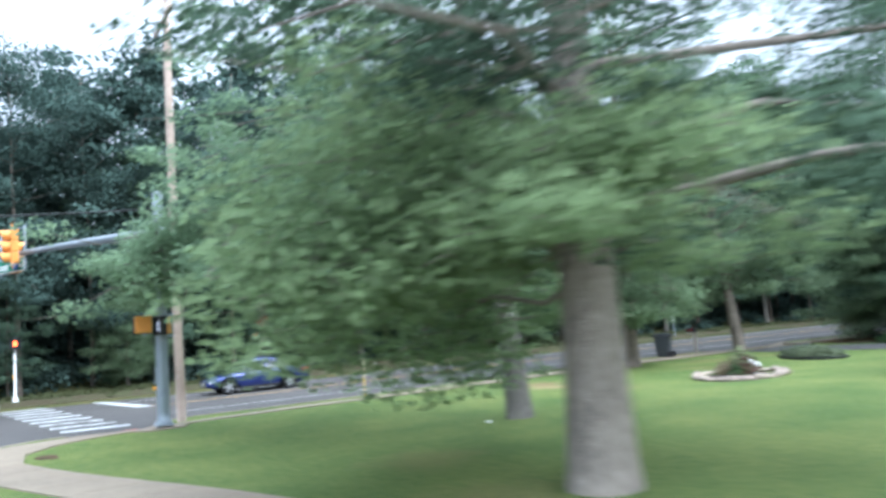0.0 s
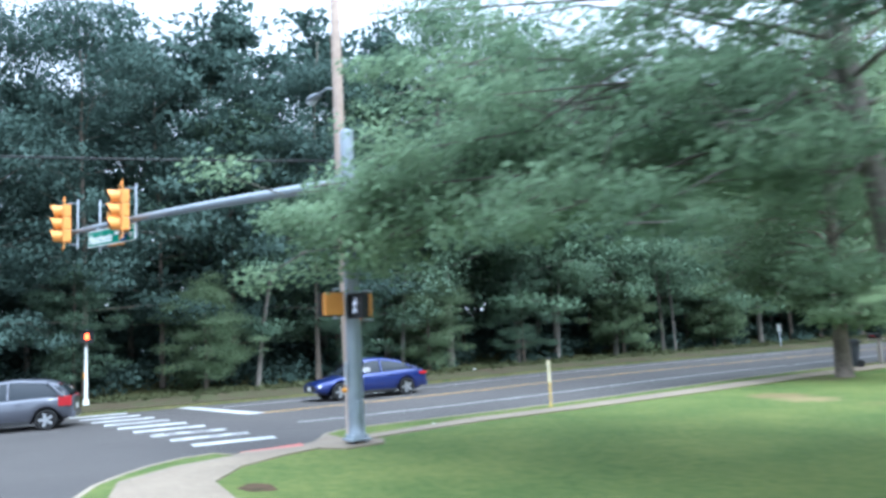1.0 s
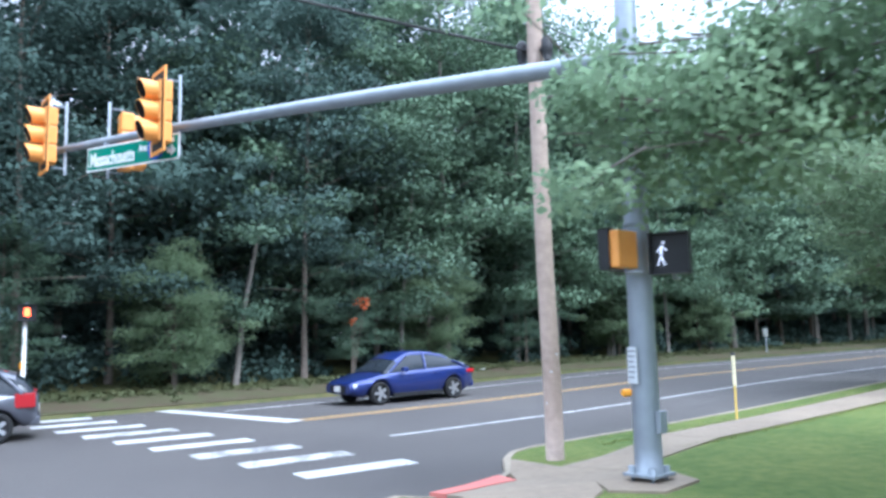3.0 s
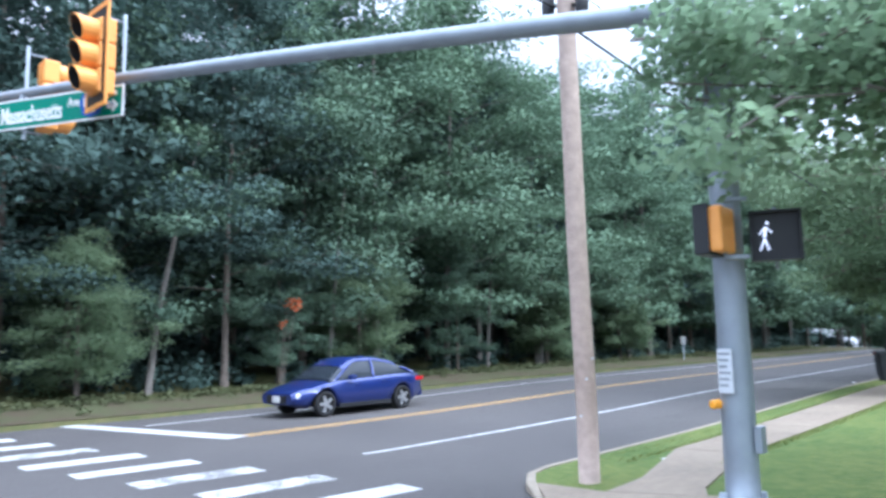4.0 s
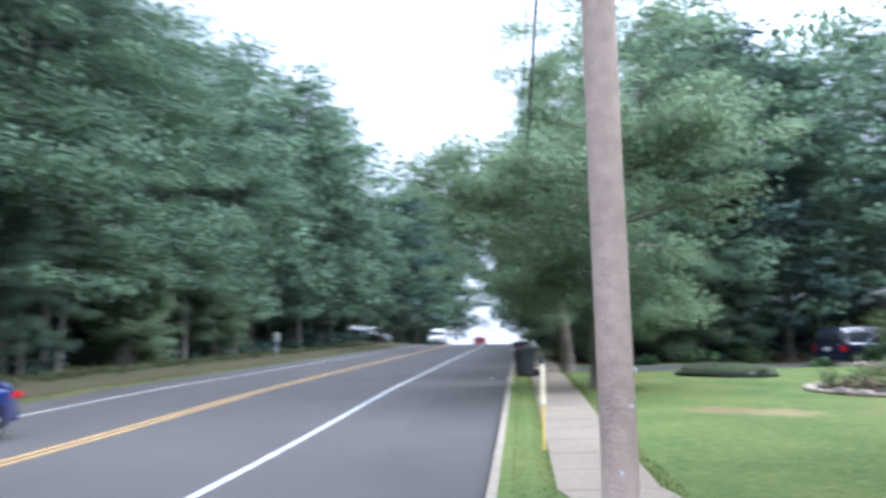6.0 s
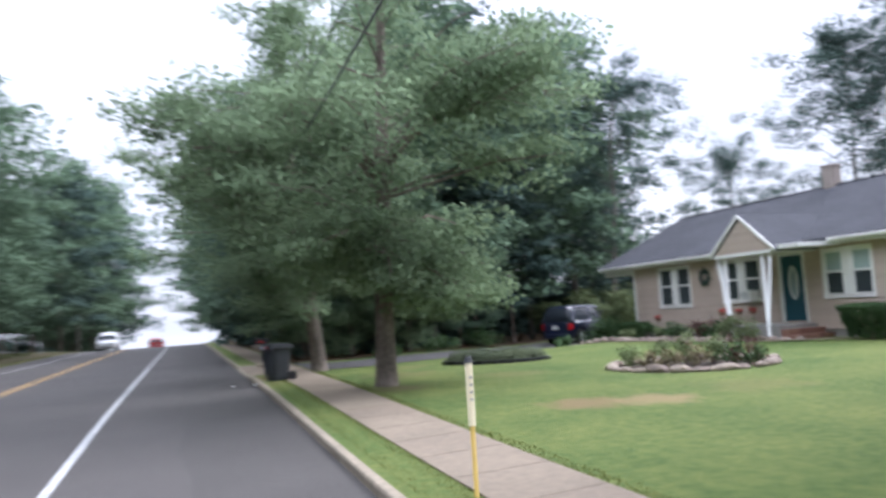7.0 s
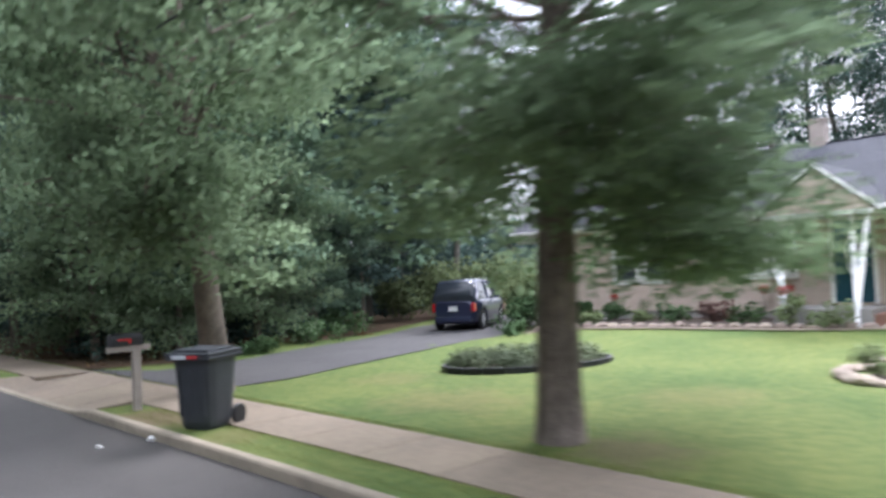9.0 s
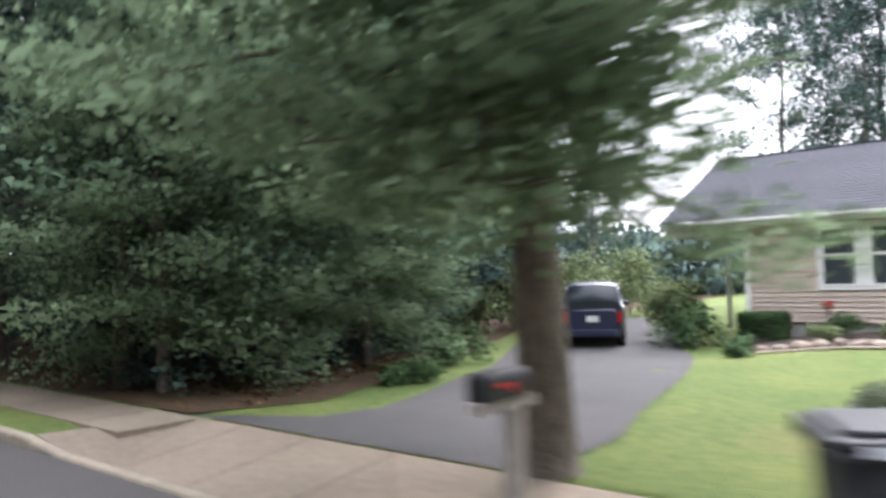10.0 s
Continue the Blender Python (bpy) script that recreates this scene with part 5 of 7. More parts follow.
M_BRICK = mat("brick_red", (0.27, 0.14, 0.1), (0.19, 0.1, 0.075), scale=10, rough=0.9, bump=0.4, bump_scale=60, per="object", vary=0.15)

house = thing("house", (0, 0, 0), "single-storey tan clapboard house with a dark shingle roof", "house")
HX, HY0, HY1, HZ0, HZ1, HB = 12.98, 14.78, 27.18, 0.2, 3.05, 21.6
FLOOR_Z = 0.55
RX, RZ = 17.3, 5.42
WINDOWS = [(23.54, 25.38, 1.42, 2.86), (19.9, 21.65, 1.5, 2.86), (15.62, 17.22, 1.52, 2.83)]
DOORWAY = (18.05, 18.95, 0.78, 2.84)


def wall_with_holes(b, x0, x1, y0, y1, z0, z1, holes):
    """A thick wall along y in one piece, cut through by openings."""
    ys_ = sorted({y0, y1} | {q for h_ in holes for q in h_[:2]})
    zs_ = sorted({z0, z1} | {q for h_ in holes for q in h_[2:]})
    at = {}

    def corner(s, i, j):
        if (s, i, j) not in at:
            at[s, i, j] = b.verts.new(((x0, x1)[s], ys_[i], zs_[j]))
        return at[s, i, j]

    def solid(i, j):
        if not (0 <= i < len(ys_) - 1 and 0 <= j < len(zs_) - 1):
            return False
        ym, zm = (ys_[i] + ys_[i + 1]) / 2, (zs_[j] + zs_[j + 1]) / 2
        return not any(a < ym < c and lo_ < zm < hi_ for a, c, lo_, hi_ in holes)
    for i in range(len(ys_) - 1):
        for j in range(len(zs_) - 1):
            if not solid(i, j):
                continue
            quad = [(i, j), (i + 1, j), (i + 1, j + 1), (i, j + 1)]
            for s in (0, 1):
                b.faces.new([corner(s, *q) for q in quad])
            for k, (di, dj) in enumerate([(0, -1), (1, 0), (0, 1), (-1, 0)]):
                if not solid(i + di, j + dj):
                    p, q = quad[k], quad[(k + 1) % 4]
                    b.faces.new((corner(0, *p), corner(0, *q), corner(1, *q), corner(1, *p)))
    bmesh.ops.recalc_face_normals(b, faces=b.faces)


bm = bmesh.new()
wall_with_holes(bm, HX + 0.02, HX + 0.18, HY0 + 0.02, HY1 - 0.02, FLOOR_Z, HZ1, WINDOWS + [DOORWAY])
front_wall = part("wall", bm, M_SIDING, house)
bm = bmesh.new()
box(bm, HX + 0.18, HB, HY1 - 0.18, HY1 - 0.02, FLOOR_Z, HZ1)
box(bm, HB - 0.16, HB, HY0 + 0.18, HY1 - 0.18, FLOOR_Z, HZ1)
part("rear_wall", bm, M_SIDING, house)
bm = bmesh.new()
lo = [(HX + 0.18, FLOOR_Z), (HB, FLOOR_Z), (HB, HZ1), (RX, RZ - 0.18), (HX + 0.18, HZ1)]
prism(bm, lo, -(HY0 + 0.18), -(HY0 + 0.02), Matrix.Rotation(radians(90), 4, "X"))
side_wall = part("gable_wall", bm, M_SIDING, house)
bm = bmesh.new()
box(bm, HX + 0.03, HB - 0.02, HY0 + 0.03, HY1 - 0.03, 0.0, FLOOR_Z)
part("foundation", bm, M_FOUND, house, "grey concrete block foundation")
# dark room behind the glass
bm = bmesh.new()
box(bm, HX + 1.6, HX + 1.7, HY0 + 0.2, HY1 - 0.2, FLOOR_Z, HZ1)
part("inner_wall", bm, mat("room_grey", (0.25, 0.24, 0.22), rough=0.9), house)



def board_along_y(a, c, z, h, parent, x=HX):
    """One clapboard, thick at the foot and thin at the head."""
    b = bmesh.new()
    prism(b, [(x + 0.019, z), (x - 0.046, z), (x - 0.004, z + h + 0.004), (x + 0.019, z + h + 0.012)], -c, -a, Matrix.Rotation(radians(90), 4, "X"))
    return part("board", b, M_SIDING, parent)


BOARD = 0.125
z = FLOOR_Z
while z < HZ1 - 0.03:
    h = min(BOARD, HZ1 - z)
    cuts = [(a - 0.09, c + 0.09) for a, c, lo_, hi_ in WINDOWS + [DOORWAY] if lo_ - 0.09 < z + h and z < hi_ + 0.09]
    y = HY0 + 0.1
    for a, c in sorted(cuts):
        board_along_y(y, a, z, h, front_wall)
        y = c
    board_along_y(y, HY1 - 0.1, z, h, front_wall)
    z += BOARD
# gable side boards, facing -y
z = FLOOR_Z
while z < RZ - 0.35:
    xa, xb = HX + 0.1, HB - 0.1
    if z > HZ1:
        u = (z + BOARD - HZ1) / (RZ - 0.18 - HZ1)
        xa, xb = HX + (RX - HX) * u, HB - (HB - RX) * u
    if xb - xa > 0.2:
        b = bmesh.new()
        prism(b, [(-(HY0 + 0.019), z), (-(HY0 - 0.046), z), (-(HY0 - 0.004), z + BOARD + 0.004), (-(HY0 + 0.019), z + BOARD + 0.012)], xa, xb,
              Matrix(((0, 0, 1, 0), (-1, 0, 0, 0), (0, 1, 0, 0), (0, 0, 0, 1))))
        part("board", b, M_SIDING, side_wall)
    z += BOARD
# corner posts and trim
for y0, y1 in ((HY0 - 0.034, HY0 + 0.1), (HY1 - 0.1, HY1 + 0.02)):
    bm = bmesh.new()
    box(bm, HX - 0.034, HX + 0.1, y0, y1, FLOOR_Z - 0.02, HZ1, 0.004)
    part("corner_trim", bm, M_TRIM, house)


# roof: two slabs with overhang, over the open bay at the far end too
def roof_slab(name, x_low, z_low, x_top, z_top, y0, y1, thick, parent, material=M_ROOF):
    b = bmesh.new()
    prism(b, [(x_low, z_low), (x_top, z_top), (x_top, z_top + thick), (x_low, z_low + thick)], -y1, -y0, Matrix.Rotation(radians(90), 4, "X"))
    return part(name, b, material, parent)


RY0, RY1 = 14.45, 29.3
roof_slab("roof", HX - 0.38, 3.1, RX, RZ - 0.1, RY0, RY1, 0.12, house)
roof_slab("roof", HB + 0.38, 3.1, RX, RZ - 0.1, RY0, RY1, 0.12, house)
for k in range(26):
    # shingle courses, each a thin step
    u0 = k / 26
    b = bmesh.new()
    xa, xb = HX - 0.4 + (RX - HX + 0.4) * u0, HX - 0.4 + (RX - HX + 0.4) * (u0 + 1 / 26)
    za = 3.1 + (RZ - 3.2) * u0 + 0.122
    zb = 3.1 + (RZ - 3.2) * (u0 + 1 / 26) + 0.122
    prism(b, [(xa, za), (xb, zb), (xb, zb + 0.004), (xa, za + 0.016)], -(RY1 + 0.01), -(RY0 - 0.01), Matrix.Rotation(radians(90), 4, "X"))
    part("shingle_course", b, M_ROOF, house)
bm = bmesh.new()
box(bm, RX - 0.12, RX + 0.12, RY0, RY1, RZ + 0.0, RZ + 0.04, 0.015)
part("ridge_cap", bm, M_ROOF, house)
bm = bmesh.new()
box(bm, HX - 0.42, HX - 0.38, RY0, 16.62, 3.06, 3.2, 0.006)
box(bm, HX - 0.42, HX - 0.38, 20.05, RY1, 3.06, 3.2, 0.006)
part("fascia", bm, M_TRIM, house)
bm = bmesh.new()
box(bm, HX - 0.5, HX - 0.42, RY0 + 0.05, 16.6, 3.12, 3.19, 0.012)
box(bm, HX - 0.5, HX - 0.42, 20.1, RY1 - 0.05, 3.12, 3.19, 0.012)
part("gutter", bm, M_TRIM, house)
bm = bmesh.new()
box(bm, HX - 0.38, HX, RY0 + 0.02, RY1 - 0.02, 3.02, 3.05)
part("soffit", bm, M_TRIM, house)
for sgn, xe in ((1, HX - 0.4), (-1, HB + 0.4)):
    b = bmesh.new()
    prism(b, [(xe, 3.09), (RX, RZ - 0.11), (RX, RZ + 0.02), (xe, 3.22)], -(RY0), -(RY0 - 0.035), Matrix.Rotation(radians(90), 4, "X"))
    part("rake_trim", b, M_TRIM, house)
    b = bmesh.new()
    prism(b, [(xe, 3.09), (RX, RZ - 0.11), (RX, RZ + 0.02), (xe, 3.22)], -(RY1 + 0.035), -(RY1), Matrix.Rotation(radians(90), 4, "X"))
    part("rake_trim", b, M_TRIM, house)
bm = bmesh.new()
tube(bm, [(HX - 0.44, HY0 - 0.02, 3.08), (HX - 0.3, HY0 - 0.02, 2.95), (HX - 0.06, HY0 - 0.02, 2.85), (HX - 0.06, HY0 - 0.02, 0.42), (HX - 0.22, HY0 - 0.04, 0.33)], [0.04] * 5, 8)
part("downspout", bm, M_TRIM, house)
# open bay at the far end: post, beam and gable board
bm = bmesh.new()
box(bm, HB - 0.14, HB - 0.02, RY1 - 0.22, RY1 - 0.1, 0.0, 2.85, 0.006)
box(bm, RX - 0.06, RX + 0.06, RY1 - 0.22, RY1 - 0.1, 0.0, 2.85, 0.006)
box(bm, HX + 0.05, HB, RY1 - 0.2, RY1 - 0.08, 2.82, 3.0, 0.006)
box(bm, HX - 0.1, HX + 0.04, HY1 + 0.02, RY1 - 0.02, 2.82, 3.02, 0.006)
part("carport_frame", bm, M_TRIM, house)
bm = bmesh.new()
prism(bm, [(HX, 3.05), (HB, 3.05), (RX, RZ - 0.2)], -(RY1 - 0.02), -(RY1 - 0.12), Matrix.Rotation(radians(90), 4, "X"))
part("far_gable", bm, M_SIDING, house)
# chimney
bm = bmesh.new()
box(bm, 17.06, 17.49, 20.33, 20.77, 4.9, 6.12, 0.01)
box(bm, 17.03, 17.52, 20.3, 20.8, 6.12, 6.2, 0.01)
part("chimney", bm, mat("chimney_render", (0.4, 0.34, 0.3), (0.28, 0.235, 0.21), scale=8, rough=0.95), house, "pale rendered chimney")


def double_window(y0, y1, z0, z1, blind, parent=house):
    w = new("window")
    w.parent = parent
    mid_ = (y0 + y1) / 2
    b = bmesh.new()
    t = 0.09
    box(b, HX - 0.035, HX + 0.05, y0 - t, y0, z0 - t, z1 + t, 0.006)
    box(b, HX - 0.035, HX + 0.05, y1, y1 + t, z0 - t, z1 + t, 0.006)
    box(b, HX - 0.035, HX + 0.05, y0, y1, z1, z1 + t, 0.006)
    box(b, HX - 0.035, HX + 0.05, mid_ - 0.16, mid_ + 0.16, z0, z1, 0.006)
    part("window_frame", b, M_TRIM, w)
    b = bmesh.new()
    box(b, HX - 0.07, HX + 0.05, y0 - t, y1 + t, z0 - t, z0 - 0.02, 0.008)
    part("window_sill", b, M_TRIM, w)
    for a, c in ((y0, mid_ - 0.16), (mid_ + 0.16, y1)):
        b = bmesh.new()
        zm = (z0 + z1) / 2 + 0.04
        for u0, u1, v0, v1, xo in ((a, a + 0.045, z0, z1, 0), (c - 0.045, c, z0, z1, 0), (a, c, z1 - 0.045, z1, 0), (a, c, z0, z0 + 0.05, 0), (a, c, zm - 0.03, zm + 0.03, 0)):
            box(b, HX + 0.0, HX + 0.045, u0, u1, v0, v1)
        part("sash", b, M_TRIM, w)
        for v0, v1 in ((z0 + 0.05, zm - 0.03), (zm + 0.03, z1 - 0.045)):
            b = bmesh.new()
            box(b, HX + 0.025, HX + 0.032, a + 0.045, c - 0.045, v0, v1)
            part("pane", b, M_PANE if not (blind and v0 > zm) else M_BLIND, w)
    return w


double_window(*WINDOWS[0], False)
double_window(*WINDOWS[1], False)
double_window(*WINDOWS[2], True)
# front door with an oval light
door = new("door")
door.parent = house
y0, y1, z0, z1 = DOORWAY
bm = bmesh.new()
for a, c, lo_, hi_ in ((y0 - 0.1, y0, z0 - 0.03, z1 + 0.1), (y1, y1 + 0.1, z0 - 0.03, z1 + 0.1), (y0, y1, z1, z1 + 0.1)):
    box(bm, HX - 0.035, HX + 0.06, a, c, lo_, hi_, 0.006)
part("door_frame", bm, M_TRIM, door)
bm = bmesh.new()
box(bm, HX + 0.02, HX + 0.06, y0, y1, z0, z1, 0.004)
part("leaf", bm, M_DOOR, door, "dark teal door leaf")
bm = bmesh.new()
ring_o, ring_i = [], []
for k in range(28):
    a = 2 * math.pi * k / 28
    ring_o.append(bm.verts.new((HX + 0.005, (y0 + y1) / 2 + 0.19 * math.cos(a), 1.98 + 0.52 * math.sin(a))))
    ring_i.append(bm.verts.new((HX + 0.005, (y0 + y1) / 2 + 0.15 * math.cos(a), 1.98 + 0.47 * math.sin(a))))
for k in range(28):
    bm.faces.new((ring_o[k], ring_o[(k + 1) % 28], ring_i[(k + 1) % 28], ring_i[k]))
g = bmesh.ops.extrude_face_region(bm, geom=bm.faces[:])
bmesh.ops.translate(bm, vec=(0.02, 0, 0), verts=[v for v in g["geom"] if isinstance(v, bmesh.types.BMVert)])
bmesh.ops.recalc_face_normals(bm, faces=bm.faces)
part("oval_trim", bm, M_TRIM, door)
bm = bmesh.new()
bm.faces.new([bm.verts.new((HX + 0.016, (y0 + y1) / 2 + 0.15 * math.cos(2 * math.pi * k / 28), 1.98 + 0.47 * math.sin(2 * math.pi * k / 28))) for k in range(28)])
part("oval_pane", bm, glass_mat("frosted_pane", (0.3, 0.36, 0.38), 0.2), door)
bm = bmesh.new()
tube(bm, [(HX - 0.03, y0 + 0.08, 1.72), (HX + 0.02, y0 + 0.08, 1.72)], [0.035, 0.02], 10)
part("door_handle", bm, M_STEEL, door)

# porch: gabled canopy on slanting posts, floor slab and brick steps
PX = 11.3
porch = thing("porch", (0, 0, 0), "small gabled porch with white slanting posts", "porch")
bm = bmesh.new()
prism(bm, [(-20.02, 3.0), (-18.77, 4.04), (-17.52, 3.0)], PX + 0.04, PX + 0.16, Matrix(((0, 0, 1, 0), (-1, 0, 0, 0), (0, 1, 0, 0), (0, 0, 0, 1))))
gable = part("gable_panel", bm, M_SIDING, porch)
z = 3.02
while z < 3.95:
    u = (z + BOARD - 3.0) / 1.04
    if u < 0.97:
        b = bmesh.new()
        prism(b, [(PX + 0.039, z), (PX - 0.006, z), (PX + 0.03, z + BOARD + 0.004), (PX + 0.039, z + BOARD + 0.012)], -(20.02 - 1.25 * u), -(17.52 + 1.25 * u), Matrix.Rotation(radians(90), 4, "X"))
        part("board", b, M_SIDING, gable)
    z += BOARD
for s in (1, -1):
    b = bmesh.new()
    ye = 18.77 + s * 1.42
    prism(b, [(ye, 2.93), (18.77, 4.1), (18.77, 4.2), (ye + s * 0.02, 3.03)], PX - 0.01, HX + 1.6, Matrix(((0, 0, 1, 0), (1, 0, 0, 0), (0, 1, 0, 0), (0, 0, 0, 1))))
    part("roof", b, M_ROOF, porch)
    b = bmesh.new()
    prism(b, [(ye, 2.93), (18.77, 4.1), (18.77, 4.2), (ye + s * 0.02, 3.03)], PX - 0.045, PX - 0.01, Matrix(((0, 0, 1, 0), (1, 0, 0, 0), (0, 1, 0, 0), (0, 0, 0, 1))))
    part("rake_trim", b, M_TRIM, porch)
bm = bmesh.new()
box(bm, PX - 0.02, HX, 17.5, 20.04, 2.9, 3.0, 0.006)
part("ceiling_board", bm, M_TRIM, porch)
bm = bmesh.new()
box(bm, PX + 0.1, HX - 0.02, 16.6, 17.5, 2.98, 3.1, 0.01)
part("flat_canopy", bm, M_TRIM, porch, "white flat canopy edge")
for ys, lean_ in ((19.62, 0.34), (18.0, -0.34)):
    for dy in (0.0, lean_):
        b = bmesh.new()
        y_top = ys + dy
        tube(b, [(PX + 0.1, ys, 0.72), (PX + 0.1, y_top, 2.9)], [0.065, 0.065], 4)
        part("post", b, M_TRIM, porch)
    b = bmesh.new()
    tube(b, [(PX + 0.1, ys, 0.2), (PX + 0.1, ys, 0.75)], [0.05, 0.05], 8)
    part("post_foot", b, M_TRIM, porch)
bm = bmesh.new()
box(bm, PX + 0.2, HX + 0.02, 17.7, 19.95, 0.1, 0.72, 0.012)
part("slab", bm, M_FOUND, porch)
for k in range(3):
    b = bmesh.new()
    box(b, PX + 0.25, HX - 0.05, 17.68 - 0.3 * (k + 1), 17.7 - 0.3 * k, 0.08, 0.6 - 0.16 * k, 0.008)
    st = part("step", b, M_BRICK, porch, "weathered brick step")
    for j in range(7):
        b = bmesh.new()
        xx = PX + 0.26 + 0.2 * j
        box(b, xx, xx + 0.19, 17.665 - 0.3 * (k + 1), 17.69 - 0.3 * (k + 1), 0.5 - 0.16 * k, 0.605 - 0.16 * k, 0.005)
        part("brick", b, M_BRICK, st)
# wreath, window unit, flower boxes
wreath = thing("wreath", (HX - 0.05, 22.58, 2.42), "dark round wreath hung on the siding", "wreath")
v = []
rngx = np.random.default_rng(8)
cc = np.array([(0.0, 0.2 * math.cos(a), 0.24 * math.sin(a)) for a in (2 * math.pi * k / 22 for k in range(22))])
ob = new("foliage", leaf_mesh("foliage", leaf_cloud(rngx, cc, np.full(22, 0.07), 26, 0.08, 1.0), M_LEAF_DARK))
ob.parent = wreath
bm = bmesh.new()
tube(bm, [(0.02, 0.19 * math.cos(2 * math.pi * k / 20), 0.22 * math.sin(2 * math.pi * k / 20)) for k in range(21)], [0.03] * 21, 6)
part("hoop", bm, M_BARK, wreath)
ac = thing("window_air_conditioner", (HX - 0.16, 20.28, 1.66), "white air conditioner fitted in the window", "air conditioner")
bm = bmesh.new()
box(bm, -0.2, 0.2, -0.26, 0.26, -0.17, 0.17, 0.015)
part("case", bm, M_TRIM, ac)
for k in range(6):
    b = bmesh.new()
    box(b, -0.206, -0.2, -0.2, 0.2, -0.12 + 0.042 * k, -0.1 + 0.042 * k)
    part("slat", b, M_GREYBAR, ac)

# ---- vehicles ----
M_TYRE = mat("tyre_rubber", (0.018, 0.018, 0.019), (0.012, 0.012, 0.012), scale=8, rough=0.85, bump=0.1)
M_RIM = mat("alloy_rim", (0.5, 0.51, 0.53), (0.4, 0.41, 0.43), scale=4, rough=0.35, metal=0.7, bump=0)
M_CARGLASS = glass_mat("car_glass", (0.022, 0.027, 0.034))
M_CARGLASS.node_tree.nodes["Principled BSDF"].inputs["Coat Weight"].default_value = 0.0
M_CARGLASS.node_tree.nodes["Principled BSDF"].inputs["Specular IOR Level"].default_value = 0.3
M_LAMP = glass_mat("clear_lamp", (0.65, 0.68, 0.72), 0.1)
M_TAIL = glass_mat("tail_lamp", (0.35, 0.012, 0.018), 0.15)


def paint_mat(name, base, metal=0.35):
    m = mat(name, base, tuple(c * 0.9 for c in base), scale=2, detail=0.6, rough=0.32, bump=0, metal=metal, spec=0.6)
    bs = next(n for n in m.node_tree.nodes if n.type == "BSDF_PRINCIPLED")
    bs.inputs["Coat Weight"].default_value, bs.inputs["Coat Roughness"].default_value = 0.8, 0.06
    return m


def interp(table, x):
    for (a, va), (b, vb) in zip(table, table[1:]):
        if a <= x <= b:
            u = (x - a) / (b - a)
            u = u * u * (3 - 2 * u) * 0.4 + u * 0.6
            return va + (vb - va) * u
    return table[0][1] if x < table[0][0] else table[-1][1]


def vehicle(name, label, category, at, turn, colour, length, width, axles, belt, roofline, glass_span, wheel_r, clad=None, lights="sedan"):
    """A car: +x is forward. belt: (x, z) of the shoulder line; roofline: (x, z) of the cabin's top; x from the rear bumper."""
    t = thing(name, at, label, category, turn=turn)
    hw = width / 2
    n = 33
    bm = bmesh.new()
    rows_ = []
    for i in range(n):
        x = length * i / (n - 1)
        end = min(x, length - x)
        taper = 1 - 0.22 * (1 - sm(0, 0.75, end)) - 0.06 * (1 - sm(0, 0.2, end))
        w = hw * taper
        zb = 0.2 + 0.13 * (1 - sm(0, 0.6, end))
        top = interp(belt, x)
        mid_z = zb + (top - zb) * 0.55
        pts = [(0, zb), (w * 0.86, zb), (w * 0.97, zb + 0.09), (w * 1.0, mid_z), (w * 0.985, top - 0.1), (w * 0.93, top - 0.02), (w * 0.8, top + 0.012), (0, top + 0.04 * sm(0, 0.8, end))]
        # wheel arches cut up into the flank
        for ax in axles:
            d = abs(x - ax)
            if d < wheel_r + 0.06:
                cut = wheel_r + math.sqrt((wheel_r + 0.07) ** 2 - d * d)
                pts[1], pts[2] = (w * 0.66, max(pts[1][1], cut)), (w * 0.975, max(pts[2][1], cut))
                pts[3] = (pts[3][0], max(pts[3][1], cut + 0.04))
        ring = [bm.verts.new((x, y, z)) for y, z in pts] + [bm.verts.new((x, -y, z)) for y, z in pts[-2:0:-1]]
        rows_.append(ring)
    m = len(rows_[0])
    for a, b in zip(rows_, rows_[1:]):
        for k in range(m):
            bm.faces.new((a[k], b[k], b[(k + 1) % m], a[(k + 1) % m])).smooth = True
    bm.faces.new(rows_[0])
    bm.faces.new(rows_[-1])
    bmesh.ops.recalc_face_normals(bm, faces=bm.faces)
    part("body", bm, colour, t)
    # cabin: glass all round, roof skin and pillars over it
    g0, g1 = glass_span
    bm = bmesh.new()
    roof_b = bmesh.new()
    rows_, roofs = [], []
    k_n = 21
    for i in range(k_n):
        x = g0 + (g1 - g0) * i / (k_n - 1)
        zr, zb = interp(roofline, x), interp(belt, x) - 0.02
        zr = max(zr, zb + 0.012)
        full = (zr - zb) / 0.5
        wt = hw * (0.9 - 0.2 * min(1.0, full))
        pts = [(hw * 0.9, zb), (wt + 0.02, zr - 0.07 * min(1, full)), (wt * 0.86, zr - 0.012), (0, zr + 0.012)]
        rows_.append([bm.verts.new((x, y, z)) for y, z in pts] + [bm.verts.new((x, -y, z)) for y, z in pts[-2::-1]])
        if full > 0.55:
            q = [(wt + 0.035, zr - 0.085), (wt + 0.022, zr - 0.04), (wt * 0.86, zr + 0.004), (0, zr + 0.03)]
            roofs.append([roof_b.verts.new((x, y, z)) for y, z in q] + [roof_b.verts.new((x, -y, z)) for y, z in q[-2::-1]])
    for a, b in zip(rows_, rows_[1:]):
        for k in range(6):
            bm.faces.new((a[k], b[k], b[k + 1], a[k + 1])).smooth = True
    for r in (rows_[0], rows_[-1]):
        bm.faces.new(r)
    bmesh.ops.recalc_face_normals(bm, faces=bm.faces)
    part("window_glass", bm, M_CARGLASS, t, "dark car glass")
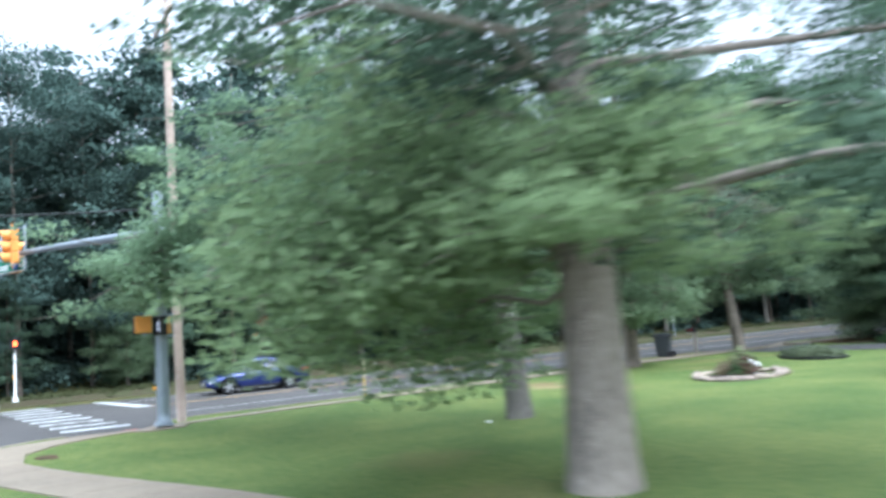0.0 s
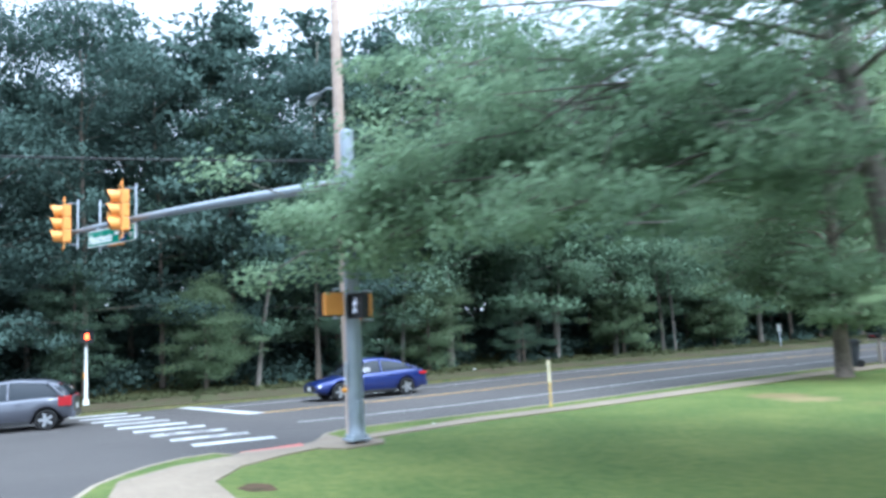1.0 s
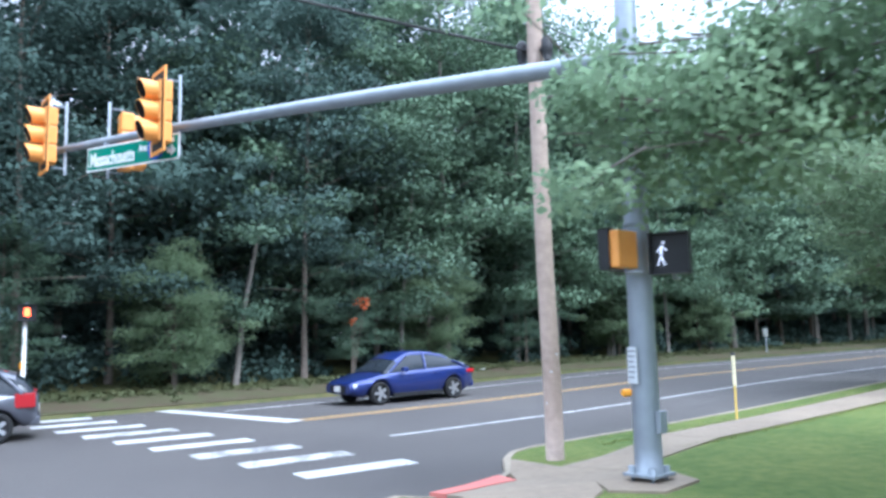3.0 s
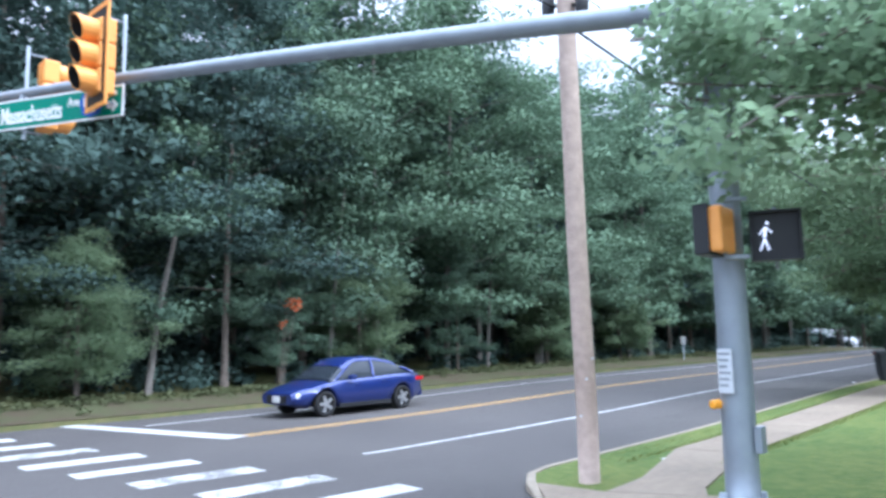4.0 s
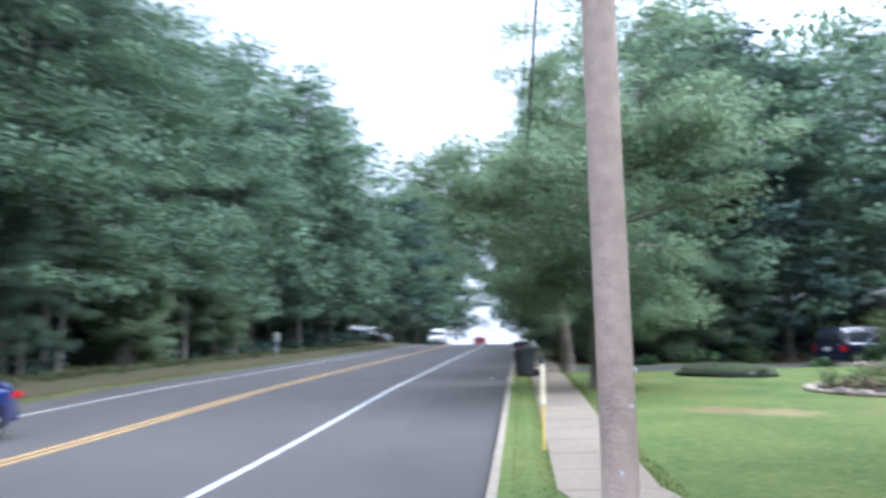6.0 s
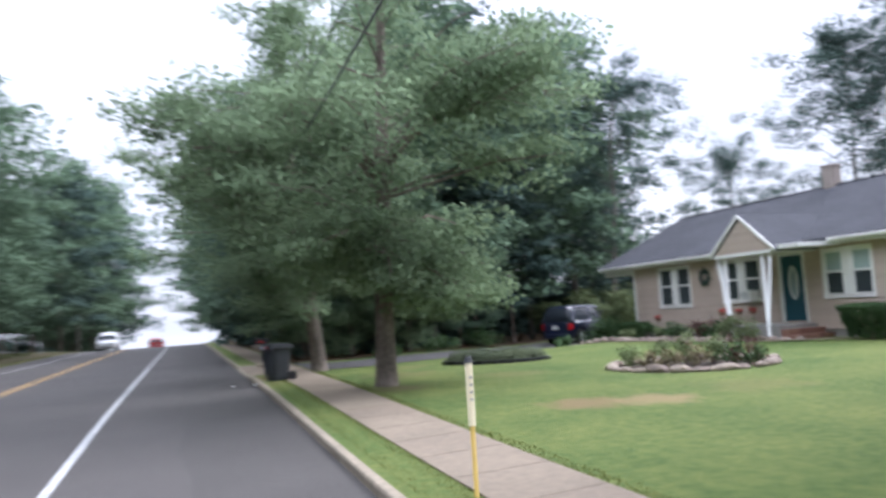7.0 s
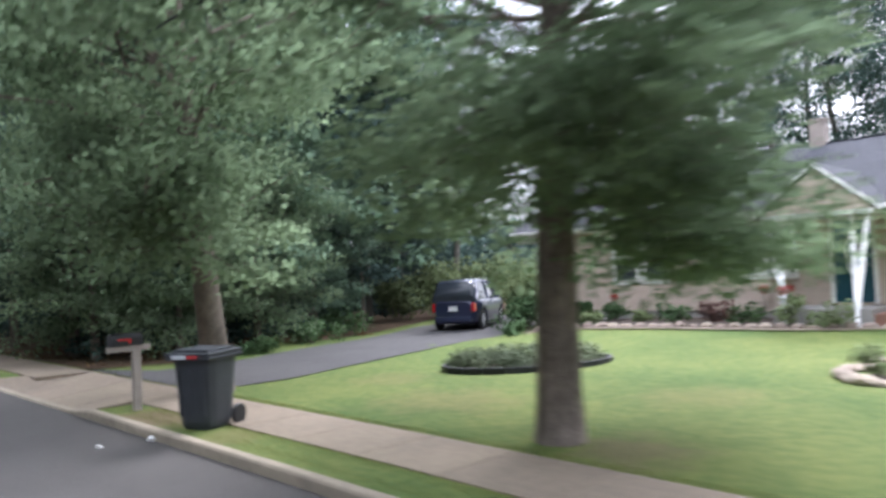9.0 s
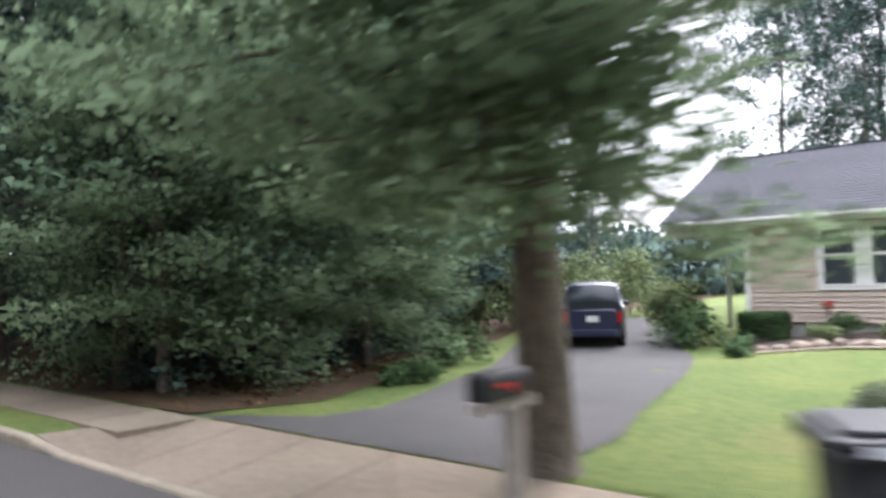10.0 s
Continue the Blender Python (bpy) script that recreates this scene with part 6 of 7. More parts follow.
    for a, b in zip(roofs, roofs[1:]):
        for k in range(6):
            roof_b.faces.new((a[k], b[k], b[k + 1], a[k + 1])).smooth = True
    bmesh.ops.recalc_face_normals(roof_b, faces=roof_b.faces)
    part("roof", roof_b, colour, t)
    span = g1 - g0
    for s in (1, -1):
        for xa, xb in ((g1 - 0.04 * span, g1 - 0.27 * span), (g0 + 0.53 * span, g0 + 0.53 * span), (g0 + 0.06 * span, g0 + 0.2 * span)):
            b = bmesh.new()
            za, zb = interp(belt, xa), interp(roofline, xb) - 0.05
            fb = min(1.0, (interp(roofline, xb) - interp(belt, xb)) / 0.5)
            tube(b, [(xa, s * hw * 0.905, za - 0.02), ((xa + xb) / 2, s * hw * (0.9 - 0.09 * fb) + s * 0.012, (za + zb) / 2), (xb, s * (hw * (0.9 - 0.2 * fb) + 0.03), zb)], [0.04, 0.036, 0.034], 5)
            part("pillar", b, colour, t)
        b = bmesh.new()
        mx = g1 - 0.2 * span
        box(b, mx - 0.08, mx + 0.1, s * hw * 0.98 if s > 0 else -hw * 0.98 - 0.17, s * hw * 0.98 + 0.17 if s > 0 else -hw * 0.98, interp(belt, mx) - 0.01, interp(belt, mx) + 0.12, 0.03)
        part("wing_mirror", b, colour, t)
        for xh in (axles[0] + 0.6, axles[0] + 1.55):
            b = bmesh.new()
            box(b, xh, xh + 0.2, s * hw * 0.985 - 0.02, s * hw * 0.985 + 0.03, interp(belt, xh) - 0.17, interp(belt, xh) - 0.13, 0.008)
            part("door_handle", b, colour, t)
        b = bmesh.new()
        box(b, axles[0] + wheel_r + 0.12, axles[1] - wheel_r - 0.12, s * hw * 0.96 - 0.02, s * hw * 0.96 + 0.02, 0.2, 0.3, 0.01)
        part("sill_trim", b, clad or M_BLACK, t)
        # lamps wrap the corners
        b = bmesh.new()
        zl = interp(belt, length - 0.35) - 0.16
        box(b, length - 0.62, length - 0.1, s * hw * 0.62 - 0.16, s * hw * 0.62 + 0.16, zl - 0.06, zl + 0.07, 0.04)
        part("headlight", b, M_LAMP, t, "clear headlight")
        b = bmesh.new()
        zl = interp(belt, 0.25) - (0.16 if lights != "tall" else 0.25)
        hgt = {"sedan": 0.06, "hatch": 0.15, "tall": 0.15}[lights]
        half_w = {"sedan": 0.07, "hatch": 0.09, "tall": 0.06}[lights]
        box(b, -0.005 + (0.05 if lights != "tall" else 0.0), 0.42, s * hw * 0.8 - half_w, s * hw * 0.8 + half_w, zl - hgt, zl + hgt, 0.03)
        part("tail_light", b, M_TAIL, t, "red tail light")
    b = bmesh.new()
    box(b, length - 0.06, length + 0.012, -0.42, 0.42, 0.34, 0.56, 0.03)
    part("grille", b, M_BLACK, t)
    for xp in (length + 0.006, -0.022):
        b = bmesh.new()
        zp = 0.46 if xp > 1 else (0.78 if lights == "tall" else 0.62)
        box(b, xp, xp + 0.016, -0.16, 0.16, zp - 0.08, zp + 0.08, 0.004)
        part("number_plate", b, M_PLATE, t, "pale blank plate")
    b = bmesh.new()
    box(b, -0.05, 0.2, -hw * 0.72, hw * 0.72, 0.3, 0.5, 0.05)
    part("rear_bumper", b, clad or colour, t)
    for ax in axles:
        for s in (1, -1):
            wh = new("wheel")
            wh.parent = t
            wh.matrix_basis = pose(ax, s * (hw - 0.12), wheel_r)
            b = bmesh.new()
            y0_, y1_ = -0.1, 0.1
            rings = []
            for yv, r in ((y0_, wheel_r * 0.66), (y0_, wheel_r * 0.94), (y0_ * 0.7, wheel_r), (y1_ * 0.7, wheel_r), (y1_, wheel_r * 0.94), (y1_, wheel_r * 0.66)):
                rings.append([b.verts.new((r * math.cos(a), yv, r * math.sin(a))) for a in (2 * math.pi * k / 24 for k in range(24))])
            for ra, rb in zip(rings, rings[1:] + rings[:1]):
                for k in range(24):
                    b.faces.new((ra[k], ra[(k + 1) % 24], rb[(k + 1) % 24], rb[k])).smooth = True
            bmesh.ops.recalc_face_normals(b, faces=b.faces)
            part("tyre", b, M_TYRE, wh)
            b = bmesh.new()
            tube(b, [(0, s * 0.02, 0), (0, s * 0.04, 0)], [wheel_r * 0.67, wheel_r * 0.67], 20)
            part("brake_disc", b, M_BLACK, wh)
            b = bmesh.new()
            tube(b, [(0, s * 0.05, 0), (0, s * 0.1, 0)], [wheel_r * 0.14, wheel_r * 0.14], 12)
            for k in range(5):
                a = 2 * math.pi * k / 5
                box(b, 0.02, wheel_r * 0.66, -0.012, 0.012, -0.04, 0.04, m=Matrix.Translation((0, s * 0.085, 0)) @ Matrix.Rotation(a, 4, "Y"))
            part("rim", b, M_RIM, wh, "silver five-spoke rim")
    return t


BLUE = paint_mat("blue_car_paint", (0.013, 0.028, 0.16))
GREY = paint_mat("grey_car_paint", (0.1, 0.105, 0.13))
NAVY = paint_mat("navy_car_paint", (0.012, 0.018, 0.055))
WHITEP = paint_mat("white_car_paint", (0.7, 0.71, 0.72), 0.0)
REDP = paint_mat("red_car_paint", (0.45, 0.03, 0.03))
SEDAN_BELT = [(0, 0.86), (0.3, 0.98), (1.0, 0.98), (2.2, 0.93), (3.3, 0.88), (4.2, 0.7), (4.6, 0.58)]
SEDAN_ROOF = [(0.25, 0.98), (0.75, 1.13), (1.3, 1.36), (1.9, 1.45), (2.5, 1.44), (2.95, 1.26), (3.5, 0.9)]
# the saloon stands with its nose towards the crossing
vehicle("blue_sedan", "glossy dark blue saloon car on the road", "car", (-12.95, 8.7, ROAD_Z + dip(7)), -90 - 1.5, BLUE, 4.55, 1.8, (0.95, 3.65), SEDAN_BELT, SEDAN_ROOF, (0.3, 3.5), 0.32)
HATCH_BELT = [(0, 0.9), (0.2, 0.98), (1.0, 0.95), (2.2, 0.9), (3.0, 0.85), (3.7, 0.74), (4.05, 0.6)]
HATCH_ROOF = [(0.06, 0.98), (0.35, 1.3), (0.8, 1.45), (1.6, 1.5), (2.2, 1.44), (2.7, 1.22), (3.2, 0.88)]
vehicle("grey_hatchback", "small dark grey hatchback crossing the junction", "car", (-12.6, -3.6, ROAD_Z), -103, GREY, 4.0, 1.72, (0.72, 3.2), HATCH_BELT, HATCH_ROOF, (0.1, 3.2), 0.3, lights="hatch")
SUV_BELT = [(0, 1.0), (0.15, 1.06), (1.2, 1.06), (2.6, 1.04), (3.3, 1.0), (4.1, 0.94), (4.4, 0.75)]
SUV_ROOF = [(0.02, 1.1), (0.09, 1.6), (0.3, 1.72), (1.5, 1.76), (2.55, 1.72), (2.85, 1.5), (3.2, 1.02)]
vehicle("navy_suv", "dark navy compact SUV parked on the driveway", "car", (10.8, 30.5, lawn_z(11.0, 30.6) + 0.02), 28, NAVY, 4.4, 1.76, (0.85, 3.5), SUV_BELT, SUV_ROOF, (0.04, 3.25), 0.34, lights="tall")
vehicle("white_pickup", "distant white vehicle coming along the road", "car", (-12.4, 84, ROAD_Z + dip(82)), -90, WHITEP, 4.9, 1.9, (1.0, 3.9), [(a * 1.1, b + 0.05) for a, b in SUV_BELT], [(a * 1.1, b + 0.05) for a, b in SUV_ROOF], (0.1, 3.5), 0.37, lights="tall")
vehicle("red_car", "distant red car with lit lamps on the road", "car", (-8.6, 100, ROAD_Z + dip(102)), 90, REDP, 4.4, 1.8, (0.9, 3.5), HATCH_BELT, HATCH_ROOF, (0.15, 3.2), 0.31, lights="hatch")

# ---- garden ----
M_STONE = mat("field_stone", (0.42, 0.33, 0.26), (0.22, 0.185, 0.16), scale=5, big=1.5, rough=0.9, bump=0.6, bump_scale=20, per="object", vary=0.25)
M_SOIL = mat("bed_soil", (0.09, 0.065, 0.05), (0.05, 0.04, 0.03), scale=10, rough=0.98, bump=0.9, bump_scale=40)
M_SHRUB = leaf_mat("shrub_leaf", (0.1, 0.16, 0.065), (0.055, 0.1, 0.045))
M_PERENNIAL = leaf_mat("perennial_leaf", (0.24, 0.29, 0.14), (0.15, 0.19, 0.09))
M_JUNIPER = leaf_mat("juniper_needle", (0.17, 0.2, 0.12), (0.1, 0.125, 0.08))
M_PURPLE = leaf_mat("dark_red_leaf", (0.16, 0.07, 0.06), (0.09, 0.06, 0.05))
M_FLOWER = leaf_mat("red_flower", (0.5, 0.07, 0.05), (0.4, 0.05, 0.05))
M_STRAW = leaf_mat("dry_leaf", (0.3, 0.25, 0.16), (0.2, 0.17, 0.1))
rs = random.Random(21)


def stone_mesh(seed):
    b = bmesh.new()
    bmesh.ops.create_icosphere(b, subdivisions=2, radius=1.0)
    for v in b.verts:
        q = v.co.normalized()
        v.co = q * (0.85 + 0.3 * noise.noise(q * 1.3 + Vector((seed * 3.1, 0, 0))))
        v.co.z *= 0.85
    me = bpy.data.meshes.new("stone")
    b.to_mesh(me)
    b.free()
    me.materials.append(M_STONE)
    return me


stone_meshes = [stone_mesh(k) for k in range(5)]


def stone(x, y, sx, sy, sz, turn, group, label):
    ob = new("stone", stone_meshes[rs.randrange(5)])
    ob.matrix_basis = pose(x, y, lawn_z(x, y) + sz * 0.45, rs.uniform(-8, 8), rs.uniform(-8, 8), turn) @ Matrix.Diagonal((sx, sy, sz, 1))
    return tagged(ob, label, "stone", group)


BED = (6.05, 14.82)
bed_dir = math.atan2(-2.9, 2.6)
for k in range(24):
    a = 2 * math.pi * k / 24 + rs.uniform(-0.04, 0.04)
    u, v = 1.85 * math.cos(a), 1.2 * math.sin(a)
    x, y = BED[0] + u * math.cos(bed_dir) - v * math.sin(bed_dir), BED[1] + u * math.sin(bed_dir) + v * math.cos(bed_dir)
    tang = math.degrees(math.atan2(1.2 * math.cos(a), -1.85 * math.sin(a)) + bed_dir)
    stone(x, y, rs.uniform(0.2, 0.42), rs.uniform(0.13, 0.2), rs.uniform(0.08, 0.15), tang, "stones round the flower bed", "rough tan field stone edging the flower bed")
patch("bed_soil", BED[0], BED[1], 1.7, 1.07, bed_dir, M_SOIL, "dark soil of the round flower bed", "soil", lift=0.03)


def shrub(name, at, label, category, centres, spread, per, leaf, material, stems=True, group=""):
    t = thing(name, at, label, category, group)
    v_ = leaf_cloud(rng_n, np.array(centres), np.array(spread), per, leaf, 0.9)
    f = new("foliage", leaf_mesh("foliage", v_, material))
    f.parent = t
    if stems:
        b = bmesh.new()
        for c in centres[:9]:
            tube(b, [(c[0] * 0.15, c[1] * 0.15, -0.03), (c[0] * 0.6, c[1] * 0.6, c[2] * 0.6), tuple(c)], [0.014, 0.01, 0.004], 5)
        part("stem", b, M_BARK, t)
    return t


def tuft(x, y, r, h, material, label, leaf=0.09, n=9, per=60, name="garden_plant"):
    cs_ = [(rng_n.normal(0, r * 0.5), rng_n.normal(0, r * 0.5), h * (0.25 + 0.7 * rng_n.random())) for _ in range(n)]
    return shrub(name, (x, y, lawn_z(x, y)), label, "plant", cs_, [r * 0.5] * n, per, leaf, material)


def in_bed(u, v):
    return BED[0] + u * math.cos(bed_dir) - v * math.sin(bed_dir), BED[1] + u * math.sin(bed_dir) + v * math.cos(bed_dir)


for u, v, r, h, m_, lb in [(-1.5, 0.1, 0.3, 0.4, M_PERENNIAL, "leafy green garden plant in the flower bed"), (-1.0, -0.2, 0.22, 0.3, M_STRAW, "low dry straw-coloured plant in the flower bed"), (-0.7, 0.25, 0.35, 0.5, M_PERENNIAL, "leafy green garden plant in the flower bed"),
                           (-0.1, 0.0, 0.4, 0.75, M_PERENNIAL, "tall pale green garden plant in the flower bed"), (0.15, -0.3, 0.3, 0.45, M_STRAW, "dry straw-coloured plant in the flower bed"), (0.5, 0.2, 0.4, 0.6, M_PERENNIAL, "leafy green garden plant in the flower bed"),
                           (0.9, -0.1, 0.45, 0.5, M_SHRUB, "low dark shrub in the flower bed"), (1.3, 0.15, 0.45, 0.45, M_PURPLE, "dark red-leaved shrub in the flower bed"), (1.55, -0.15, 0.3, 0.35, M_SHRUB, "low dark shrub in the flower bed"), (-0.4, -0.35, 0.28, 0.3, M_STRAW, "dry straw-coloured plant in the flower bed")]:
    tuft(*in_bed(u * 0.92, v), r * 0.9, h * 1.15, m_, lb, leaf=0.075, n=8, per=40)
# white garden ornament among the plants, kept plain
gx, gy = in_bed(0.75, 0.35)
orn = thing("garden_ornament", (gx, gy, lawn_z(gx, gy) + 0.28), "small plain white garden ornament in the bed", "ornament")
bm = bmesh.new()
tube(bm, [(0, 0, -0.3), (0, 0, 0.0)], [0.012, 0.012], 6)
part("stake", bm, M_STEEL, orn)
bm = bmesh.new()
tube(bm, [(0.1, 0.1, 0.0), (0.05, 0.05, 0.07), (-0.04, -0.04, 0.09), (-0.1, -0.1, 0.2), (-0.12, -0.12, 0.26)], [0.02, 0.08, 0.07, 0.03, 0.02], 10)
part("shape", bm, M_WHITE, orn)
# hanging flower holders on short stakes
for x, y, z_, lb in [(12.6, 25.2, 0.98, "red flowers in a low stand by the wall"), (12.6, 19.95, 1.15, "red flowers in a stand by the porch"), (11.0, 19.5, 1.2, "hanging basket of red flowers by the porch"), (12.6, 20.6, 1.15, "red flowers in a stand by the porch")]:
    fs = thing("flower_stand", (x, y, lawn_z(x, y)), lb, "flower stand")
    zt = z_ - lawn_z(x, y)
    bm = bmesh.new()
    tube(bm, [(0, 0, -0.05), (0, 0, zt)], [0.012, 0.012], 6)
    part("stake", bm, M_BLACK, fs)
    bm = bmesh.new()
    tube(bm, [(0, 0, zt - 0.12), (0, 0, zt)], [0.08, 0.14], 12)
    part("pot", bm, M_BRICK, fs)
    for fx, fy, fz, fr in ((0.0, 0.0, 0.05, 0.13), (0.08, 0.05, 0.03, 0.1), (-0.07, -0.06, 0.03, 0.1)):
        f = new("flower", leaf_mesh("flower", leaf_cloud(rng_n, np.array([(fx, fy, zt + fz)]), np.array([fr]), 40, 0.05, 0.7), M_FLOWER))
        f.parent = fs

# low juniper bed with a dark edging
JX, JY, JT = 4.0, 21.65, math.atan2(-1.7, 2.7)
patch("juniper_soil", JX, JY, 1.6, 0.85, JT, M_SOIL, "dark soil under the low juniper", "soil", lift=0.03)
cs_ = []
for k in range(70):
    a, r = rng_n.uniform(0, 2 * math.pi), math.sqrt(rng_n.random())
    u, v = 1.45 * r * math.cos(a), 0.75 * r * math.sin(a)
    cs_.append((u * math.cos(JT) - v * math.sin(JT), u * math.sin(JT) + v * math.cos(JT), 0.1 + 0.14 * (1 - r * r) + 0.06 * rng_n.random()))
shrub("low_juniper", (JX, JY, lawn_z(JX, JY)), "low spreading grey-green juniper in the lawn", "shrub", cs_, [0.24] * 70, 110, 0.06, M_JUNIPER, stems=True)
edging = thing("bed_edging", (JX, JY, lawn_z(JX, JY)), "dark curved edging round the juniper", "edging")
for k in range(22):
    a0, a1 = 2 * math.pi * k / 22, 2 * math.pi * (k + 0.96) / 22
    b = bmesh.new()
    q = []
    for a in (a0, a1):
        u, v = 1.68 * math.cos(a), 0.93 * math.sin(a)
        q.append((u * math.cos(JT) - v * math.sin(JT), u * math.sin(JT) + v * math.cos(JT)))
    ang = math.atan2(q[1][1] - q[0][1], q[1][0] - q[0][0])
    ln = math.hypot(q[1][0] - q[0][0], q[1][1] - q[0][1])
    box(b, 0, ln, -0.04, 0.04, -0.04, 0.11, 0.012, m=Matrix.Translation((q[0][0], q[0][1], 0)) @ Matrix.Rotation(ang, 4, "Z"))
    part("segment", b, M_BLACK, edging)

# foundation border: pale edging strip, stones, plants, clipped bushes
line_pts = [(9.0, 25.9), (9.6, 24.2), (10.05, 22.3), (10.2, 20.4), (10.35, 18.9), (10.9, 17.4), (11.6, 16.3), (12.2, 15.4)]
bm = bmesh.new()
prev = None
for i, (x, y) in enumerate(line_pts):
    pair = [bm.verts.new((x - 0.12, y, lawn_z(x, y) + 0.04)), bm.verts.new((x + 0.18, y, lawn_z(x, y) + 0.05))]
    if prev:
        bm.faces.new((prev[0], prev[1], pair[1], pair[0]))
    prev = pair
bmesh.ops.recalc_face_normals(bm, faces=bm.faces)
tagged(part("garden_path", bm, M_CONCRETE), "narrow pale concrete strip along the border", "path", kind="structure")
bm = bmesh.new()
prev = None
for i, (x, y) in enumerate([(9.35, 26.4)] + [(a + 0.2, b) for a, b in line_pts[1:5]]):
    pair = [bm.verts.new((x, y, lawn_z(x, y) + 0.05)), bm.verts.new((12.98, y, lawn_z(12.5, y) + 0.07))]
    if prev:
        bm.faces.new((prev[0], prev[1], pair[1], pair[0]))
    prev = pair
bmesh.ops.recalc_face_normals(bm, faces=bm.faces)
tagged(part("border_soil", bm, M_SOIL), "dark soil of the border along the house", "soil", kind="structure")
for i in range(26):
    u = i / 25
    y = 25.8 - 8.8 * u
    x = 0.42 + np.interp(y, [p[1] for p in line_pts[::-1]], [p[0] for p in line_pts[::-1]])
    stone(float(x), y, rs.uniform(0.15, 0.28), rs.uniform(0.1, 0.17), rs.uniform(0.09, 0.15), rs.uniform(60, 120), "stones along the house border", "pale rough stone edging the house border")
for x, y, r, h, m_, lb in [(11.6, 24.6, 0.35, 0.5, M_SHRUB, "small green shrub in the house border"), (11.7, 23.7, 0.3, 0.35, M_PERENNIAL, "leafy plant in the house border"), (11.6, 22.6, 0.45, 0.55, M_SHRUB, "small green shrub in the house border"),
                           (11.8, 21.6, 0.45, 0.6, M_PURPLE, "dark red-leaved shrub in the house border"), (11.0, 19.2, 0.4, 0.7, M_PERENNIAL, "tall pale green plant before the porch"), (11.0, 18.5, 0.4, 0.55, M_PERENNIAL, "tall pale green plant before the porch"),
                           (11.5, 20.7, 0.4, 0.5, M_SHRUB, "small green shrub in the house border"), (10.9, 24.9, 0.3, 0.3, M_PERENNIAL, "leafy plant in the house border"), (8.8, 26.0, 0.35, 0.3, M_SHRUB, "small green shrub at the lawn's edge")]:
    tuft(x, y, r, h, m_, lb)
# clipped bushes: dense leaves on a shaped core
def clipped(name, x, y, hx, hy, h, label, taper):
    t = thing(name, (x, y, lawn_z(x, y)), label, "bush")
    cs2, sp2 = [], []
    for i in range(760):
        z_ = h - 0.07 if i % 4 == 0 else 0.1 + (h - 0.16) * rng_n.random() ** 0.8
        w = (taper + (1 - taper) * (z_ / h)) * 0.95
        a = rng_n.uniform(0, 2 * math.pi)
        square = (abs(math.cos(a)) ** 5 + abs(math.sin(a)) ** 5) ** -0.2
        rim = math.sqrt(rng_n.random()) if i % 4 == 0 else 1.0 - 0.1 * rng_n.random()
        cs2.append((hx * w * rim * square * math.cos(a), hy * w * rim * square * math.sin(a), z_))
        sp2.append(0.065)
    f = new("foliage", leaf_mesh("foliage", leaf_cloud(rng_n, np.array(cs2), np.array(sp2), 22, 0.05, 1.0), M_SHRUB))
    f.parent = t
    b = bmesh.new()
    for k in range(5):
        a = 2 * math.pi * k / 5
        tube(b, [(0.08 * math.cos(a), 0.08 * math.sin(a), -0.05), (hx * 0.4 * math.cos(a), hy * 0.4 * math.sin(a), h * 0.6)], [0.025, 0.012], 5)
    part("stem", b, M_BARK, t)
    return t


clipped("clipped_bush", 12.25, 15.3, 0.5, 0.72, 0.98, "clipped dark green bush tapering to its foot", 0.55)
clipped("clipped_bush", 12.2, 26.55, 0.5, 0.55, 0.78, "box-shaped clipped dark green bush by the corner", 0.95)
tuft(12.0, 28.3, 0.7, 1.1, M_SHRUB, "rounded green shrub by the carport", leaf=0.1, n=22, per=70, name="shrub")
tuft(12.95, 28.95, 0.55, 1.75, M_PERENNIAL, "tall pale green shrub beside the carport post", leaf=0.12, n=22, per=60, name="shrub")
tuft(13.6, 29.6, 0.8, 1.9, M_PERENNIAL, "tall pale green shrub behind the carport", leaf=0.12, n=30, per=70, name="shrub")
for x, y, r, h in [(16, 36.5, 1.2, 2.4), (19, 36.5, 1.3, 2.8), (22, 37, 1.2, 2.2), (14, 37.2, 1.0, 1.8), (26, 37, 1.5, 3.0)]:
    tuft(x, y, r, h, M_PERENNIAL, "pale green shrub at the back of the plot", leaf=0.16, n=34, per=70, name="shrub")
for x, y, r, h in [(5.2, 30.7, 0.6, 0.8), (8.3, 33.2, 0.9, 1.1), (2.6, 29.6, 0.4, 0.4)]:
    tuft(x, y, r, h * 0.7, M_SHRUB, "low green weeds and shrub beside the driveway", leaf=0.1, n=18, per=60, name="shrub")
# worn lawn, litter
patch("bare_patch", 2.8, -2.8, 0.35, 0.2, 0.3, M_EARTH, "small bare patch of earth in the lawn", "ground")
for x, y, s, z_ in [(-3.31, 21.8, 0.1, ROAD_Z), (-3.9, 21.95, 0.06, ROAD_Z), (-3.5, 3.44, 0.07, ROAD_Z), (-2.2, 3.0, 0.05, 0.0), (-18.6, 15.2, 0.15, 0.1), (-18.8, 13.6, 0.1, 0.1), (7.6, 4.8, 0.07, 0.1)]:
    b = bmesh.new()
    bmesh.ops.create_icosphere(b, subdivisions=2, radius=s)
    for v in b.verts:
        v.co = Vector((v.co.x, v.co.y * 0.7, v.co.z * 0.45)) * (0.8 + 0.5 * noise.noise(v.co * 20))
    ob = part("litter", b, M_WHITE)
    zz = ROAD_Z + dip(y) if z_ == ROAD_Z else (lawn_z(x, y) if x > -10 else west_z(x, y))
    ob.matrix_basis = pose(x, y, zz + s * 0.3, 0, 0, 40)
    tagged(ob, "crumpled scrap of white litter on the ground", "litter")
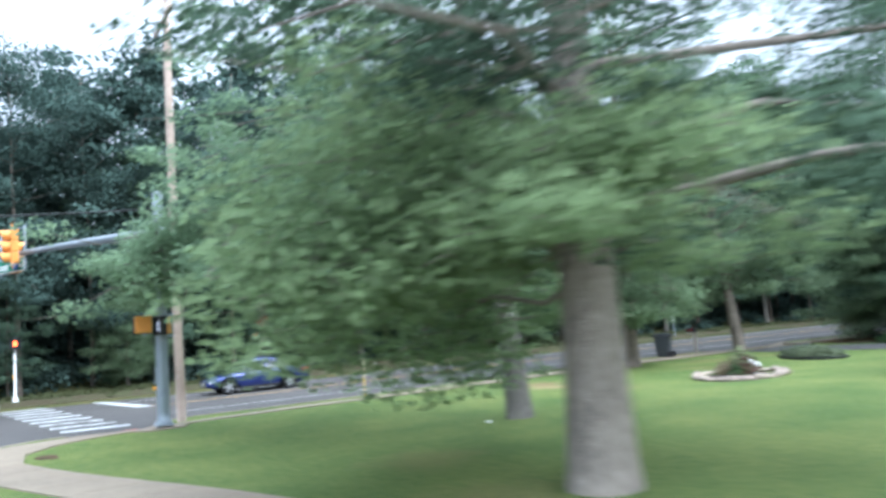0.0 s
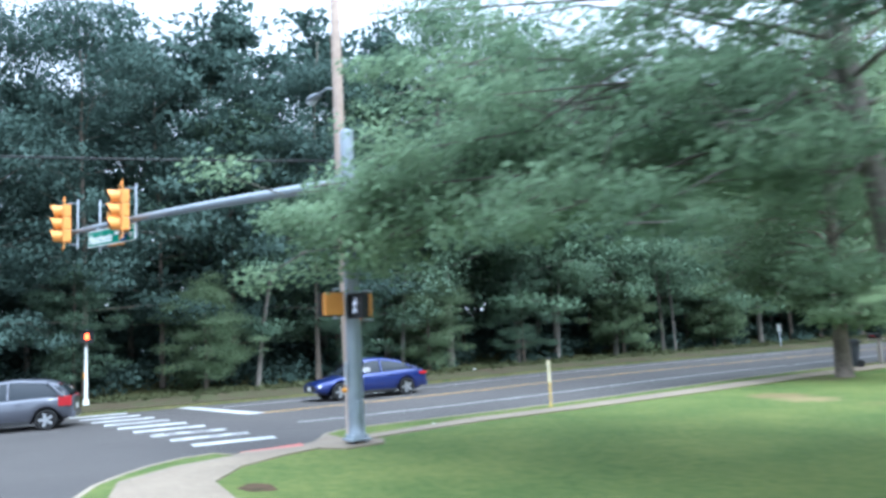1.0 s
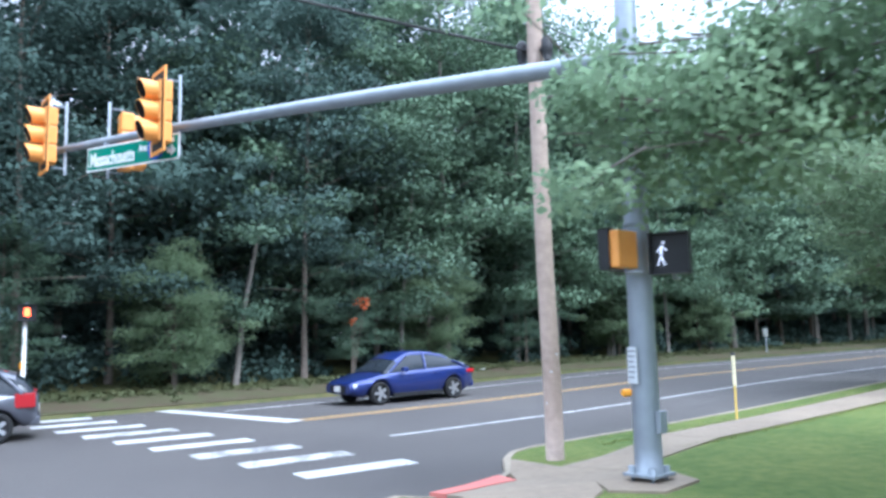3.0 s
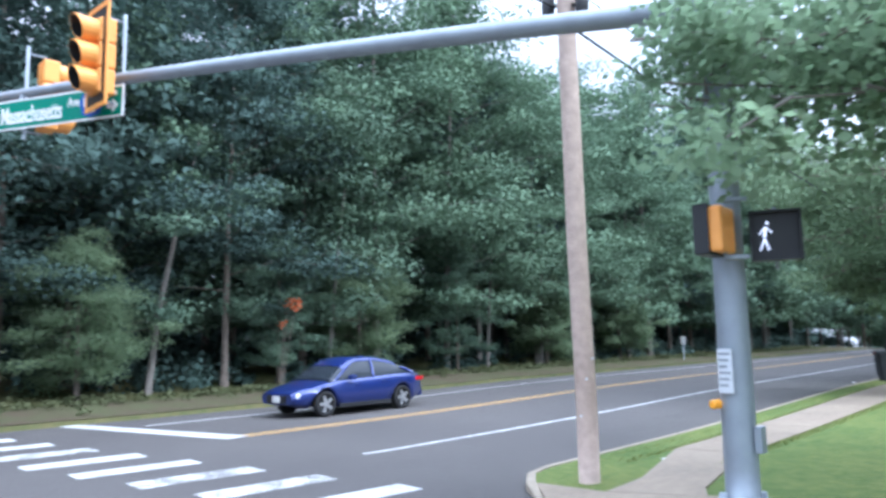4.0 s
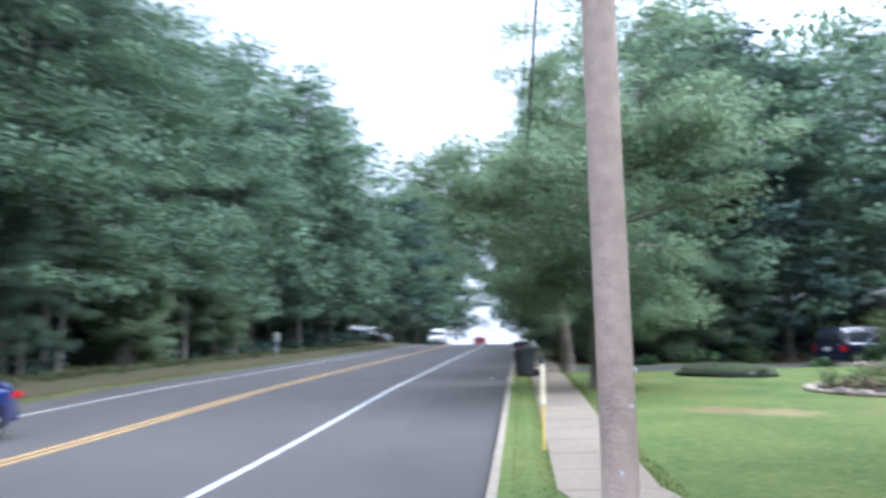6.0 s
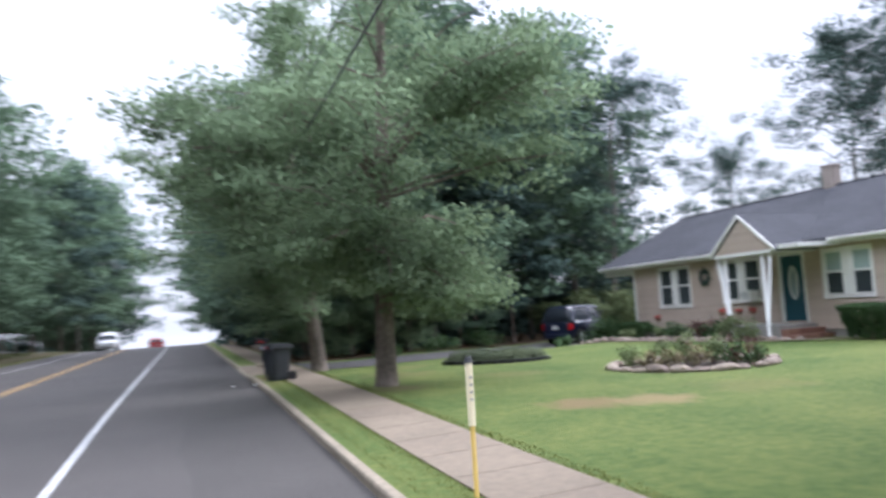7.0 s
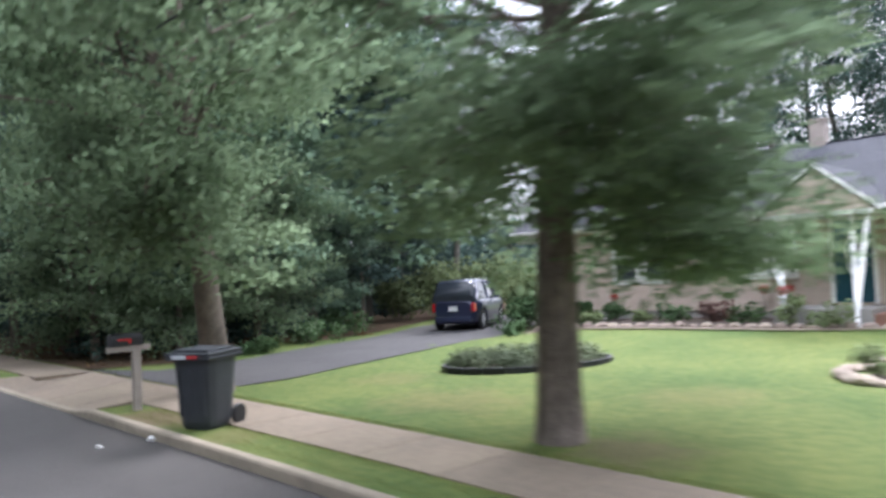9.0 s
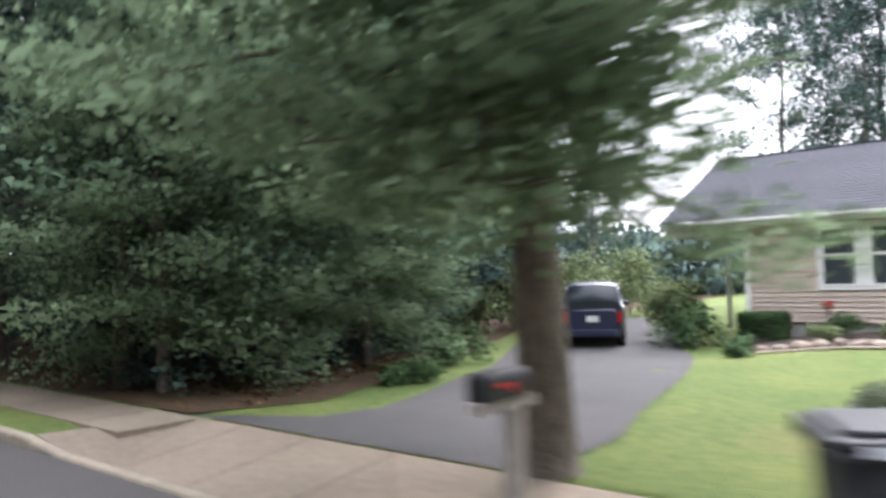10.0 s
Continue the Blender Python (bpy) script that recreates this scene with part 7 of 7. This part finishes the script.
# small sapling with turned leaves at the wood's edge
shrub("sapling", (-18.6, 8.3, west_z(-18.6, 8.3)), "bare sapling with a few turned orange-red leaves", "sapling", [(0.5, 0.0, 3.0), (0.7, 0.15, 2.85), (0.35, -0.1, 2.3), (0.55, 0.3, 3.1)], [0.16, 0.14, 0.12, 0.12], 26, 0.12, M_LEAF_RED)
# thin pale trunks leaning at the wood's edge
for x, y, h, lx, r in [(-20.4, 12.0, 9.5, 0.3, 0.085), (-20.6, 4.6, 9.0, 0.5, 0.1), (-19.6, 31.3, 8.5, -0.1, 0.07), (-20.5, 22.4, 7.5, 0.2, 0.08), (-20.2, 26.8, 8.0, 0.1, 0.07)]:
    t = thing("slim_tree", (x, y, west_z(x, y)), "slim pale-barked young tree at the wood's edge", "tree")
    b = bmesh.new()
    tube(b, [(0, 0, -0.1), (0.2 * lx, 0.5 * lx, h * 0.3), (0.5 * lx, 1.6 * lx, h * 0.65), (0.8 * lx, 3.0 * lx, h)], [r * 1.2, r, r * 0.7, r * 0.25], 9)
    part("trunk", b, M_BARK_GREY, t)
    cs2 = [(0.6 * lx + rng_n.normal(0, 0.9), 2.2 * lx + rng_n.normal(0, 0.9), h * rng_n.uniform(0.62, 1.0)) for _ in range(26)]
    f = new("crown", leaf_mesh("crown", leaf_cloud(rng_n, np.array(cs2), np.full(26, 0.6), 60, 0.2), M_LEAF_MID))
    f.parent = t


# grass blades along the edges of pavement, kerb and bed, where the mower leaves them
def blades(name, spots, label):
    n_ = len(spots)
    p = np.array(spots)
    ang = rng_n.uniform(0, 2 * math.pi, n_)
    hgt = rng_n.uniform(0.012, 0.036, n_)
    tilt = rng_n.normal(0, 0.35, (n_, 2)) * hgt[:, None]
    w = 0.006 + 0.005 * rng_n.random(n_)
    side = np.stack([np.cos(ang) * w, np.sin(ang) * w, np.zeros(n_)], axis=1)
    top = p + np.stack([tilt[:, 0], tilt[:, 1], hgt], axis=1)
    mid_ = p * 0.5 + top * 0.5 + np.stack([tilt[:, 0] * -0.15, tilt[:, 1] * -0.15, hgt * 0.1], axis=1)
    v_ = np.stack([p - side, p + side, mid_ + side * 0.8, top], axis=1).reshape(-1, 3)
    nr = np.cross(side, top - p)
    nr /= np.linalg.norm(nr, axis=1)[:, None] + 1e-9
    nr = nr + np.array([0.0, 0.0, 0.8])
    nr /= np.linalg.norm(nr, axis=1)[:, None]
    return tagged(new(name, leaf_mesh(name, np.hstack([v_, np.repeat(nr, 4, axis=0)]), M_BLADE)), label, "grass", kind="stuff")


M_BLADE = leaf_mat("grass_blade", (0.23, 0.25, 0.085), (0.16, 0.19, 0.06), vary=0.2)
spots = []
for x0_, spread_, y0_, y1_, n_ in [(-1.36, 0.22, 2.5, 29.5, 6000), (-2.52, -0.2, 2.5, 23.5, 5000), (-3.02, 0.2, 1.8, 23.5, 5000)]:
    for _ in range(n_):
        x = x0_ + spread_ * rng_n.random() ** 2
        y = rng_n.uniform(y0_, y1_)
        spots.append((x, y, lawn_z(x, y)))
blades("grass", spots, "green grass blades at the pavement's edges")


# low brush and fallen leaves at the edge of the eastern woods
cs, sp = [], []
for i in range(50):
    x = rng_n.uniform(-0.6, 9.0)
    y = 31.0 + 0.28 * max(0.0, x) + abs(rng_n.normal(0.0, 1.7)) + 0.5
    cs.append((x, y, lawn_z(x, y) + rng_n.uniform(0.08, 0.5)))
    sp.append(rng_n.uniform(0.2, 0.6))
undergrowth("undergrowth", cs, sp, 60, 0.13, M_LEAF_DARK, "low dark brush at the edge of the woods by the driveway")
M_FALLEN = leaf_mat("fallen_leaf", (0.2, 0.12, 0.06), (0.12, 0.075, 0.045), vary=0.35)
cs, sp = [], []
for i in range(420):
    x = rng_n.uniform(-1.1, 9.0)
    y = rng_n.uniform(30.1 + 0.3 * max(0.0, x), 38.0)
    cs.append((x, y, lawn_z(x, y) + 0.035))
    sp.append(0.35)
v_ = leaf_cloud(rng_n, np.array(cs), np.array(sp), 9, 0.09, flat=0.03)
tagged(new("leaf_litter", leaf_mesh("leaf_litter", v_, M_FALLEN)), "brown fallen leaves strewn under the trees", "leaves", kind="stuff")
